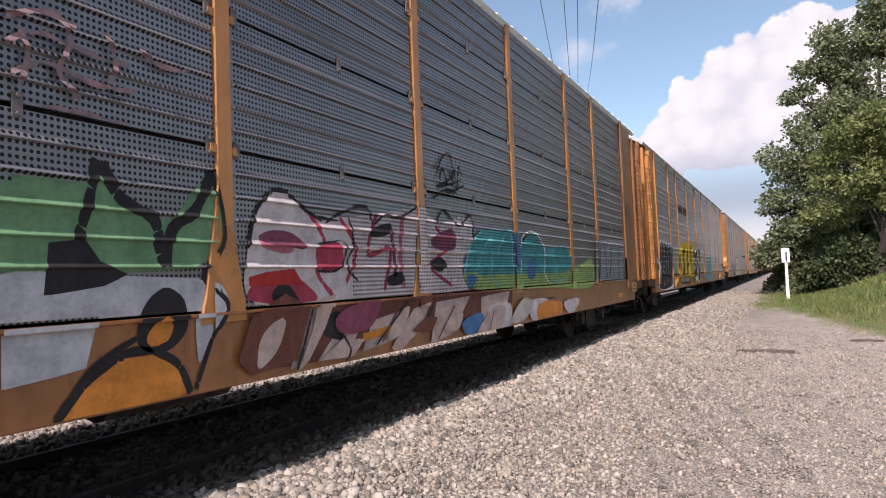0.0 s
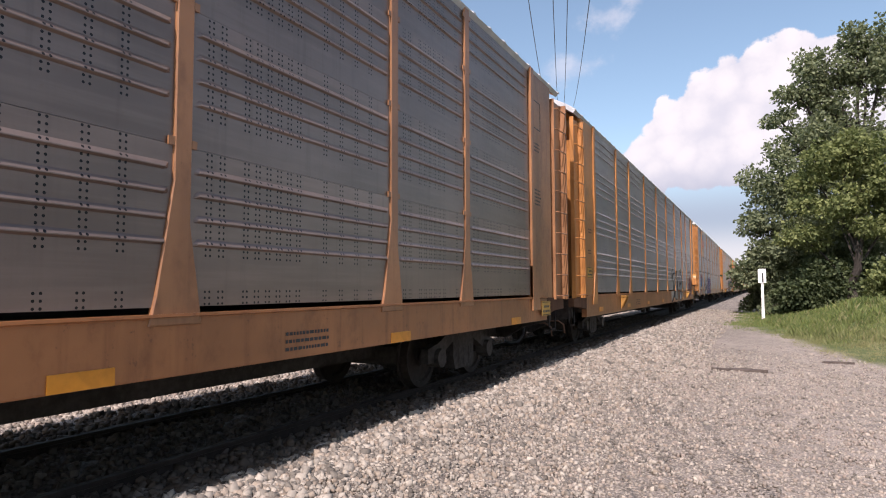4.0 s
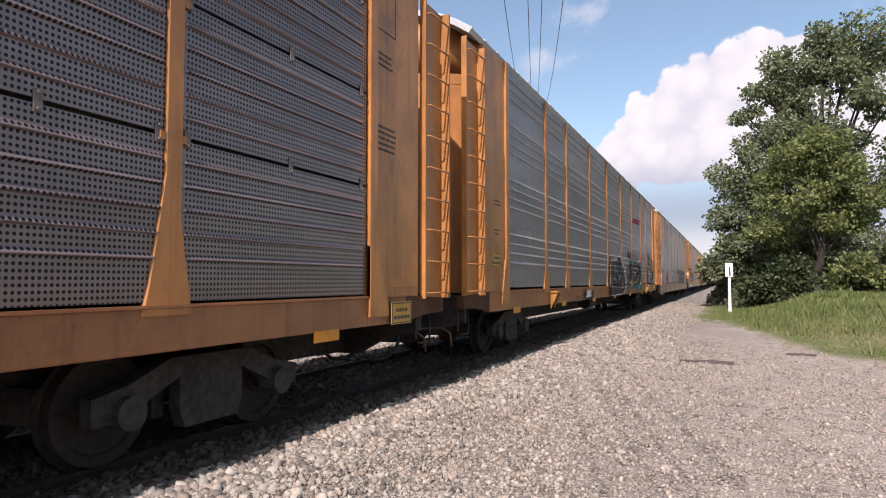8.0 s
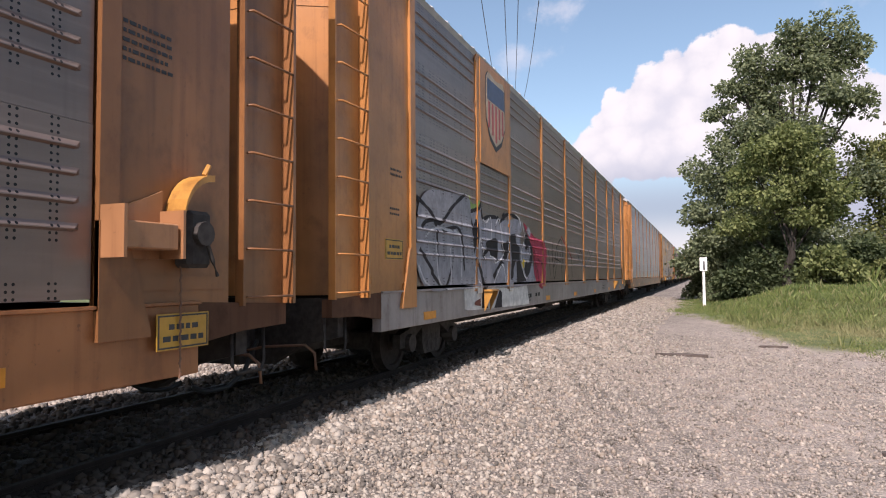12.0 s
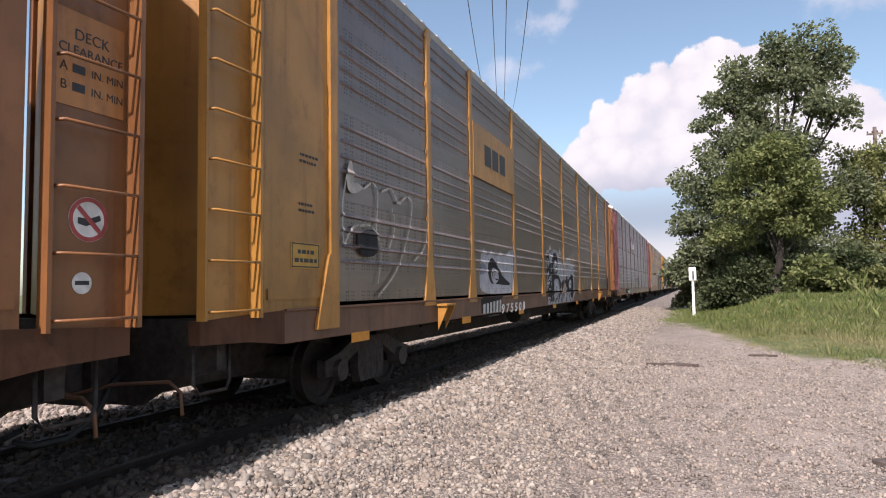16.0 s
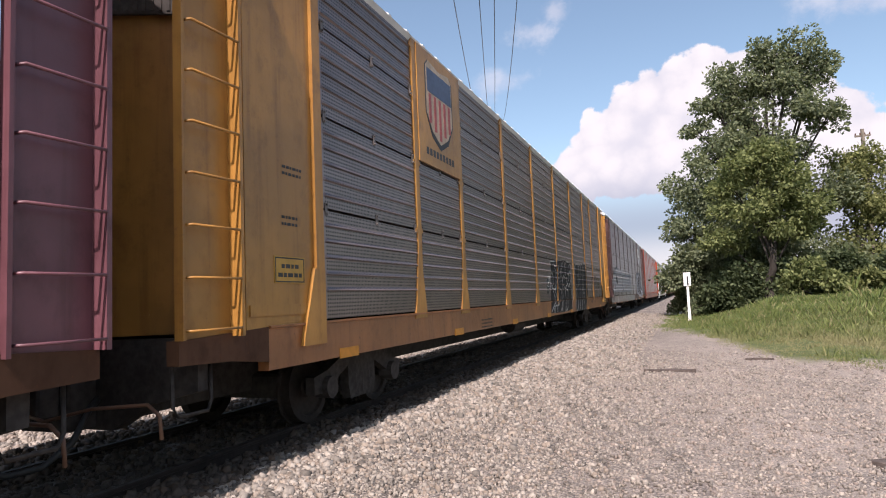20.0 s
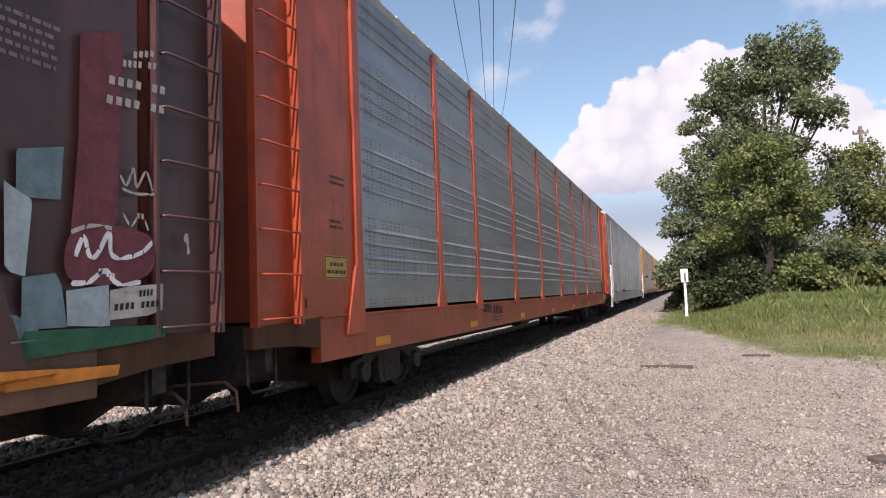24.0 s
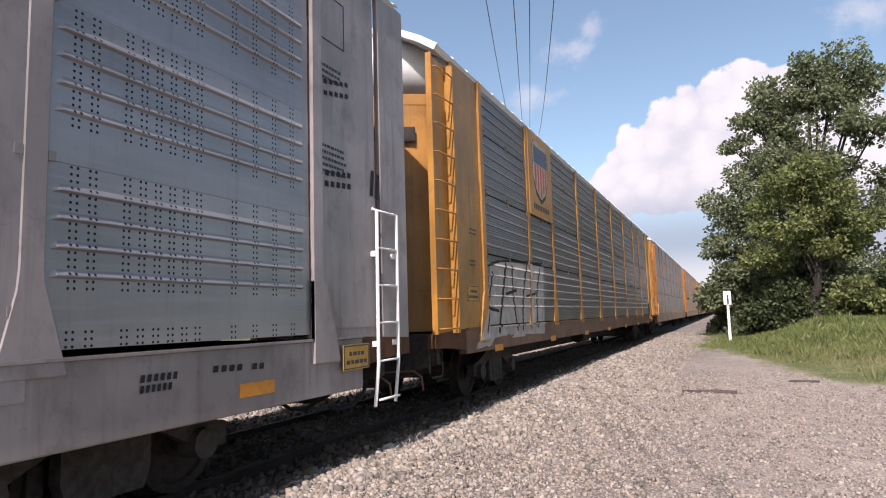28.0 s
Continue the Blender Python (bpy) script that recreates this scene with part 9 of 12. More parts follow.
art(4, "silver bubble graffiti with loose black lines and tags", [
    ("C", "pale", 0, [(9.59, 2.13), (9.78, 2.21), (9.98, 2.16), (10.09, 1.98), (10.42, 1.76), (10.44, 1.31), (10.2, 1.22), (9.6, 1.26)]),
    ("B", "bone", 0, [(9.59, 2.2), (9.74, 2.28), (9.94, 2.29), (10.01, 2.23), (9.98, 2.16), (9.78, 2.22), (9.59, 2.14)]),
    ("C", "bone", 0, [(9.96, 2), (10.09, 2.3), (10.24, 2.44), (10.41, 2.37), (10.5, 2.11), (10.45, 2.01), (10.34, 2.24), (10.24, 2.29), (10.13, 2.21), (10.14, 2.02), (10.05, 1.99)]),
    ("B", "rose", 0, [(9.92, 2.23), (10.01, 2.32), (10.05, 2.19), (9.96, 2.12)]),
    ("B", "lime", 0, [(10.51, 1.77), (10.6, 1.62), (10.56, 1.59)]),
    ("S", "black", 0.12, [(9.59, 2.16), (9.74, 2.23), (9.91, 2.21), (9.96, 2.18)]),
    ("S", "black", 0.08, [(10.09, 1.98), (10.08, 2.19), (10.16, 2.29), (10.28, 2.33), (10.38, 2.24), (10.45, 2.06), (10.51, 1.88)]),
    ("S", "lime", 0.05, [(9.59, 1.8), (9.74, 1.92), (9.94, 2.01)]),
    ("S", "black", 0.07, [(9.64, 1.78), (9.78, 1.9), (9.98, 1.99), (10.12, 1.99), (10.28, 1.86), (10.4, 1.65), (10.41, 1.43), (10.34, 1.28), (10.2, 1.24), (9.98, 1.25), (9.86, 1.29)]),
    ("S", "black", 0.09, [(9.65, 1.7), (9.78, 1.63), (9.84, 1.47), (9.83, 1.31), (9.78, 1.21)]),
    ("S", "black", 0.1, [(9.6, 1.32), (9.69, 1.35), (9.78, 1.32), (9.83, 1.27)]),
    ("B", "pale", 0, [(9.6, 1.23), (10.53, 1.18), (10.72, 1.15), (10.64, 0.84), (9.6, 0.92)]),
    ("B", "orange", 0, [(9.6, 1.09), (9.77, 1.09), (9.76, 0.99), (9.6, 0.98)]),
    ("B", "yellow", 0, [(9.84, 1.16), (9.93, 1.15), (9.89, 0.85), (9.81, 0.86)]),
    ("C", "bone", 0, [(9.93, 1.19), (10.3, 1.18), (10.32, 1.12), (10.2, 0.93), (10.14, 0.87), (10.08, 0.88), (9.98, 1.03)]),
    ("C", "bone", 0, [(10.28, 1.03), (10.38, 0.91), (10.26, 0.85)]),
    ("B", "black", 0, [(10.38, 1.22), (10.48, 0.86), (10.43, 0.85), (10.32, 0.89)]),
    ("B", "black", 0, [(10.05, 0.99), (10.15, 0.98), (10.14, 0.88), (10.03, 0.88)]),
    ("B", "pale", 0, [(10.61, 2.49), (10.73, 2.52), (10.78, 2.35), (10.75, 2.18), (10.65, 2.31)]),
    ("C", "black", 0, [(10.54, 2.02), (10.65, 2.07), (10.72, 1.98), (10.88, 1.73), (10.82, 1.72), (10.72, 1.82), (10.67, 1.93), (10.57, 1.95)]),
    ("C", "bone", 0, [(10.72, 2.11), (10.83, 2.07), (10.88, 1.87), (10.83, 1.85), (10.76, 2), (10.7, 2.05)]),
    ("S", "bone", 0.05, [(10.87, 1.99), (10.95, 1.92), (11.26, 1.72), (11.68, 1.48)]),
    ("S", "black", 0.06, [(10.93, 1.96), (11.15, 1.8), (11.45, 1.64), (11.61, 1.57)]),
    ("C", "black", 0, [(10.77, 1.21), (10.92, 1.38), (11.14, 1.5), (11.45, 1.56), (11.7, 1.57), (11.38, 1.43), (11.08, 1.37), (10.87, 1.25)]),
    ("S", "bone", 0.12, [(10.54, 0.89), (10.72, 1.09), (10.97, 1.27), (11.38, 1.37), (11.7, 1.4)]),
    ("S", "bone", 0.05, [(11.71, 1.41), (11.93, 1.5), (12.03, 1.63)]),
    ("S", "black", 0.03, [(10.55, 0.88), (10.67, 1.06), (10.82, 1.19)]),
    ("S", "bone", 0.09, [(11.79, 1.78), (11.87, 1.9), (11.98, 1.93), (12.07, 1.83), (12.03, 1.69), (11.9, 1.64), (11.8, 1.7), (11.79, 1.78)]),
    ("S", "black", 0.05, [(11.81, 1.78), (11.87, 1.88), (11.97, 1.9), (12.04, 1.83), (12.02, 1.71), (11.9, 1.67), (11.82, 1.71), (11.81, 1.78)]),
    ("S", "black", 0.12, [(9.59, 2.59), (9.71, 2.55), (9.87, 2.45)]),
    ("S", "black", 0.12, [(9.68, 2.67), (9.78, 2.53), (9.89, 2.44)]),
    ("S", "black", 0.1, [(9.59, 2.48), (9.74, 2.47), (9.89, 2.44)]),
    ("S", "black", 0.12, [(9.94, 2.67), (10.09, 2.74), (10.21, 2.72), (10.21, 2.64)]),
    ("S", "black", 0.09, [(9.94, 2.69), (9.98, 2.55), (10.09, 2.53), (9.84, 2.34)]),
    ("S", "black", 0.06, [(10.16, 2.51), (10.24, 2.45)]),
    ("S", "black", 0.06, [(10.24, 2.54), (10.3, 2.46)]),
    ("S", "black", 0.04, [(9.82, 2.34), (10.01, 2.4), (10.22, 2.45), (10.41, 2.41), (10.45, 2.37)]),
    ("S", "grey", 0.05, [(9.92, 2.62), (10.05, 2.67), (10.16, 2.65)]),
    ("S", "black", 0.08, [(10.83, 2.38), (10.88, 2.28), (10.98, 2.25), (10.96, 2.4), (10.85, 2.39)]),
    ("S", "black", 0.08, [(10.98, 2.16), (11.13, 2.54), (11.21, 2.38), (11.4, 2.38), (11.74, 2.37)]),
    ("S", "black", 0.08, [(11.36, 2.4), (11.39, 2.13), (11.39, 1.94)]),
    ("S", "black", 0.08, [(10.93, 2.03), (11.27, 2.2), (11.77, 2.3)]),
    ("S", "black", 0.08, [(11.04, 2.01), (11.27, 2.03)]),
    ("S", "umber", 0.03, [(10.81, 0.98), (10.87, 1.14), (10.92, 1.15), (10.97, 0.96)]),
    ("S", "umber", 0.03, [(11, 0.96), (11.05, 1.12), (11.11, 0.98)]),
    ("S", "umber", 0.03, [(11.25, 1.11), (11.51, 1.14)]),
    ("S", "umber", 0.03, [(11.25, 1.09), (11.44, 1)]),
    ("S", "black", 0.022, [(12.02, 2.82), (12.07, 2.62), (12.13, 2.79), (12.18, 2.58)]),
    ("S", "black", 0.022, [(12.24, 2.76), (12.24, 2.55), (12.33, 2.72), (12.41, 2.58), (12.53, 2.57)]),
    ("S", "black", 0.022, [(12.02, 2.11), (12.06, 1.96)]),
    ("S", "black", 0.022, [(12.14, 1.91), (12.14, 1.76), (12.3, 1.77)]),
    ("S", "black", 0.022, [(12.31, 1.92), (12.43, 1.77), (12.48, 1.88)]),
    ("S", "black", 0.022, [(12.57, 1.78), (12.46, 1.99), (12.62, 2.11), (12.74, 2.07), (12.69, 1.89), (12.59, 1.75), (12.73, 1.67), (12.76, 1.5), (12.63, 1.5), (12.66, 1.73)]),
])
art(4, "black block-letter graffiti with pale outlines", [
    ("C", "bone", 0, [(-1.29, 1.78), (-1.17, 1.98), (-0.97, 2.09), (-0.66, 2.28), (-0.48, 2.16), (-0.36, 2.14), (-0.15, 2.25), (0.06, 2.14), (0.29, 2.28), (0.76, 2.33), (1.11, 2.14), (1.4, 2.1), (1.75, 1.85), (2.17, 1.67), (2.11, 1.12), (-1.27, 1.19)]),
    ("B", "ink", 0, [(-1.2, 1.75), (-1.06, 1.97), (-0.8, 2.07), (-0.63, 2.23), (-0.51, 1.99), (-0.15, 2.14), (0.11, 2.07), (0.38, 2.22), (0.76, 2.25), (1.03, 2.07), (1.33, 1.92), (1.7, 1.72), (1.99, 1.39), (1.88, 1.15), (-1.23, 1.21)]),
    ("B", "ink", 0, [(-1.27, 1.19), (1.93, 1.13), (1.39, 0.92), (-1.23, 0.89)]),
    ("S", "bone", 0.05, [(-1.23, 0.89), (-0.07, 0.9), (1.39, 0.93), (2.03, 1.12)]),
    ("S", "bone", 0.045, [(-0.83, 1.2), (-0.83, 1.6), (-0.86, 1.93)]),
    ("S", "bone", 0.045, [(-0.61, 2.03), (-0.39, 1.89), (-0.26, 1.76), (-0.36, 1.54)]),
    ("S", "bone", 0.045, [(0.02, 2.06), (0.11, 1.77), (0.28, 1.62), (0.56, 1.55), (0.5, 1.32)]),
    ("S", "bone", 0.045, [(0.37, 1.4), (0.76, 1.56), (1.17, 1.52), (1.23, 1.14)]),
    ("S", "bone", 0.045, [(-0.69, 1.47), (-0.39, 1.47), (-0.1, 1.4), (-0.03, 1.25)]),
    ("S", "bone", 0.045, [(-0.58, 1.85), (-0.57, 1.67)]),
    ("S", "bone", 0.045, [(0.62, 1.95), (0.66, 1.71)]),
    ("S", "bone", 0.045, [(1.07, 2.1), (1.07, 1.73), (1.02, 1.56)]),
    ("S", "bone", 0.045, [(1.17, 1.52), (1.37, 1.14)]),
    ("S", "bone", 0.045, [(-0.23, 1.83), (-0.15, 1.54)]),
    ("S", "bone", 0.045, [(1.51, 1.74), (1.46, 1.22)]),
    ("S", "bone", 0.045, [(-0.83, 1.16), (-0.83, 0.93)]),
    ("S", "bone", 0.045, [(0.46, 1.13), (0.43, 0.92)]),
])
art(0, "black drip-letter graffiti with a white halo", [
    ("C", "white", 0, [(-12.27, 1.8), (-12.15, 1.86), (-12.05, 1.76), (-12.01, 1.94), (-11.9, 2.18), (-11.68, 2.37), (-11.38, 2.43), (-11, 2.41), (-10.5, 2.42), (-9.94, 2.41), (-9.4, 2.39), (-8.91, 2.35), (-8.72, 1.94), (-8.9, 1.52), (-9.14, 1.2), (-9.3, 0.8), (-11.93, 0.81), (-12.01, 1.02), (-11.94, 1.36), (-12.04, 1.48), (-12.12, 1.59)]),
    ("C", "black", 0, [(-11.94, 1.71), (-11.82, 2.16), (-11.62, 2.34), (-11.32, 2.32), (-11.07, 2.4), (-10.83, 2.32), (-10.55, 2.38), (-10.27, 2.3), (-9.94, 2.37), (-9.68, 2.3), (-9.4, 2.35), (-9.15, 2.28), (-8.91, 2.3), (-8.87, 1.93), (-9.06, 1.52), (-9.3, 1.28), (-9.42, 0.88), (-11.84, 0.84), (-11.81, 1.36)]),
    ("B", "white", 0, [(-12.04, 1.65), (-11.72, 1.51), (-12.02, 1.49)]),
    ("S", "white", 0.03, [(-11.32, 2.34), (-11.22, 2.06), (-11.33, 1.74), (-11.55, 1.58), (-11.78, 1.6), (-11.91, 1.77)]),
    ("S", "white", 0.03, [(-10.86, 2.31), (-10.69, 2.11), (-10.83, 1.89), (-10.91, 1.56)]),
    ("S", "white", 0.03, [(-11.06, 1.54), (-10.69, 1.55)]),
    ("S", "white", 0.03, [(-11.78, 1.48), (-11.49, 1.48)]),
    ("S", "white", 0.03, [(-10.27, 2.3), (-10.11, 2.08), (-10.27, 1.86), (-10.41, 1.26)]),
    ("S", "white", 0.03, [(-9.94, 2.36), (-9.73, 2.11), (-9.91, 1.8), (-10.09, 1.25)]),
    ("S", "white", 0.03, [(-9.59, 2.28), (-9.37, 2.06), (-9.54, 1.82), (-9.72, 1.25)]),
    ("S", "white", 0.03, [(-9.19, 2.27), (-9.16, 1.91), (-9.3, 1.24)]),
    ("S", "white", 0.03, [(-11.54, 0.99), (-11.49, 1.36), (-11.52, 1.45)]),
    ("S", "white", 0.03, [(-11.05, 0.9), (-10.92, 1.23), (-10.92, 1.43)]),
    ("S", "white", 0.03, [(-10.57, 0.94), (-10.5, 1.22)]),
    ("S", "white", 0.03, [(-10.19, 0.93), (-10.11, 1.18)]),
    ("S", "white", 0.03, [(-9.69, 0.91), (-9.63, 1.17)]),
    ("S", "white", 0.03, [(-11.25, 1.58), (-11.12, 1.43), (-11.06, 1.26)]),
    ("S", "white", 0.03, [(-9.42, 0.9), (-9.45, 1.2)]),
    ("S", "white", 0.03, [(-10.42, 1.64), (-10.27, 1.64)]),
    ("S", "sky", 0.02, [(-11.67, 2.01), (-11.64, 1.86)]),
    ("S", "sky", 0.02, [(-11.58, 2.05), (-11.56, 1.9)]),
    ("S", "sky", 0.02, [(-11.51, 2.04), (-11.43, 2.05), (-11.43, 1.9)]),
    ("S", "sky", 0.02, [(-11.61, 1.81), (-11.44, 1.81)]),
])
art(11, "pale blue and white paint patches over old tags", [
    ("B", "slate", 0, [(12.09, 2.34), (12.39, 2.41), (12.37, 2.07), (12.09, 2.06)]),
    ("B", "frost", 0, [(12.02, 2.14), (12.19, 2.05), (12.15, 1.6), (12.03, 1.63)]),
    ("B", "slate", 0, [(12.13, 1.6), (12.34, 1.62), (12.38, 1.55), (12.42, 1.29), (12.13, 1.29)]),
    ("B", "frost", 0, [(12.41, 1.52), (12.72, 1.55), (12.73, 1.28), (12.42, 1.29)]),
    ("B", "bone", 0, [(12.73, 1.53), (13.19, 1.56), (13.18, 1.34), (12.73, 1.32)]),
    ("B", "slate", 0, [(12.03, 1.38), (12.23, 1.35), (12.23, 1.23), (12.04, 1.22)]),
    ("B", "maroon", 0, [(12.5, 3.19), (12.83, 3.31), (12.79, 1.95), (12.44, 1.9), (12.49, 2.47)]),
    ("C", "maroon", 0, [(12.45, 1.89), (12.79, 1.95), (13.09, 1.88), (13.03, 1.61), (12.45, 1.57)]),
    ("B", "dark_green", 0, [(12.15, 1.28), (13.23, 1.27), (13.2, 1.16), (12.1, 1.12), (12.04, 1.12)]),
    ("B", "orange", 0, [(12.04, 1.05), (12.81, 1.03), (12.79, 0.95), (12.04, 0.95)]),
    ("S", "bone", 0.03, [(12.44, 1.88), (12.57, 1.93), (12.74, 1.93)]),
    ("S", "white", 0.035, [(12.47, 1.73), (12.53, 1.86), (12.57, 1.74), (12.63, 1.75), (12.72, 1.9), (12.74, 1.75), (12.86, 1.74), (12.98, 1.77), (13.09, 1.86)]),
    ("S", "white", 0.035, [(12.44, 1.56), (12.57, 1.57), (12.68, 1.64), (12.79, 1.56), (12.98, 1.57)]),
    ("S", "white", 0.025, [(12.61, 1.59), (12.69, 1.65), (12.77, 1.6)]),
    ("S", "bone", 0.02, [(12.81, 2.3), (12.86, 2.24), (12.92, 2.36), (12.95, 2.24), (13.03, 2.36), (13.09, 2.23)]),
    ("S", "bone", 0.02, [(12.82, 2.21), (12.95, 2.19), (13.11, 2.21)]),
    ("S", "bone", 0.018, [(12.83, 2.04), (12.9, 1.96), (12.98, 2.05), (13.05, 1.94)]),
    ("S", "bone", 0.03, [(13.4, 1.88), (13.42, 1.94), (13.44, 1.79)]),
    ("D", "ink", (0.045, 4), [(12.96, 1.49), (13.09, 1.5)]),
    ("D", "ink", (0.045, 9), [(12.75, 1.4), (13.15, 1.42)]),
    ("D", "bone", (0.05, 4), [(12.91, 3.18), (13.11, 3.26)]),
    ("D", "bone", (0.05, 7), [(12.82, 3.09), (13.13, 3.17)]),
    ("D", "bone", (0.06, 7), [(12.7, 2.94), (13.22, 3.01)]),
    ("D", "bone", (0.06, 7), [(12.68, 2.8), (13.21, 2.86)]),
])
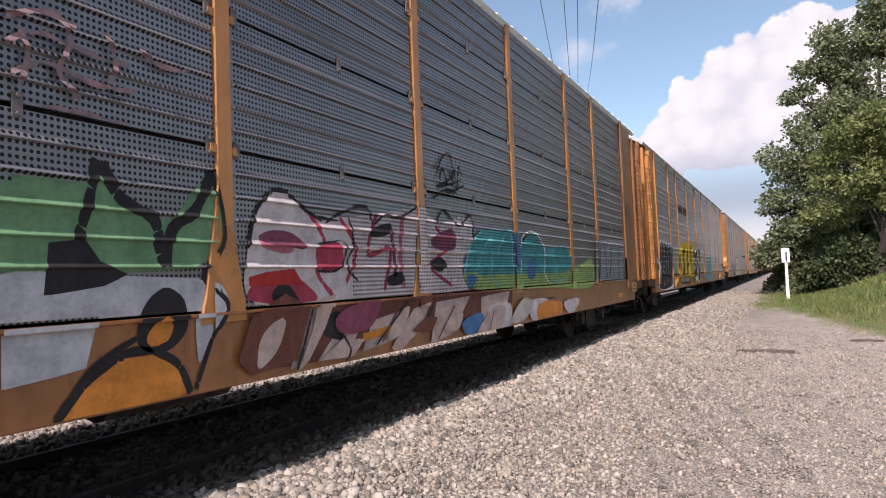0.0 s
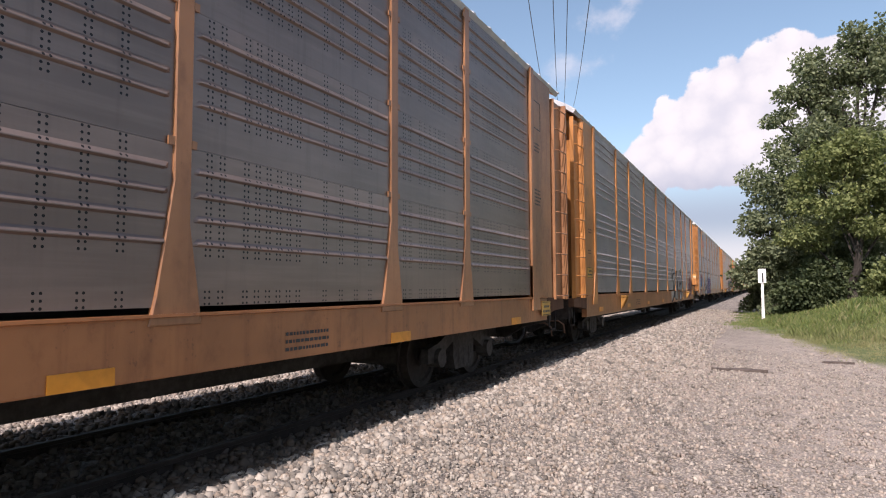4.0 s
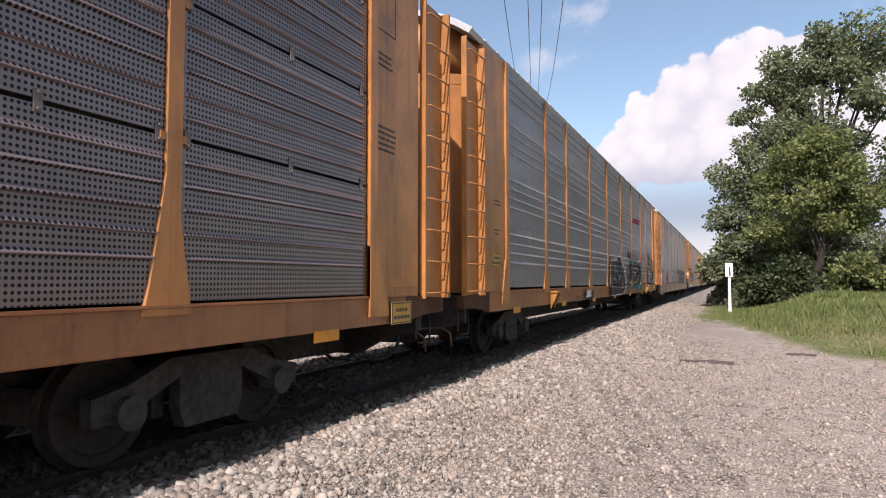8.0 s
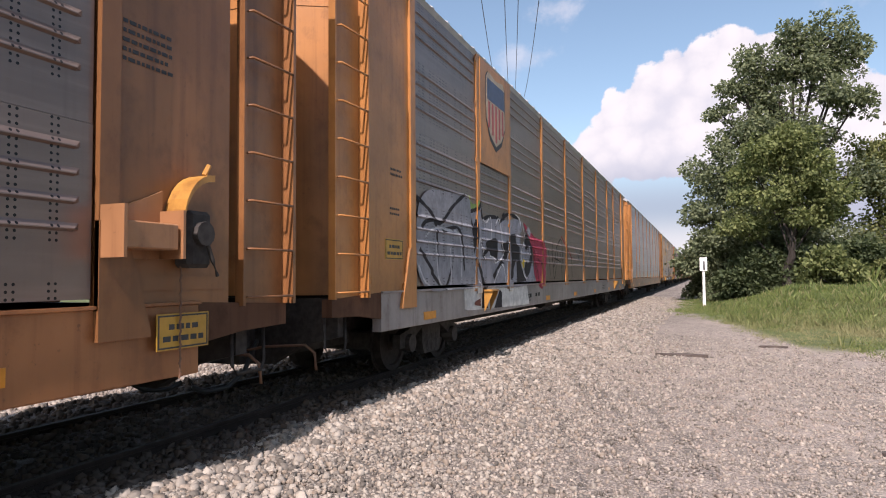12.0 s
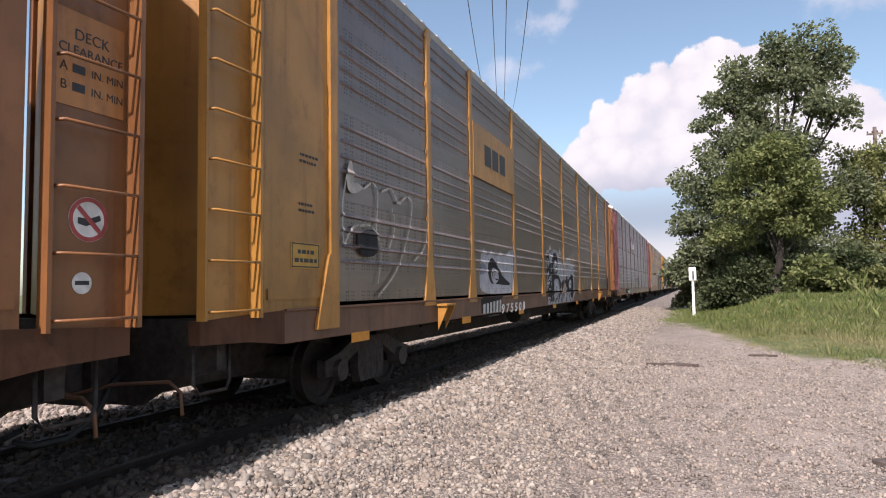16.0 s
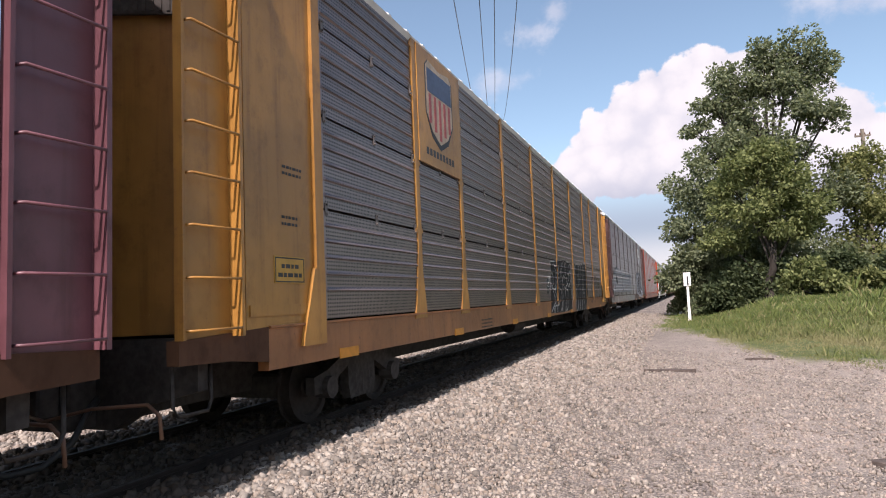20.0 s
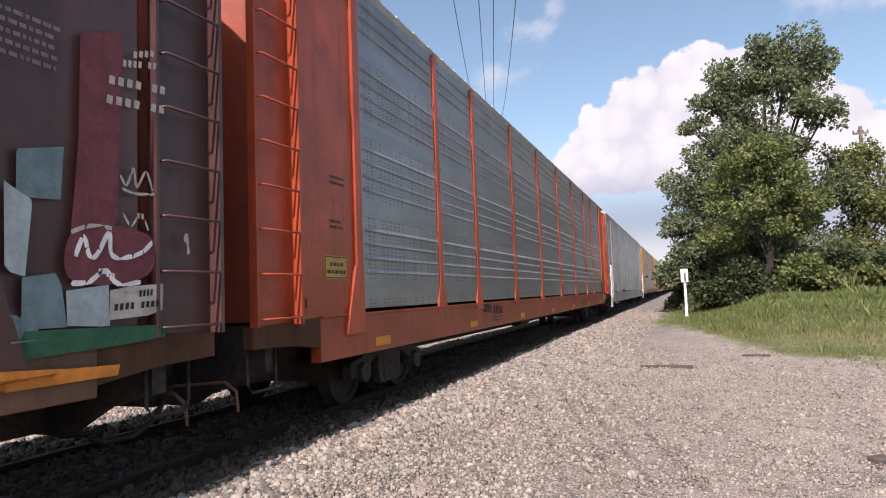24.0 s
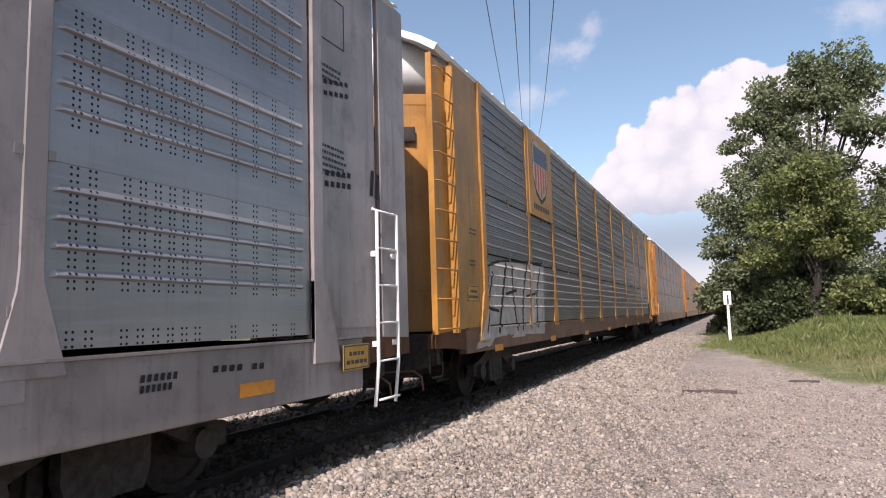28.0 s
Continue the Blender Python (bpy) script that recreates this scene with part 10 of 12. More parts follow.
art(6, "grey and black three-dimensional letter graffiti", [
    ("S", "lime", 0.12, [(-9.85, 2.7), (-9.56, 2.7), (-9.44, 2.61), (-9.17, 2.6), (-9.03, 2.7)]),
    ("B", "steel", 0, [(-9.85, 2.66), (-9.66, 2.7), (-9.54, 2.66), (-9.44, 2.53), (-9.12, 2.6), (-8.92, 2.72), (-8.83, 2.41), (-8.39, 2.48), (-7.85, 2.53), (-7.47, 2.51), (-6.44, 2.62), (-6.31, 2.46), (-6.33, 2.03), (-5.85, 2.2), (-5.45, 2.11), (-5.43, 1.84), (-5.02, 1.29), (-6.75, 1.18), (-8.82, 1.23), (-9.81, 1.25)]),
    ("B", "chalk", 0, [(-9.81, 1.24), (-8.77, 1.21), (-6.75, 1.16), (-5.86, 1.21), (-5.67, 0.78), (-8.61, 0.82), (-9.8, 0.85)]),
    ("S", "black", 0.08, [(-9.85, 2.68), (-9.66, 2.7), (-9.54, 2.64), (-9.48, 2.52), (-9.29, 2.53), (-9.08, 2.59), (-8.94, 2.69), (-8.83, 2.44), (-8.48, 2.49), (-7.92, 2.51), (-7.78, 2.45), (-7.31, 2.63), (-6.44, 2.63)]),
    ("C", "black", 0, [(-9.44, 2.37), (-9.32, 2.28), (-9.2, 2.38), (-9.09, 2.26), (-9.1, 1.99), (-9.22, 1.9), (-9.31, 1.78), (-9.35, 2.04)]),
    ("S", "black", 0.09, [(-9.85, 2.5), (-9.72, 2.38), (-9.68, 2.22), (-9.7, 2.05)]),
    ("S", "black", 0.09, [(-9.82, 1.62), (-9.77, 1.82), (-9.62, 1.91)]),
    ("B", "black", 0, [(-9.82, 1.53), (-9.63, 1.6), (-9.61, 1.5), (-9.67, 1.29), (-9.81, 1.29)]),
    ("C", "black", 0, [(-8.63, 2.03), (-8.05, 2.11), (-7.97, 1.9), (-8.03, 1.7), (-8.14, 1.74), (-8.41, 1.78), (-8.47, 1.88), (-8.62, 1.91)]),
    ("S", "black", 0.1, [(-8.85, 1.73), (-8.68, 1.85), (-8.46, 1.91)]),
    ("S", "black", 0.07, [(-8.93, 2.05), (-8.86, 1.91), (-8.78, 1.75)]),
    ("B", "black", 0, [(-9.27, 1.72), (-9.18, 1.71), (-8.81, 1.36), (-8.66, 1.19), (-8.6, 0.83), (-8.95, 0.84), (-8.91, 1.2), (-9.1, 1.51)]),
    ("B", "black", 0, [(-7.77, 2.01), (-7.3, 2.11), (-7.2, 2.02), (-7.39, 1.74), (-7.61, 1.72), (-7.68, 1.91)]),
    ("B", "black", 0, [(-8.29, 1.43), (-7.77, 1.71), (-7.53, 1.66), (-8.03, 1.52), (-8.09, 1.39), (-8.23, 1.35)]),
    ("B", "black", 0, [(-7.22, 2.25), (-6.76, 2.28), (-6.69, 2.06), (-6.42, 2.03), (-6.42, 1.73), (-6.1, 1.43), (-5.86, 1.29), (-6.65, 1.27), (-6.69, 1.77), (-6.9, 1.54), (-7.02, 1.37), (-7.2, 1.32), (-7.11, 1.75)]),
    ("B", "black", 0, [(-6.1, 2.3), (-5.59, 2.33), (-5.37, 2.11), (-5.37, 1.77), (-5.6, 1.48), (-5.86, 1.36), (-6.08, 1.54), (-5.86, 1.82)]),
    ("B", "black", 0, [(-7.67, 2.61), (-7.51, 2.66), (-7.47, 2.5), (-7.61, 2.48)]),
    ("C", "steel", 0, [(-6.65, 2.34), (-6.44, 2.59), (-6.26, 2.53), (-6.26, 2.33)]),
    ("C", "yellow", 0, [(-6.28, 1.69), (-6.1, 1.77), (-6.08, 1.59), (-6.24, 1.6)]),
    ("C", "steel", 0, [(-5.96, 1.81), (-5.73, 2.08), (-5.52, 1.97), (-5.73, 1.69)]),
    ("C", "rose", 0, [(-6.1, 2.55), (-5.59, 2.43), (-5.01, 2.28), (-4.47, 2.28), (-3.92, 1.99), (-4.31, 1.2), (-4.62, 1.12), (-5.17, 1.43), (-5.31, 1.98)]),
    ("C", "steel", 0, [(-5.85, 2.4), (-5.66, 2.49), (-5.48, 2.41), (-5.59, 2.29)]),
    ("B", "black", 0, [(-8.25, 0.82), (-7.9, 1.15), (-7.76, 1.1), (-7.76, 0.81)]),
    ("B", "umber", 0, [(-9.33, 0.98), (-9.02, 1.02), (-9.02, 0.89), (-9.33, 0.91)]),
    ("S", "white", 0.03, [(-9.09, 2.07), (-9.19, 1.65), (-9.33, 1.18)]),
    ("S", "white", 0.03, [(-9.81, 1.29), (-9.66, 1.28), (-9.61, 1.56), (-9.76, 1.56)]),
    ("S", "white", 0.03, [(-8.12, 2.35), (-7.85, 2.49), (-7.66, 1.97), (-7.62, 1.82), (-8.11, 1.65), (-8.23, 1.74), (-8.47, 1.77)]),
    ("S", "white", 0.03, [(-7.22, 2.65), (-7.22, 2.23), (-7.3, 1.8), (-7.42, 1.22)]),
    ("S", "white", 0.03, [(-9.27, 1.58), (-9.16, 1.33), (-9.05, 1.28), (-9, 1.16)]),
    ("S", "white", 0.03, [(-8.4, 1.13), (-8.04, 1.43), (-7.66, 1.63), (-7.46, 1.22)]),
    ("S", "white", 0.03, [(-6.22, 2.6), (-6.04, 2.25), (-6.33, 1.85), (-6.1, 1.43), (-5.86, 1.36)]),
    ("S", "white", 0.03, [(-8.83, 2.41), (-8.64, 2.38), (-8.39, 2.47), (-8.39, 2.08)]),
    ("S", "white", 0.03, [(-9.09, 2.07), (-8.88, 1.9), (-8.78, 1.71)]),
    ("S", "white", 0.03, [(-6.76, 2.69), (-6.44, 2.62), (-6.31, 2.46)]),
    ("S", "black", 0.035, [(-5.16, 1.99), (-5.02, 1.35)]),
    ("S", "black", 0.035, [(-3.75, 2.08), (-3.56, 1.41)]),
    ("S", "black", 0.035, [(-3.32, 2.28), (-3.12, 1.33), (-2.61, 2.15)]),
    ("S", "black", 0.035, [(-2.35, 2.08), (-2.1, 1.32)]),
    ("S", "black", 0.035, [(-1.48, 2.13), (-1.36, 1.33)]),
    ("S", "black", 0.035, [(-4.85, 1.79), (-4.34, 1.66)]),
    ("S", "black", 0.035, [(-5.85, 2.07), (-5.66, 1.96)]),
    ("S", "black", 0.035, [(-5.79, 2.4), (-5.95, 2.24)]),
    ("S", "black", 0.035, [(-5.01, 1.64), (-4.78, 1.29)]),
    ("S", "black", 0.035, [(-0.83, 2.06), (-0.69, 1.37)]),
    ("S", "black", 0.035, [(-3.11, 1.86), (-2.36, 1.8)]),
])
art(13, "thin black outline letter graffiti", [
    ("S", "black", 0.05, [(3.27, 2.19), (3.29, 1.92), (3.3, 1.61), (3.35, 1.55), (3.57, 1.7)]),
    ("S", "black", 0.05, [(3.51, 2.21), (3.58, 1.95), (3.59, 1.88)]),
    ("S", "black", 0.05, [(3.51, 2.21), (3.69, 2.34), (4.02, 2.31), (4.09, 2.21)]),
    ("S", "black", 0.05, [(3.88, 2.15), (3.88, 1.9)]),
    ("S", "black", 0.04, [(3.5, 1.65), (3.48, 1.29), (3.57, 0.97), (3.76, 0.84), (4.12, 0.82), (4.35, 1.02), (4.31, 1.26), (4.1, 1.45), (3.92, 1.58), (3.88, 1.71), (4.52, 1.76)]),
    ("S", "black", 0.04, [(4.12, 2.2), (4.22, 2.26), (4.51, 2.23), (4.74, 2.28), (4.87, 2.19), (5.09, 2.16), (5.18, 2.23), (5.23, 2.1), (5.57, 2.07), (5.9, 2.06), (6.25, 2.22), (6.25, 2.05)]),
    ("S", "black", 0.04, [(4.63, 2.19), (4.51, 1.98), (4.59, 1.79), (4.75, 1.8)]),
    ("S", "black", 0.04, [(5.09, 2.16), (5.04, 1.86), (4.91, 1.7), (5, 1.44), (5.18, 1.28), (5.27, 1.17), (5.09, 0.86), (4.84, 0.78), (4.75, 0.99), (4.79, 1.19), (4.6, 1.25), (4.63, 1.44), (4.83, 1.49), (4.87, 1.18)]),
    ("S", "black", 0.04, [(5.67, 2.02), (5.73, 1.67), (5.57, 1.61), (5.37, 1.63)]),
    ("S", "black", 0.04, [(5.27, 1.27), (5.57, 1.43), (5.89, 1.37), (5.94, 1.07), (5.77, 0.85), (5.67, 0.92)]),
    ("S", "black", 0.04, [(6.19, 2.06), (6.12, 1.8), (6.24, 1.43), (6.3, 1.12), (6.11, 0.82), (5.88, 0.79)]),
    ("S", "black", 0.04, [(6.86, 2.14), (6.78, 1.83), (6.63, 1.43), (6.76, 1.23), (6.75, 0.9), (6.35, 0.8)]),
    ("S", "black", 0.04, [(6.86, 2.17), (7.48, 2.15), (7.23, 1.99), (7.38, 1.64), (7.7, 1.35), (7.78, 1.12), (7.59, 0.77)]),
    ("S", "black", 0.04, [(7.07, 1.91), (7.21, 1.42), (7.36, 1.14)]),
    ("S", "black", 0.04, [(7.63, 1.64), (7.73, 2.1), (7.98, 1.65), (7.63, 1.63)]),
])
art(9, "whitewashed letter strokes over brown-grey sheets and sill", [
    ("B", "ink", 0, [(-7.97, 1.23), (-6.08, 1.2), (-6.08, 0.91), (-7.96, 0.94)]),
    ("B", "bone", 0, [(-5.65, 1.87), (-5.39, 1.91), (-5.39, 1.28), (-5.66, 1.27)]),
    ("B", "bone", 0, [(-5.26, 1.51), (-4.51, 1.81), (-4.51, 1.36), (-5.27, 1.31)]),
    ("B", "bone", 0, [(-5.06, 1.9), (-4.75, 1.95), (-4.74, 1.74), (-4.97, 1.62)]),
    ("C", "bone", 0, [(-4.19, 2.02), (-3.88, 2), (-3.91, 1.31), (-4.22, 1.29)]),
    ("C", "bone", 0, [(-3.25, 2), (-2.79, 2.01), (-2.95, 1.78), (-3.18, 1.78)]),
    ("C", "bone", 0, [(-3.74, 1.91), (-3.48, 1.99), (-3.53, 1.5), (-3.74, 1.47)]),
    ("B", "bone", 0, [(-5.36, 1.2), (-4.2, 1.2), (-4.31, 0.88), (-5.37, 0.87)]),
    ("B", "bone", 0, [(-4.12, 1.21), (-3.66, 1.22), (-3.79, 0.92), (-4.16, 0.89)]),
    ("B", "umber", 0, [(-4.83, 1.22), (-4.67, 1.22), (-4.99, 0.88), (-5.14, 0.89)]),
    ("B", "bone", 0, [(-3.52, 1.23), (-3.29, 1.25), (-3.46, 0.95), (-3.65, 0.94)]),
    ("S", "bone", 0.025, [(-7.3, 1.39), (-7.23, 1.48), (-7.17, 1.71), (-7.1, 2.23)]),
])
art(8, "thin white outline letters on a dark sheet", [
    ("S", "bone", 0.03, [(-11.63, 2.35), (-11.53, 2.68), (-11.43, 2.86), (-11.33, 2.59), (-11.14, 2.59), (-10.91, 2.69), (-10.77, 2.57), (-10.83, 2.11), (-10.69, 1.91), (-10.8, 1.47)]),
    ("S", "bone", 0.03, [(-11.63, 2.42), (-11.61, 1.92), (-11.41, 2.11), (-11.01, 2.16), (-10.83, 2.09)]),
    ("S", "bone", 0.03, [(-10.67, 2.62), (-10.38, 2.69), (-10.19, 2.53), (-9.95, 2.64), (-9.75, 2.59), (-9.84, 2.26), (-10.07, 1.87), (-10.38, 1.56), (-10.81, 1.31)]),
    ("S", "bone", 0.03, [(-9.14, 2.74), (-9.29, 2.06), (-9.7, 1.79)]),
    ("S", "bone", 0.03, [(-10.39, 2.44), (-10.31, 2.22), (-10.48, 1.92)]),
    ("C", "bone", 0, [(-11.51, 2.76), (-11.43, 2.87), (-11.35, 2.66), (-11.14, 2.61), (-11.34, 2.51), (-11.51, 2.54)]),
    ("C", "ink", 0, [(-11.28, 2.04), (-10.86, 2.11), (-10.84, 1.83), (-11.22, 1.81)]),
])
art(9, "white scribbled tags on the maroon end plate", [
    ("S", "bone", 0.035, [(-12.76, 4.17), (-12.72, 3.82), (-12.63, 4.08), (-12.56, 3.9), (-12.52, 4.3)]),
    ("S", "bone", 0.035, [(-12.81, 3.69), (-12.74, 3.52), (-12.57, 3.62), (-12.62, 3.79), (-12.81, 3.69)]),
    ("S", "bone", 0.035, [(-12.81, 3.44), (-12.79, 3.19), (-12.53, 3.32)]),
    ("S", "bone", 0.035, [(-12.71, 3.3), (-12.64, 3.4), (-12.42, 3.37), (-12.64, 3.19)]),
    ("S", "bone", 0.035, [(-12.81, 3.06), (-12.77, 2.86), (-12.54, 3.04)]),
    ("S", "bone", 0.035, [(-12.66, 3.14), (-12.47, 3), (-12.56, 2.79), (-12.41, 2.94)]),
    ("S", "black", 0.02, [(-12.82, 2.13), (-12.65, 2.04), (-12.56, 2.21), (-12.39, 2.06), (-12.15, 1.99)]),
    ("S", "black", 0.02, [(-12.78, 2.06), (-12.73, 2.16), (-12.48, 2.16), (-12.29, 2.21)]),
    ("S", "bone", 0.025, [(-12.65, 1.83), (-12.61, 1.56), (-12.48, 1.73), (-12.39, 1.56), (-12.22, 1.77), (-12.14, 1.63)]),
    ("S", "bone", 0.025, [(-12.63, 1.62), (-12.18, 1.64)]),
    ("S", "bone", 0.025, [(-12.67, 1.41), (-12.41, 1.52), (-12.15, 1.41)]),
    ("S", "bone", 0.025, [(-11.9, 1.64), (-11.79, 1.78), (-11.56, 1.73), (-11.61, 1.52), (-11.84, 1.51), (-11.9, 1.64)]),
    ("S", "bone", 0.025, [(-11.77, 1.7), (-11.68, 1.61)]),
    ("S", "bone", 0.025, [(-12.59, 1.82), (-12.48, 1.79)]),
])
art(6, "dark grey letter graffiti with silver edges", [
    ("C", "grey", 0, [(-11.69, 2.06), (-11.54, 2.46), (-11.14, 2.66), (-10.3, 2.71), (-9.58, 2.72), (-9.48, 2.25), (-9.34, 1.3), (-10.33, 1.21), (-11.21, 1.21), (-11.63, 1.48)]),
    ("S", "black", 0.07, [(-11.67, 2.5), (-11.23, 2.35), (-10.86, 2.19), (-10.3, 2.5), (-9.79, 2.74)]),
    ("S", "black", 0.07, [(-11.52, 2.09), (-11.29, 2.2), (-10.99, 2.14), (-10.95, 1.57)]),
    ("S", "black", 0.07, [(-10.77, 2.08), (-10.02, 2.14), (-9.83, 1.49)]),
    ("S", "black", 0.07, [(-11.2, 1.48), (-10.68, 1.23), (-10.37, 1.58)]),
    ("S", "black", 0.07, [(-11.58, 1.79), (-11.1, 1.47)]),
    ("S", "silver", 0.04, [(-11.39, 1.96), (-11.09, 2.1), (-10.55, 2.11), (-10.02, 2.03), (-9.96, 1.31)]),
    ("S", "silver", 0.04, [(-10.99, 1.9), (-10.89, 1.34), (-10.45, 1.25), (-10.44, 1.84)]),
    ("S", "silver", 0.04, [(-11.62, 1.56), (-11.4, 1.33), (-11.11, 1.24)]),
])
art(13, "black boxed stencil on the pale sill", [
    ("S", "ink", 0.018, [(-3.85, 1.15), (-3.55, 1.16)]),
    ("S", "ink", 0.018, [(-3.55, 1.16), (-3.58, 0.92)]),
    ("S", "ink", 0.018, [(-3.58, 0.92), (-3.87, 0.93)]),
    ("S", "ink", 0.018, [(-3.87, 0.93), (-3.85, 1.15)]),
    ("S", "ink", 0.018, [(-3.74, 1.09), (-3.66, 1.08)]),
    ("S", "ink", 0.018, [(-3.7, 1.08), (-3.71, 1), (-3.74, 1)]),
    ("S", "ink", 0.018, [(-3.81, 1.12), (-3.77, 1.12)]),
    ("S", "ink", 0.018, [(-3.64, 0.97), (-3.6, 0.97)]),
])
art(-1, "faded red scrawl on the upper sheets", [
    ("S", "stain_pink", 0.035, [(-2.92, 2.75), (-2.75, 2.86), (-2.46, 2.83), (-2.16, 2.83)]),
    ("S", "stain_pink", 0.035, [(-2.9, 2.59), (-2.69, 2.7), (-2.43, 2.65), (-2.13, 2.67)]),
    ("S", "stain_pink", 0.035, [(-2.92, 2.89), (-2.72, 2.99), (-2.53, 2.96)]),
    ("S", "stain_pink", 0.035, [(-2.75, 2.44), (-2.53, 2.46), (-2.17, 2.44)]),
    ("S", "stain_pink", 0.035, [(-2.66, 3.02), (-2.56, 2.88), (-2.63, 2.67), (-2.5, 2.53)]),
    ("S", "stain_pink", 0.035, [(-2.35, 2.99), (-2.28, 2.83), (-2.32, 2.68)]),
    ("S", "stain_pink", 0.035, [(-2.84, 2.86), (-2.8, 2.71), (-2.84, 2.55)]),
    ("S", "stain_pink", 0.035, [(-2.12, 2.95), (-1.96, 2.89), (-1.73, 2.91)]),
])
art(-1, "brown and flesh-coloured shapes over the sill", [
    ("B", "umber", 0, [(-1.2, 1.18), (-0.83, 1.34), (-0.53, 1.21), (-0.72, 0.78), (-1.22, 0.74), (-1.35, 0.86)]),
    ("C", "blush", 0, [(-1.12, 1), (-0.97, 1.12), (-0.84, 1.13), (-0.91, 0.94), (-1.04, 0.82), (-1.16, 0.79)]),
    ("B", "blush", 0, [(-0.72, 0.69), (-0.53, 0.99), (-0.41, 1.27), (-0.17, 1.31), (-0.35, 1.02), (-0.58, 0.76)]),
    ("C", "plum", 0, [(-0.18, 1.11), (0.25, 1.24), (0.52, 1.2), (0.33, 0.97), (-0.11, 0.95)]),
    ("B", "blush", 0, [(-0.44, 0.74), (-0.11, 0.9), (0.23, 0.87), (0.05, 0.73)]),
    ("S", "black", 0.03, [(-0.11, 0.95), (0.01, 0.79), (-0.08, 0.69)]),
    ("S", "black", 0.03, [(-0.72, 0.71), (-0.61, 0.95), (-0.5, 1.21)]),
    ("C", "blush", 0, [(0.62, 0.83), (0.84, 1.07), (1.07, 1.12), (0.88, 0.86)]),
    ("B", "umber", 0, [(1.05, 0.85), (1.42, 1), (1.68, 0.98), (1.54, 0.83)]),
    ("S", "black", 0.025, [(0.42, 0.79), (0.73, 0.99), (1.08, 1.21)]),
    ("C", "blush", 0, [(1.81, 0.84), (2.11, 0.99), (2.33, 0.97), (2.16, 0.78)]),
    ("S", "black", 0.02, [(1.66, 0.72), (1.96, 0.96), (2.12, 1.09)]),
    ("C", "blush", 0, [(2.71, 0.69), (3.28, 0.99), (3.68, 0.97), (3.45, 0.7)]),
    ("S", "black", 0.02, [(3.06, 0.66), (3.28, 0.95)]),
    ("C", "bone", 0, [(3.86, 0.75), (4.35, 1.06), (4.83, 0.99), (4.43, 0.75)]),
    ("C", "orange", 0, [(5.06, 0.75), (5.22, 0.97), (6.25, 0.92), (6.06, 0.73)]),
])
art(2, "silver letter with a heavy black outline", [
    ("B", "black", 0, [(5.66, 2.07), (5.81, 2.13), (6.01, 2.14), (6.12, 2.03), (6.21, 2.14), (6.41, 2.19), (6.52, 2.18), (6.51, 1.9), (6.47, 1.57), (6.24, 1.56), (6.38, 1.42), (6.45, 1.27), (6.46, 1.05), (6.35, 0.88), (6.18, 0.77), (5.69, 0.77)]),
    ("B", "pale_silver", 0, [(5.73, 1.68), (5.73, 1.88), (5.78, 2.02), (5.91, 2.08), (6.05, 2.06), (6.12, 1.93), (6.15, 1.78), (6.16, 1.69), (6.19, 2.08), (6.37, 2.14), (6.39, 2.07), (6.36, 1.63), (6.16, 1.61), (6.09, 1.69), (6.05, 1.81), (5.98, 1.83), (5.93, 1.74), (5.92, 1.68), (5.97, 1.55), (6.17, 1.47), (6.32, 1.31), (6.36, 1.2), (6.05, 1.2), (6.01, 1.35), (5.96, 1.48), (5.83, 1.54), (5.75, 1.6)]),
    ("B", "pale_silver", 0, [(5.68, 1.39), (5.86, 1.48), (5.91, 1.45), (5.93, 1.21), (5.68, 1.21)]),
    ("B", "pale_silver", 0, [(5.68, 1.17), (6.31, 1.18), (6.37, 1.12), (6.33, 0.99), (6.22, 0.86), (6.11, 0.8), (5.69, 0.8)]),
    ("S", "black", 0.07, [(5.68, 1.19), (5.77, 1.16), (5.8, 1.04), (5.75, 0.89), (5.69, 0.81)]),
    ("B", "black", 0, [(5.91, 1.48), (5.97, 1.47), (6.03, 1.28), (6.06, 1.15), (5.95, 1.01), (5.93, 1.16)]),
    ("C", "dull_green", 0, [(5.66, 2.23), (5.84, 2.24), (6.15, 2.26), (6.3, 2.33), (6.56, 2.25), (6.27, 2.19), (5.98, 2.19), (5.66, 2.15)]),
    ("C", "frost", 0, [(6.54, 1.72), (6.75, 1.81), (6.95, 1.75), (6.71, 1.5), (6.48, 1.46)]),
    ("B", "frost", 0, [(6.47, 1.03), (6.81, 1.1), (6.76, 0.95), (6.67, 0.88), (6.47, 0.89)]),
])
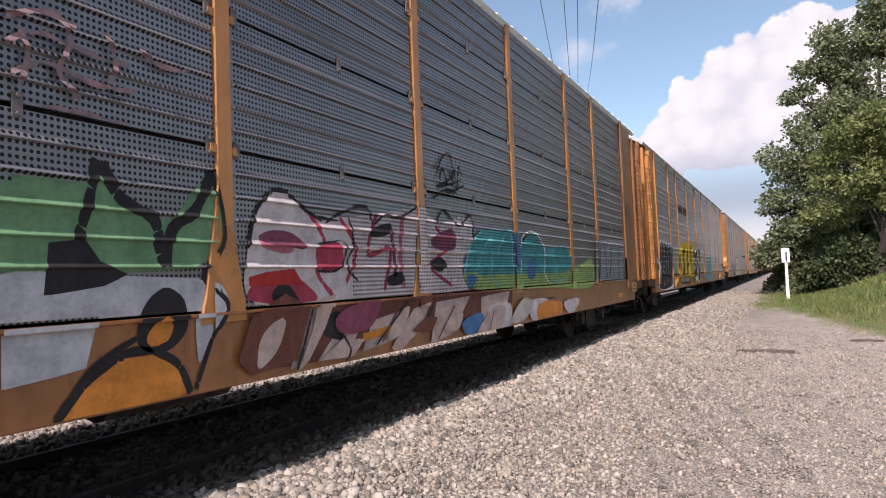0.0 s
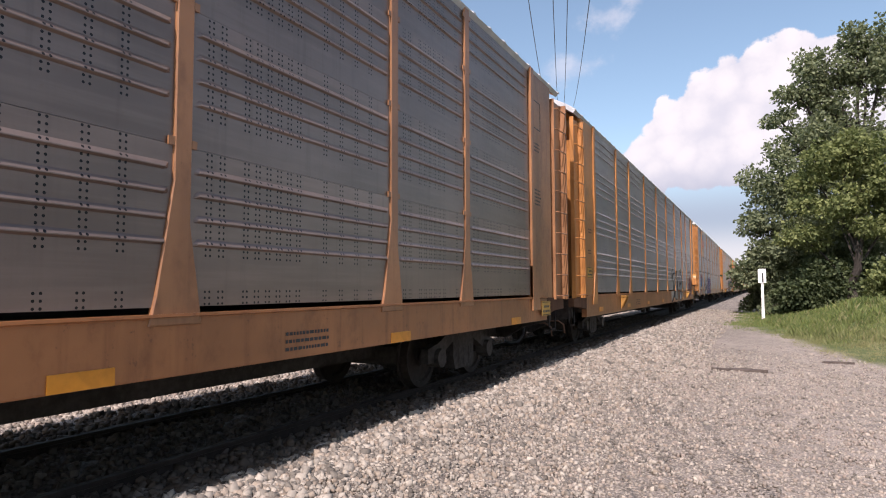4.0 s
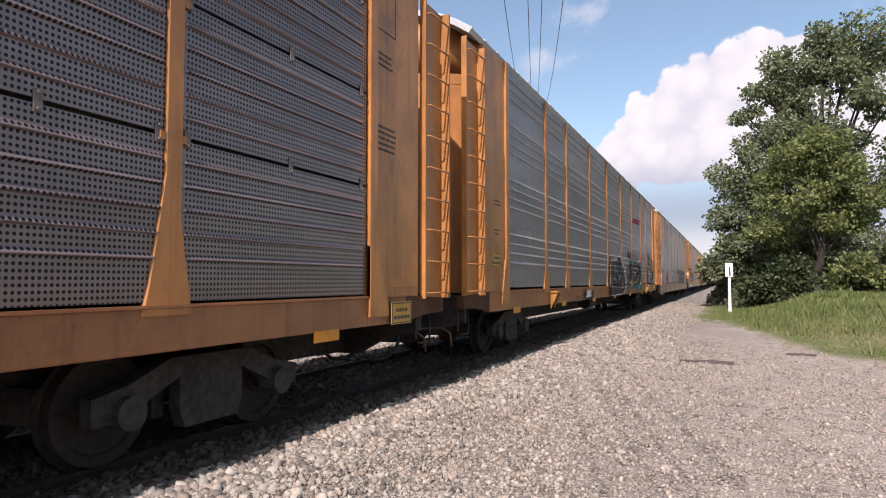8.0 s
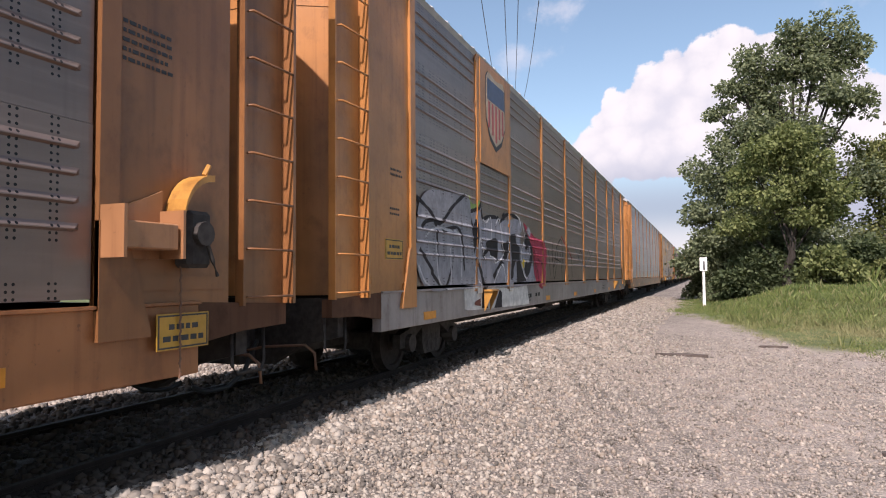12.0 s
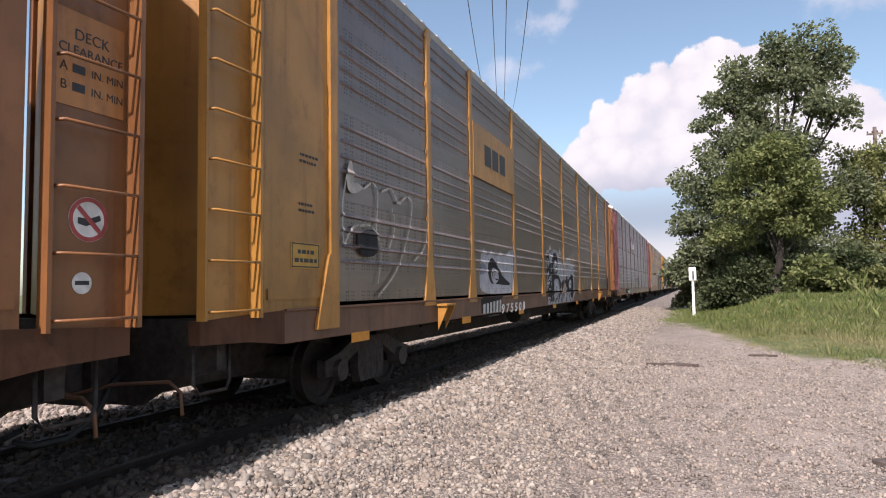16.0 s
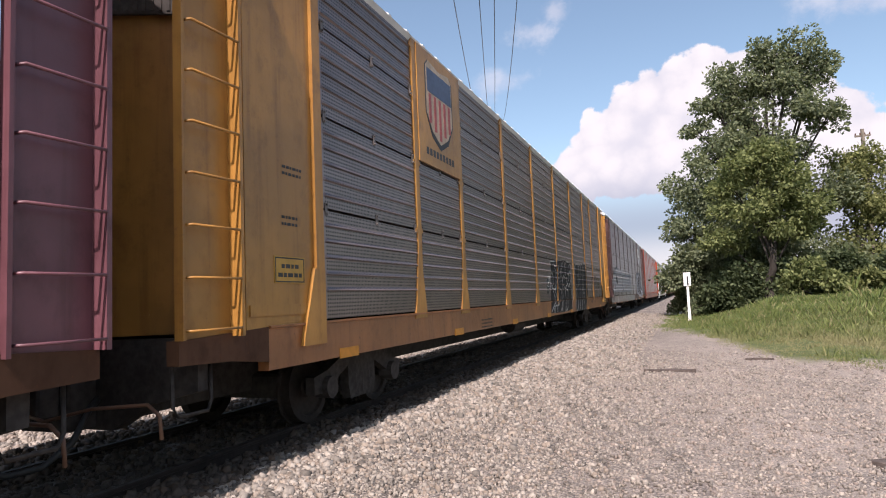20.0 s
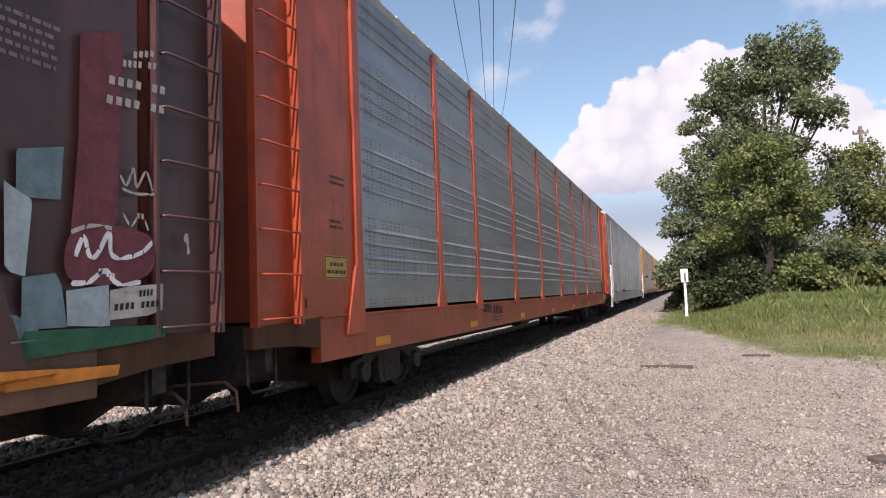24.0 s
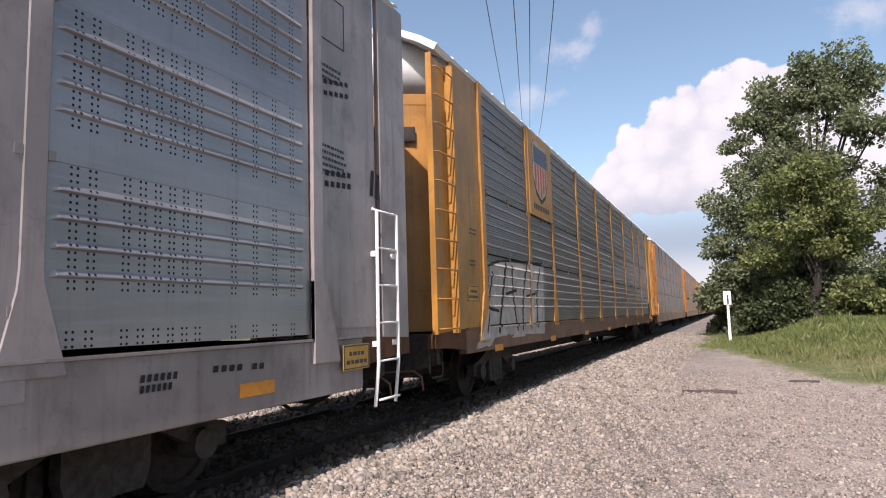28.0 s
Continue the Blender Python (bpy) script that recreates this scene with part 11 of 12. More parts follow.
art(9, "dark outline letter graffiti over the lower sheets", [
    ("S", "soot", 0.04, [(-0.44, 1.94), (-0.4, 1.69), (-0.4, 1.36)]),
    ("S", "soot", 0.04, [(-0.27, 1.99), (-0.18, 1.65), (-0.31, 1.36)]),
    ("S", "soot", 0.04, [(-0.04, 1.97), (-0.02, 1.42)]),
    ("S", "soot", 0.04, [(-0.02, 1.7), (0.21, 2), (0.26, 1.41)]),
    ("S", "soot", 0.04, [(0.37, 1.71), (0.49, 2.02), (0.58, 1.94), (0.55, 1.58), (0.43, 1.37)]),
    ("S", "soot", 0.04, [(0.81, 2.05), (1.17, 2.08), (1.09, 1.88), (0.84, 1.72), (1.16, 1.59), (1.23, 1.29)]),
    ("S", "soot", 0.04, [(-0.4, 1.69), (-0.18, 1.73)]),
    ("S", "soot", 0.04, [(0.61, 1.85), (0.77, 1.58), (0.67, 1.31)]),
    ("S", "soot", 0.04, [(2.14, 2.03), (2.24, 1.89), (2.03, 1.76)]),
    ("S", "soot", 0.04, [(2.14, 1.87), (2.52, 1.96), (2.68, 1.72), (2.44, 1.48), (2.07, 1.48), (1.98, 1.7)]),
    ("S", "soot", 0.04, [(1.96, 1.26), (2.16, 1.18), (2.34, 1.21)]),
    ("S", "soot", 0.04, [(1.39, 2), (1.57, 1.91), (1.48, 1.64), (1.31, 1.39)]),
    ("S", "dull_white", 0.03, [(-0.42, 1.93), (-0.37, 1.69)]),
    ("S", "dull_white", 0.03, [(-0.24, 1.99), (-0.15, 1.65), (-0.28, 1.37)]),
    ("S", "dull_white", 0.03, [(0.01, 1.96), (0.01, 1.58)]),
    ("S", "dull_white", 0.03, [(0.4, 1.7), (0.53, 2)]),
    ("S", "dull_white", 0.03, [(0.87, 2.02), (1.22, 2.06)]),
    ("S", "dull_white", 0.03, [(1.45, 2.03), (1.64, 1.91), (1.55, 1.64)]),
    ("S", "dull_white", 0.03, [(0.87, 1.68), (1.22, 1.56)]),
])
art(4, "black number patch on the sill", [
    ("B", "ink", 0, [(-5.26, 1.14), (-4.21, 1.12), (-4.23, 0.8), (-5.25, 0.82)]),
])
art(14, "white block-letter graffiti with black gaps", [
    ("B", "bone", 0, [(-11.47, 2.26), (-10.48, 2.39), (-9.41, 2.37), (-8.03, 2.51), (-8.21, 0.99), (-10.66, 1.06), (-12.21, 0.99), (-11.71, 1.58)]),
    ("B", "bone", 0, [(-12.21, 0.99), (-11.26, 1.15), (-11.57, 0.91), (-12.29, 0.89)]),
    ("B", "bone", 0, [(-10.5, 0.99), (-9.78, 1.21), (-9.62, 0.99)]),
    ("S", "ink", 0.1, [(-10.65, 2.34), (-10.88, 1.78), (-11.15, 1.1)]),
    ("S", "ink", 0.08, [(-10.29, 2.32), (-10.3, 1.79), (-10.08, 1.11)]),
    ("S", "ink", 0.08, [(-9.34, 2.38), (-9.65, 1.81), (-9.76, 1.1)]),
    ("S", "ink", 0.07, [(-8.38, 2.37), (-8.69, 1.83), (-8.72, 1.13)]),
    ("S", "ink", 0.06, [(-11.37, 2.15), (-11.66, 1.58), (-11.87, 1.12)]),
    ("S", "ink", 0.06, [(-10.72, 1.78), (-10.08, 1.86)]),
    ("S", "ink", 0.05, [(-9.51, 1.76), (-8.77, 1.83)]),
    ("S", "ink", 0.06, [(-11.77, 1.53), (-11.1, 1.48)]),
    ("S", "ink", 0.05, [(-11.64, 2.23), (-10.65, 2.38), (-8.13, 2.48)]),
])
art(0, "large black letters with white outlines on yellow patches", [
    ("B", "yellow", 0, [(-2.62, 2.6), (-2.22, 2.67), (-2.19, 2.32), (-2.48, 2.29), (-2.52, 2.45)]),
    ("B", "yellow", 0, [(-1.66, 2.55), (-1.45, 2.61), (-1.39, 2.34), (-1.44, 1.91), (-1.7, 1.89), (-1.61, 2.31)]),
    ("B", "yellow", 0, [(-0.61, 2.32), (-0.38, 2.1), (-0.46, 1.84), (-0.75, 1.68), (-0.71, 1.3), (-1.02, 1.29), (-0.99, 1.67), (-0.61, 1.78)]),
    ("B", "yellow", 0, [(-2.9, 0.9), (-2.62, 1.08), (-2.52, 0.91), (-1.88, 1.1), (-1.85, 0.94), (-2.52, 0.84)]),
    ("B", "white", 0, [(-3.11, 2.31), (-2.66, 2.46), (-2.53, 2.41), (-2.51, 2.3), (-2.39, 2.33), (-2.39, 2.23), (-2.29, 2.27), (-2, 2.38), (-1.6, 2.39), (-1.56, 2.27), (-1.62, 2.1), (-1.84, 1.85), (-1.61, 1.73), (-1.38, 1.83), (-1.16, 1.79), (-1.4, 1.91), (-1.37, 2.22), (-1.21, 2.37), (-1.03, 2.46), (-0.74, 2.49), (-0.55, 2.28), (-0.51, 1.99), (-0.67, 1.75), (-0.89, 1.62), (-1.04, 1.67), (-0.97, 1.49), (-1, 1.22), (-1.19, 0.95), (-1.48, 0.8), (-1.68, 0.76), (-1.84, 0.9), (-1.9, 1.09), (-2.14, 0.96), (-2.48, 0.9), (-2.62, 0.95), (-2.69, 1.15), (-2.9, 1.01), (-3.07, 0.97)]),
    ("B", "black", 0, [(-3.11, 2.25), (-2.82, 2.37), (-2.66, 2.38), (-2.63, 2.31), (-2.67, 2.1), (-2.71, 1.91), (-2.88, 1.9), (-2.9, 2.02), (-2.99, 1.96), (-3.1, 1.9)]),
    ("B", "black", 0, [(-3.09, 1.8), (-2.93, 1.84), (-2.75, 1.83), (-2.77, 1.7), (-2.83, 1.58), (-3.09, 1.55)]),
    ("B", "black", 0, [(-2.95, 1.5), (-2.77, 1.49), (-2.6, 1.28), (-2.63, 1.18), (-2.9, 1.05), (-3.07, 1.02), (-3.08, 1.34), (-2.94, 1.38)]),
    ("B", "black", 0, [(-2.58, 2.08), (-2.56, 2.18), (-2.29, 2.21), (-1.95, 2.32), (-1.64, 2.34), (-1.66, 2.22), (-1.76, 2.04), (-1.86, 1.85), (-1.68, 1.68), (-1.74, 1.55), (-1.87, 1.58), (-1.84, 1.48), (-1.83, 1.25), (-2.04, 1.18), (-2.14, 1.11), (-2.43, 1.03), (-2.53, 1.14), (-2.57, 1.34), (-2.67, 1.48), (-2.58, 1.68), (-2.51, 1.76), (-2.59, 1.79)]),
    ("C", "white", 0, [(-2.32, 1.76), (-2.24, 1.87), (-2.08, 1.95), (-2.02, 2), (-2.03, 1.9), (-2.15, 1.77), (-2.21, 1.55), (-2.29, 1.58)]),
    ("B", "white", 0, [(-2.21, 1.53), (-2.03, 1.59), (-1.89, 1.53), (-1.88, 1.27), (-2.01, 1.26), (-1.98, 1.44)]),
    ("C", "black", 0, [(-1.62, 1.61), (-1.44, 1.74), (-1.21, 1.75), (-1.05, 1.58), (-1.05, 1.26), (-1.26, 0.97), (-1.53, 0.91), (-1.74, 1.01), (-1.8, 1.13), (-1.66, 1.24), (-1.63, 1.4)]),
    ("C", "black", 0, [(-1.34, 2.05), (-1.32, 2.27), (-1.18, 2.38), (-1.03, 2.41), (-0.76, 2.4), (-0.63, 2.22), (-0.61, 1.98), (-0.75, 1.78), (-0.92, 1.74), (-1.15, 1.84), (-1.3, 1.92)]),
    ("S", "sky", 0.03, [(-1.33, 2.15), (-1.15, 2.22)]),
    ("S", "sky", 0.03, [(-1.24, 2.18), (-1.21, 1.99)]),
    ("S", "sky", 0.03, [(-1.11, 2.21), (-1.11, 1.97), (-1.01, 2.08), (-1.11, 2.21)]),
    ("S", "sky", 0.03, [(-0.96, 2.2), (-0.94, 1.96), (-0.82, 2), (-0.93, 2.09), (-0.84, 2.16), (-0.96, 2.2)]),
    ("S", "sky", 0.03, [(-1.14, 1.88), (-1.02, 1.96), (-0.85, 1.9)]),
])


def numerals(n, body, y0, y1, z0, z1, height, slant=0.22, mat=CHALK, gap=" ", label="white stencilled car number"):
    """Stencilled figures on the sill, spread from y0 to y1."""
    me = words(gap.join(body), 1.0, 0.025)
    me.name = "numerals"
    co = [v.co for v in me.vertices]
    a, b = min(c.y for c in co), max(c.y for c in co)
    lo, hi = min(c.z for c in co), max(c.z for c in co)
    for c in co:
        f, h = (c.y - a) / (b - a), (c.z - lo) / (hi - lo)
        c.y = y0 + (y1 - y0) * f + slant * height * h
        c.z = z0 + (z1 - z0) * f + height * (h - 0.5)
    LAYER[n] += 1
    part("numerals", me, mat, TRAIN[n], (HALF + 0.026 + 0.0004 * LAYER[n], 0, 0), label=label)


numerals(3, "981132", -7.27, -6.08, 1.03, 1.12, 0.19)
numerals(4, "2303", -5.23, -4.55, 1.03, 1.05, 0.19, gap="")
numerals(9, "604230", -7.25, -6.07, 1.07, 1.03, 0.17)
numerals(8, "975508", -5.50, -3.60, 0.97, 0.98, 0.19)
numerals(4, "RSH80", 2.50, 2.92, 0.955, 0.955, 0.115, 0.1, INK, "", "black hand-lettered code on the sill")
numerals(4, "L-89-4", 2.63, 2.98, 1.10, 1.10, 0.075, 0.1, INK, "", "black hand-lettered code on the sill")
numerals(13, "9", -4.33, -4.21, 0.92, 0.93, 0.23, 0.1, INK, label="large black stencilled figure")
numerals(1, "33233", -12.42, -12.00, 2.83, 2.87, 0.11, 0.05, INK, "", "black stencilled figures")


# ---- trees and bank ----
def leaf_mat(name, dark, pale):
    """Leaves that let a part of the light through."""
    mat = bpy.data.materials.new(name)
    mat.use_nodes = True
    g = Graph(nodes(mat.node_tree))
    geo = g.node("ShaderNodeNewGeometry").outputs["Random Per Island"]
    n = g.noise(g.coords("Object"), 0.7, 4.0)
    f = g.m("ADD", g.m("MULTIPLY", geo, 0.55), g.m("MULTIPLY", n, 0.55))
    col = g.mix(g.ramp(f, 0.25, 0.85), dark, pale)
    b = g.node("ShaderNodeBsdfPrincipled")
    g.put(b.inputs["Base Color"], col)
    g.put(b.inputs["Roughness"], 0.7)
    b.inputs["Specular IOR Level"].default_value = 0.25
    tr = g.node("ShaderNodeBsdfTranslucent")
    g.put(tr.inputs[0], g.mix(0.4, col, (0.16, 0.193, 0.0467)))
    mix = g.node("ShaderNodeMixShader")
    g.put(mix.inputs[0], 0.42)
    g.t.links.new(b.outputs[0], mix.inputs[1])
    g.t.links.new(tr.outputs[0], mix.inputs[2])
    out = g.node("ShaderNodeOutputMaterial")
    g.t.links.new(mix.outputs[0], out.inputs[0])
    return mat


LEAF_DEEP = leaf_mat("deep_green_leaves", (0.095, 0.12, 0.072), (0.235, 0.265, 0.15))
LEAF_MID = leaf_mat("mid_green_leaves", (0.1, 0.127, 0.0467), (0.227, 0.253, 0.1))
LEAF_LIGHT = leaf_mat("bright_green_leaves", (0.107, 0.127, 0.0467), (0.253, 0.26, 0.107))
# darker leaves: the shade below the crowns is put into this colour
LEAF_SHADE = leaf_mat("shaded_green_leaves", (0.05, 0.072, 0.036), (0.125, 0.155, 0.075))
BARK = plain("grey_brown_bark", (0.035, 0.028, 0.023), 0.9, 0.0, 0.35, 12.0, 0.6)


def leaves(rnd, centre, radius, count, size):
    """Small leaf blades of two folded halves, spread through an uneven clump."""
    d = rnd.normal(0, 1, (count, 3))
    d /= np.linalg.norm(d, axis=1)[:, None]
    r = rnd.uniform(0.25, 1.0, count) ** 0.45
    lump = 1 + 0.22 * np.sin(d[:, 0] * 5 + centre[0]) * np.sin(d[:, 1] * 4 + centre[1]) + 0.18 * np.sin(d[:, 2] * 7 + centre[2])
    p = np.asarray(centre) + d * (r * lump)[:, None] * np.asarray(radius)
    ax = d + rnd.normal(0, 0.7, (count, 3)) + np.array((0, 0, -0.35))
    ax /= np.linalg.norm(ax, axis=1)[:, None]
    sd = np.cross(ax, rnd.normal(0, 1, (count, 3)))
    sd /= np.linalg.norm(sd, axis=1)[:, None]
    nm = np.cross(ax, sd)
    L = (size * rnd.uniform(0.6, 1.3, count))[:, None]
    tip, mid = p + ax * L, p + ax * L * 0.5
    a, b = mid + sd * L * 0.36 + nm * L * 0.1, mid - sd * L * 0.36 + nm * L * 0.1
    return np.stack([p, a, tip, b], 1)


def crown_mesh(name, quads):
    v = np.concatenate(quads).reshape(-1, 3)
    n = len(v) // 4
    i = 4 * np.arange(n)
    tris = np.concatenate([np.stack([i, i + 1, i + 2], 1), np.stack([i, i + 2, i + 3], 1)])
    me = bpy.data.meshes.new(name)
    me.vertices.add(len(v))
    me.vertices.foreach_set("co", v.ravel())
    me.loops.add(tris.size)
    me.loops.foreach_set("vertex_index", tris.ravel())
    me.polygons.add(len(tris))
    me.polygons.foreach_set("loop_start", np.arange(0, tris.size, 3))
    me.update(calc_edges=True)
    me.materials.append(None)
    return me


def tree(name, label, base, trunk_r, clumps, mat, seed, size=0.3, density=60, sub=12):
    """Tapered trunk, a limb to every clump with side twigs, and a crown of separate leaves."""
    rnd = np.random.RandomState(seed)
    root = new(name)
    root.location = base
    tagged(root, label, "tree")
    top = max(c[2] for c in clumps)
    bm = bmesh.new()
    lean = [Vector((0.25 * math.sin(k * 1.3 + seed), 0.2 * math.cos(k * 1.7), 0)) for k in range(7)]
    trunk = [Vector((0, 0, -0.3))] + [Vector((0, 0, top * 0.72 * (k + 1) / 7)) + lean[k] for k in range(7)]
    tube(bm, trunk, [trunk_r * (1.25 - 1.15 * k / 7) for k in range(8)], 9)
    part("trunk", bm, BARK, root)
    bm = bmesh.new()
    quads = []
    for cx, cy, cz, rx, ry, rz in clumps:
        start = trunk[max(1, min(6, int(7 * 0.62 * cz / top)))]
        end = Vector((cx, cy, cz))
        bend = (start + end) / 2 + Vector((0, 0, 0.25 * rz))
        tube(bm, [start, bend, end], [trunk_r * 0.34, trunk_r * 0.2, trunk_r * 0.07], 6)
        for k in range(sub):
            d = Vector(rnd.normal(0, 1, 3)).normalized()
            q = end + Vector((d.x * rx, d.y * ry, d.z * rz)) * rnd.uniform(0.35, 0.95)
            tube(bm, [end.lerp(bend, rnd.uniform(0, 0.5)), q], [trunk_r * 0.06, 0.012], 4, False)
            rr = np.array((rx, ry, rz)) * rnd.uniform(0.28, 0.52)
            cnt = int(density * rr[0] * rr[2] * 3.2 / (size * size) * 0.09) + 20
            quads.append(leaves(rnd, tuple(q), rr, cnt, size))
    part("branchwork", bm, BARK, root)
    part("crown", crown_mesh("crown", quads), mat, root)
    return root


def at_view(u, v, y):
    return u * y, 1.55 + v * y


def clump_rows(y0, rows):
    """Clumps given by their bearing: u sideways, v up, radii in metres, dy in depth."""
    out = []
    for u, v, r, rz, dy in rows:
        x, z = at_view(u, v, y0)
        out.append((x, dy, z, r, r, rz))
    return out


def grown(name, label, y0, u0, trunk, rows, mat, seed, **kw):
    x0 = u0 * y0
    g0 = float(ground_z(x0, y0))
    cl = [(x - x0, dy, z - g0, a, b, c) for x, dy, z, a, b, c in clump_rows(y0, rows)]
    return tree(name, label, (x0, y0, g0), trunk, cl, mat, seed, **kw)


grown("tall_tree", "tall dark green broadleaf tree with an open airy top", 41, 0.115, 0.42,
      [(0.135, 0.295, 1.5, 1.2, -0.2), (0.1, 0.29, 1.2, 1.0, -0.2), (0.16, 0.325, 1.7, 1.3, 0), (0.125, 0.33, 1.2, 0.9, 0), (0.19, 0.30, 1.3, 1.2, 0.3), (0.17, 0.26, 1.9, 1.7, 0), (0.2, 0.235, 1.1, 1.2, 0), (0.075, 0.305, 1.3, 1.1, 0), (0.055, 0.265, 1.3, 0.9, -0.3),
       (0.095, 0.25, 1.7, 1.3, 0.4), (0.03, 0.235, 1.0, 0.6, 0), (0.05, 0.195, 1.7, 1.2, 0), (0.14, 0.2, 2.2, 1.7, 0.6), (0.02, 0.14, 1.9, 1.5, 0), (0.005, 0.085, 1.5, 1.4, 0), (0.07, 0.12, 2.4, 2.0, 0.8),
       (0.13, 0.11, 2.4, 2.0, 0.8), (0.03, 0.03, 1.9, 1.5, 0.4), (0.09, 0.04, 2.2, 1.5, 1.0), (0.15, 0.05, 2.2, 1.7, 1.2), (0.185, 0.13, 1.7, 1.6, 0.9), (0.0, 0.02, 1.6, 1.4, 0.2), (0.045, -0.005, 1.9, 1.1, 0.3), (0.1, 0.0, 2.1, 1.2, 0.6), (0.155, 0.0, 2.1, 1.2, 0.8), (0.2, 0.03, 1.9, 1.4, 1.0),
       (0.05, 0.15, 1.6, 1.4, -0.6), (0.1, 0.16, 1.7, 1.5, -0.6), (0.09, 0.205, 1.5, 1.2, -0.4), (0.06, 0.06, 1.9, 1.5, -0.8), (0.12, 0.05, 1.9, 1.4, -0.8), (0.01, 0.055, 1.3, 1.2, -0.4)], LEAF_DEEP, 11, size=0.2, density=70)
grown("young_tree", "bright green young broadleaf tree before the tall one", 36, 0.11, 0.2,
      [(0.1, 0.17, 1.6, 1.2, 0), (0.12, 0.19, 1.2, 0.8, 0), (0.065, 0.155, 1.2, 0.9, 0), (0.14, 0.14, 1.4, 1.1, 0), (0.085, 0.11, 1.5, 1.0, -0.3), (0.13, 0.09, 1.5, 1.0, 0), (0.05, 0.07, 1.2, 0.8, 0), (0.165, 0.1, 1.2, 0.9, 0)],
      LEAF_MID, 12, size=0.19, density=80)
grown("side_tree", "loose light green tree beside the utility pole", 43, 0.225, 0.22,
      [(0.22, 0.165, 1.6, 1.2, 0), (0.245, 0.15, 1.4, 1.3, 0), (0.2, 0.12, 1.5, 1.2, 0), (0.235, 0.1, 1.7, 1.2, 0), (0.26, 0.09, 1.5, 1.2, 0), (0.215, 0.055, 1.7, 1.1, 0), (0.25, 0.04, 1.8, 1.1, 0), (0.28, 0.12, 1.4, 1.2, 0), (0.29, 0.05, 1.7, 1.3, 0)],
      LEAF_LIGHT, 13, size=0.2, density=50)
# LEAF_SHADE shrubs stand in for the shaded hollow below the crowns
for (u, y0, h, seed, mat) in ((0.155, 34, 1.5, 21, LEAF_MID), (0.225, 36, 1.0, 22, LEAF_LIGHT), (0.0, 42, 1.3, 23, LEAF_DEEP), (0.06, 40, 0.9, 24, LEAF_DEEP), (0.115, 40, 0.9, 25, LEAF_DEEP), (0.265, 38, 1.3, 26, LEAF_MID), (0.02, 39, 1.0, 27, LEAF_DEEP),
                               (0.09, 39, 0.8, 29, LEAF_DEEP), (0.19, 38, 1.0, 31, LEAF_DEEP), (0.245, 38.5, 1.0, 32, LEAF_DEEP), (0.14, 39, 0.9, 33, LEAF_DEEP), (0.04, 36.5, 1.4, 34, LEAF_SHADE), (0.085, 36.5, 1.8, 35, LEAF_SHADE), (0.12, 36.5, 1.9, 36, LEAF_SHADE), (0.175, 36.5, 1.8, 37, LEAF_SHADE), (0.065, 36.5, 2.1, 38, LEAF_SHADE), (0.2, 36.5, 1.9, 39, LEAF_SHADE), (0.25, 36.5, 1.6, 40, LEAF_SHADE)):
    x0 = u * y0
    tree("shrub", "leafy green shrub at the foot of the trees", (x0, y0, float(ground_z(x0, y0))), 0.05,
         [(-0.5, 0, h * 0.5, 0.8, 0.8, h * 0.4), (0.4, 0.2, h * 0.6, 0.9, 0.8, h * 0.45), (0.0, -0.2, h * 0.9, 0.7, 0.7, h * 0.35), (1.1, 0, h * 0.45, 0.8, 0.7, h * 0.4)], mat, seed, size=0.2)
# unseen tree row closing the yard opposite the track, added to dim car sides
screen_tree = tree("roadside_tree", "unseen broad green tree added opposite the track to dim the cars", (27, 26, float(ground_z(27, 26))), 0.3,
             [(-2.4, 0, 3.4, 2.8, 2.8, 2.6), (2.2, 0, 3.8, 2.8, 2.8, 2.6), (0, 0.5, 6.6, 3.0, 3.0, 2.4), (0.5, -0.6, 1.8, 3.4, 2.6, 1.8), (0, 0, 9.0, 2.2, 2.2, 1.8)], LEAF_MID, 70, size=0.5, density=34, sub=8)
for k in range(9):
    x0, y0 = 27 + 2.0 * math.sin(k * 2.1), 18.5 - 7.5 * k
    copy_thing(screen_tree, pose(x0, y0, float(ground_z(x0, y0)), 0, 0, 67 * k))
# distant trees where the train comes from
for k in range(16):
    y0 = 190 + 26 * k
    x0 = 4.5 + 0.028 * (y0 - 190) + 4 * math.sin(k * 2.3)
    h = 8 + 3 * math.sin(k * 1.9)
    tree("distant_tree", "distant green tree beside the railway", (x0, y0, float(ground_z(x0, y0))), 0.3,
         [(-2.2, 0, h * 0.5, 2.6, 2.6, h * 0.3), (2.0, 0, h * 0.55, 2.6, 2.6, h * 0.3), (0, 0, h * 0.8, 2.6, 2.6, h * 0.25), (0.5, 0, h * 0.3, 3.4, 2.6, h * 0.3)], LEAF_DEEP, 40 + k, size=0.6, density=30, sub=7)


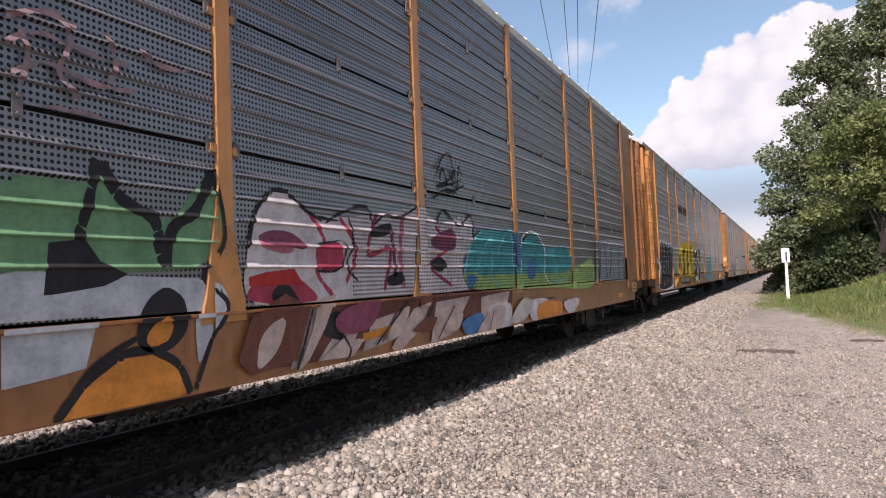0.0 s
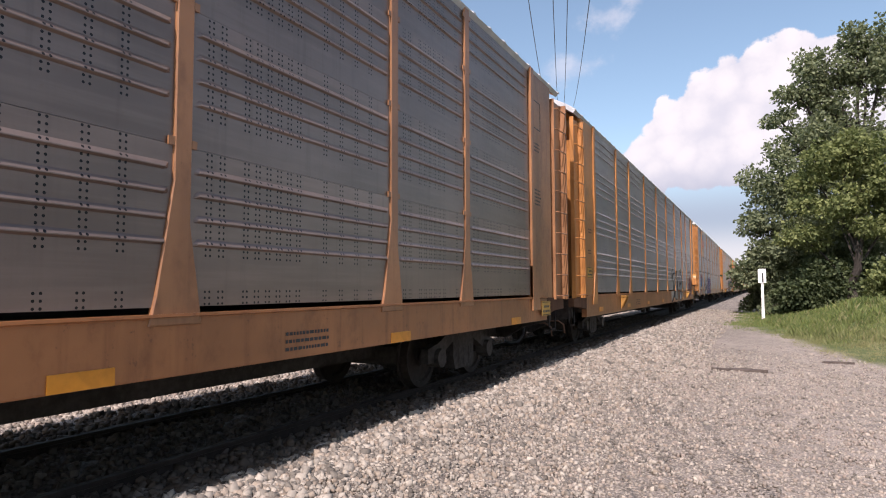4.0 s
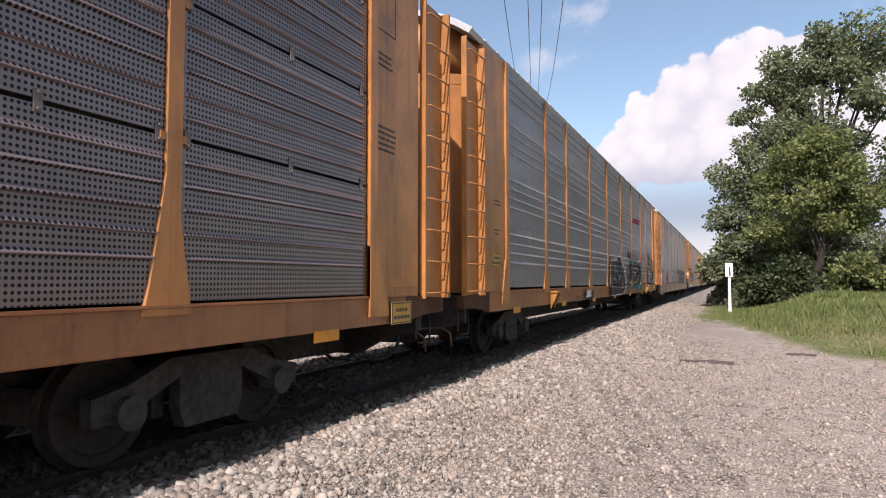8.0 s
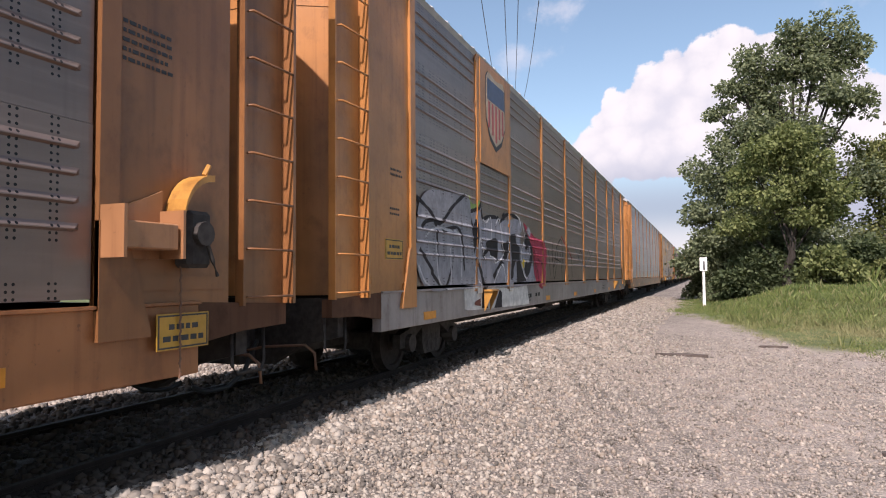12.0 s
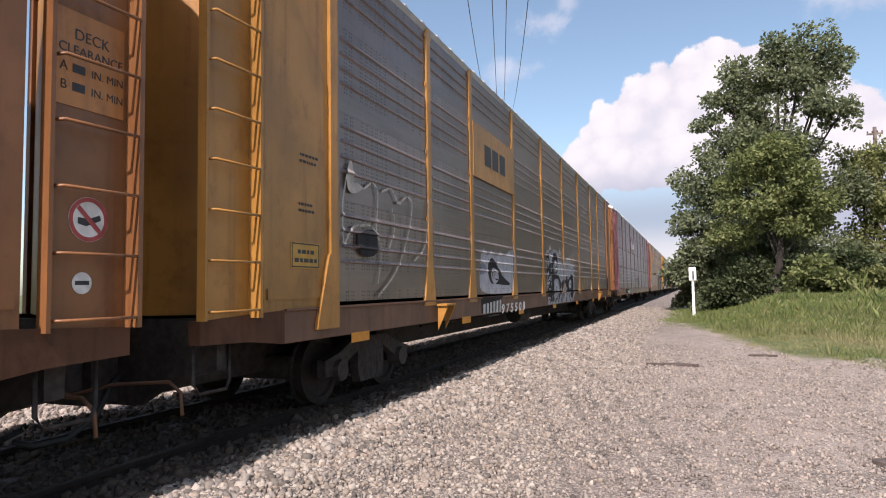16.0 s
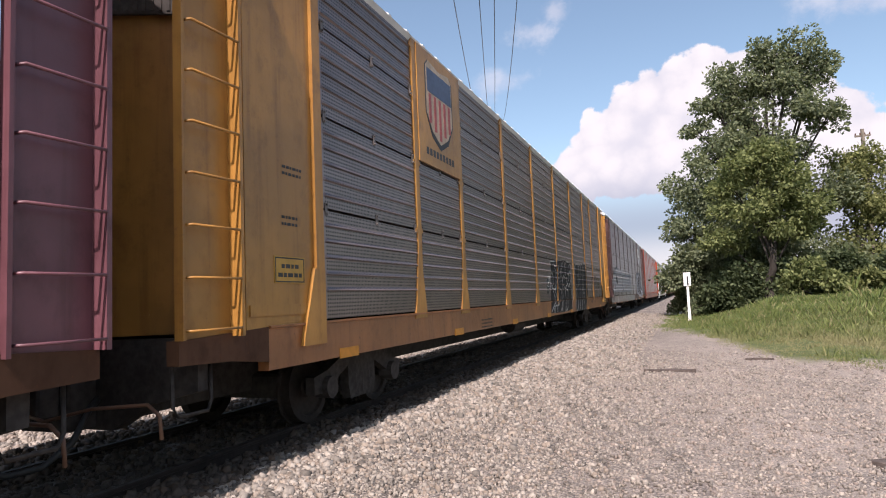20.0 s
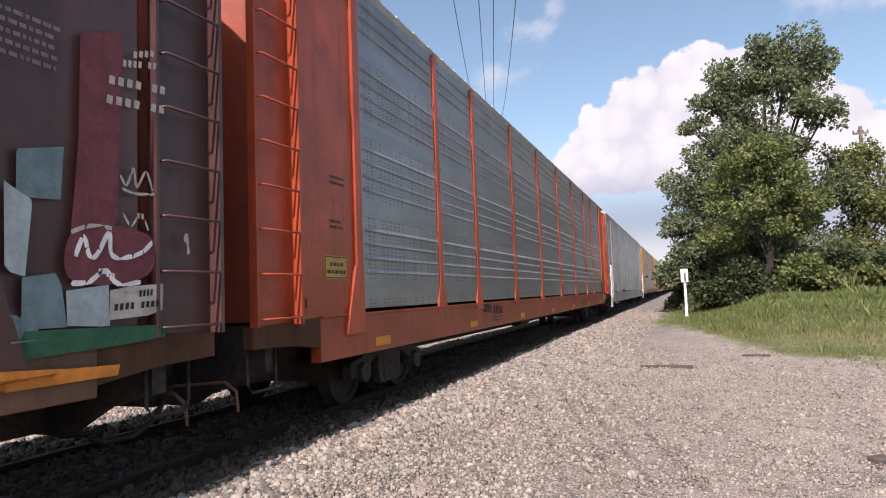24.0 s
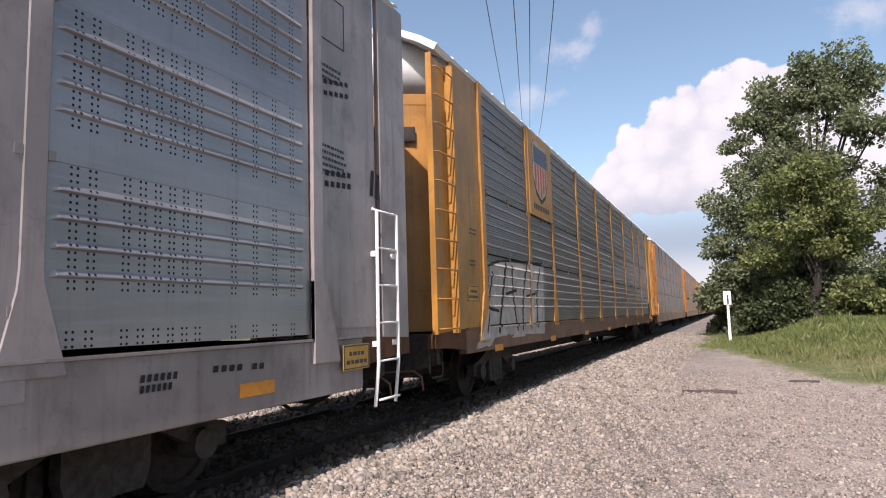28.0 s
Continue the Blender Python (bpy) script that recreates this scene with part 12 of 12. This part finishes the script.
def build_grass():
    """Tufts of blades, each tuft spreading its own way and of its own height."""
    rnd = np.random.RandomState(8)
    k = 36000
    tx, ty = rnd.uniform(-1.6, 14, k), 15 + 27 * rnd.rand(k)
    e = ty - grass_edge(tx) + 0.8 * np.sin(tx * 2.1) + 0.5 * np.sin(tx * 5.3 + ty) + rnd.normal(0, 0.7, k)
    keep = (e > 0) & (tx > -1.3 + 0.3 * np.sin(ty)) & (tx < 0.36 * ty)
    tx, ty, e = tx[keep], ty[keep], e[keep]
    patch = 1 + 0.45 * np.sin(tx * 1.3 + 0.4 * ty) * np.sin(ty * 0.8 - tx * 0.5) + 0.3 * np.sin(tx * 3.7) * np.sin(ty * 2.9)
    th = (0.03 + 0.075 * smooth(0.2, 8, e) * smooth(-1.6, 2.0, tx)) * np.exp(rnd.normal(0, 0.4, len(tx))) * patch
    per = 20
    i = np.repeat(np.arange(len(tx)), per)
    n = len(i)
    r = rnd.normal(0, 0.13, (n, 2))
    x, y = tx[i] + r[:, 0], ty[i] + r[:, 1]
    z = ground_z(x, y) - 0.02
    h = th[i] * rnd.uniform(0.35, 1.25, n)
    a = rnd.uniform(0, 2 * np.pi, n)
    w = (0.003 + 0.0002 * y) * rnd.uniform(0.7, 1.7, n)
    lean = rnd.normal(0, 0.35, (len(tx), 2))
    lx, ly = (r[:, 0] * 1.0 + lean[i, 0] * 0.15 + rnd.normal(0, 0.22, n)) * h, (r[:, 1] * 1.0 + lean[i, 1] * 0.15 + rnd.normal(0, 0.22, n)) * h
    b0 = np.stack([x - np.cos(a) * w, y - np.sin(a) * w, z], 1)
    b1 = np.stack([x + np.cos(a) * w, y + np.sin(a) * w, z], 1)
    m = np.stack([x + lx * 0.35 - np.cos(a) * w * 0.8, y + ly * 0.35 - np.sin(a) * w * 0.8, z + h * 0.6], 1)
    t = np.stack([x + lx, y + ly, z + h], 1)
    me = crown_mesh("grass", [np.stack([b0, b1, t, m], 1)])

    def fill(g):
        geo = g.node("ShaderNodeNewGeometry").outputs["Random Per Island"]
        p = g.coords("Object")
        n1 = g.noise(p, 0.45, 4.0)
        px, py, pz = g.split(p)
        n2 = g.noise(p, 1.6, 4.0)
        col = g.mix(g.ramp(g.m("ADD", g.m("MULTIPLY", geo, 0.5), g.m("MULTIPLY", n2, 0.6)), 0.25, 0.85), (0.045, 0.078, 0.016), (0.145, 0.178, 0.045))
        straw = g.m("GREATER_THAN", g.m("FRACT", g.m("MULTIPLY", geo, 23.7)), 0.86)
        col = g.mix(g.m("MULTIPLY", straw, 0.7), col, (0.253, 0.22, 0.113))
        dry = g.m("MULTIPLY", g.ramp(n1, 0.32, 0.6), g.ramp(py, 27.0, 16.5))
        return g.mix(g.m("MULTIPLY", dry, 0.75), col, (0.267, 0.233, 0.127)), 0.6, 0.0, None
    me.materials.clear()
    me.materials.append(material("grass_blades", fill))
    tagged(new("grass", me), "tall green and straw-coloured grass on the bank", "grass", kind="stuff")


build_grass()


# ---- marker post, litter, poles and wires ----
def build_marker():
    x, y = 0.02, 33.5
    z = float(ground_z(x, y))
    root = new("marker_post")
    root.location = (x, y, z)
    tagged(root, "white trackside marker post with a small white board", "marker post")
    bm = bmesh.new()
    prism(bm, [(-0.075, -0.3), (0.075, -0.3), (0.06, 0.95), (0.06, 1.9), (-0.05, 1.9), (-0.055, 0.95)], -0.05, 0.05, "y")
    part("post", bm, WHITE_PAINT, root)
    bm = box(bmesh.new(), -0.17, 0.17, -0.09, -0.055, 1.76, 2.42, 0.01)
    b = part("board", bm, WHITE_PAINT, root)
    bm = box(bmesh.new(), -0.012, 0.06, -0.094, -0.089, 1.8, 2.24)
    part("marking", bm, INK, b, label="worn black marking bar")


build_marker()


def build_plank(name, label, x, y, turn, length, seed):
    rnd = random.Random(seed)
    bm = bmesh.new()
    out = [(-length / 2, -0.05), (-length * 0.2, -0.08), (length * 0.25, -0.06), (length / 2, -0.02), (length * 0.46, 0.05), (length * 0.1, 0.07), (-length * 0.4, 0.06)]
    prism(bm, out, -0.02, 0.035, "z")
    for v in bm.verts:
        v.co.z += 0.012 * rnd.uniform(-1, 1)
    ob = part(name, bm, plain("grey_driftwood", (0.075, 0.058, 0.05), 0.9, 0.0, 0.4, 20.0, 0.6), None, (x, y, float(ground_z(x, y)) + 0.01), turn)
    tagged(ob, label, "wood scrap")


build_plank("broken_plank", "broken dark plank lying on the gravel", -0.42, 13.0, 0.03, 0.95, 1)
build_plank("broken_plank", "short dark plank lying near the grass", 1.42, 16.1, 0.0, 0.6, 2)
build_plank("broken_plank", "weathered stick lying on the gravel", 1.62, 7.0, 0.1, 0.3, 3)


def build_pole(x, y, h, label, arm=1.2):
    z = float(ground_z(x, y))
    root = new("utility_pole")
    root.location = (x, y, z)
    tagged(root, label, "utility pole")
    wood = plain("weathered_pole_timber", (0.17, 0.14, 0.115), 0.9, 0.0, 0.3, 10.0, 0.5)
    part("pole", tube(bmesh.new(), [(0, 0, -0.4), (0, 0, h)], [0.17, 0.11], 10), wood, root)
    part("crossarm", box(bmesh.new(), -arm, arm, -0.06, 0.06, h - 0.5, h - 0.38, 0.01), wood, root)
    for k in range(4):
        xx = (-0.9 + 0.6 * k) * arm
        part("insulator", tube(bmesh.new(), [(xx, 0, h - 0.38), (xx, 0, h - 0.33), (xx, 0, h - 0.24)], [0.03, 0.05, 0.03], 8), plain("brown_glazed_insulator", (0.09, 0.04, 0.03), 0.25), root)
    return root


build_pole(0.237 * 48, 48, 10.6, "weathered wooden utility pole among the trees", 0.45)


def build_lines():
    """Four overhead wires crossing the track at a slant, from a pole beyond the train to one behind."""
    ax, ay, ah = -12.9, 45.0, 15.2
    bx, by, bh = 12.9, -45.0, 15.2
    build_pole(ax, ay, ah, "tall wooden utility pole beyond the train", 0.6)
    build_pole(bx, by, bh, "tall wooden utility pole behind the gravel yard", 0.6)
    cable = plain("dark_cable", (0.03, 0.03, 0.032), 0.6)
    for k in range(4):
        o = (-0.54, -0.1, 0.16, 0.56)[k]
        pts = []
        for i in range(41):
            t = i / 40
            sag = 4 * t * (1 - t)
            pts.append((ax + (bx - ax) * t + o, ay + (by - ay) * t, ah - 0.22 + (bh - ah) * t - 8.9 * sag * (0.94 + 0.06 * sag)))
        bm = tube(bmesh.new(), pts, 0.008, 5)
        tagged(part("overhead_wire", bm, cable, None), "thin dark overhead wire strung between wooden poles", "overhead wire", group="overhead wires")


build_lines()


# ---- movement ----
VIEW_SHIFT = {-1: 0.08, 0: 0.2, 1: 0.1, 2: 0.14, 6: 0.02, 8: -0.1, 10: -0.08, 11: -0.14, 12: -0.40}   # metres, fitted to where each car stands in the camera's view


def motions():
    for n, car in TRAIN.items():
        walk(car, [(t * 0.5, pose(TRACK_X, PITCH * n + VIEW_SHIFT.get(n, 0.0) - run(t * 0.5) - FIRST, RAIL_Z)) for t in range(57)])
    # wheels turn while their car goes by
    for n, off, wheel in WHEELS:
        y_in_truck = wheel.location.y
        rows = []
        for f in range(0, 841):
            t = f / 30.0
            y = PITCH * n + VIEW_SHIFT.get(n, 0.0) - run(t) - FIRST + off
            if f in (0, 840) or -4 < y < 22:
                rows.append((t, pose(0, y_in_truck, 0.42, math.degrees(-max(-4, min(22, y)) / 0.42))))
        walk(wheel, rows)


motions()
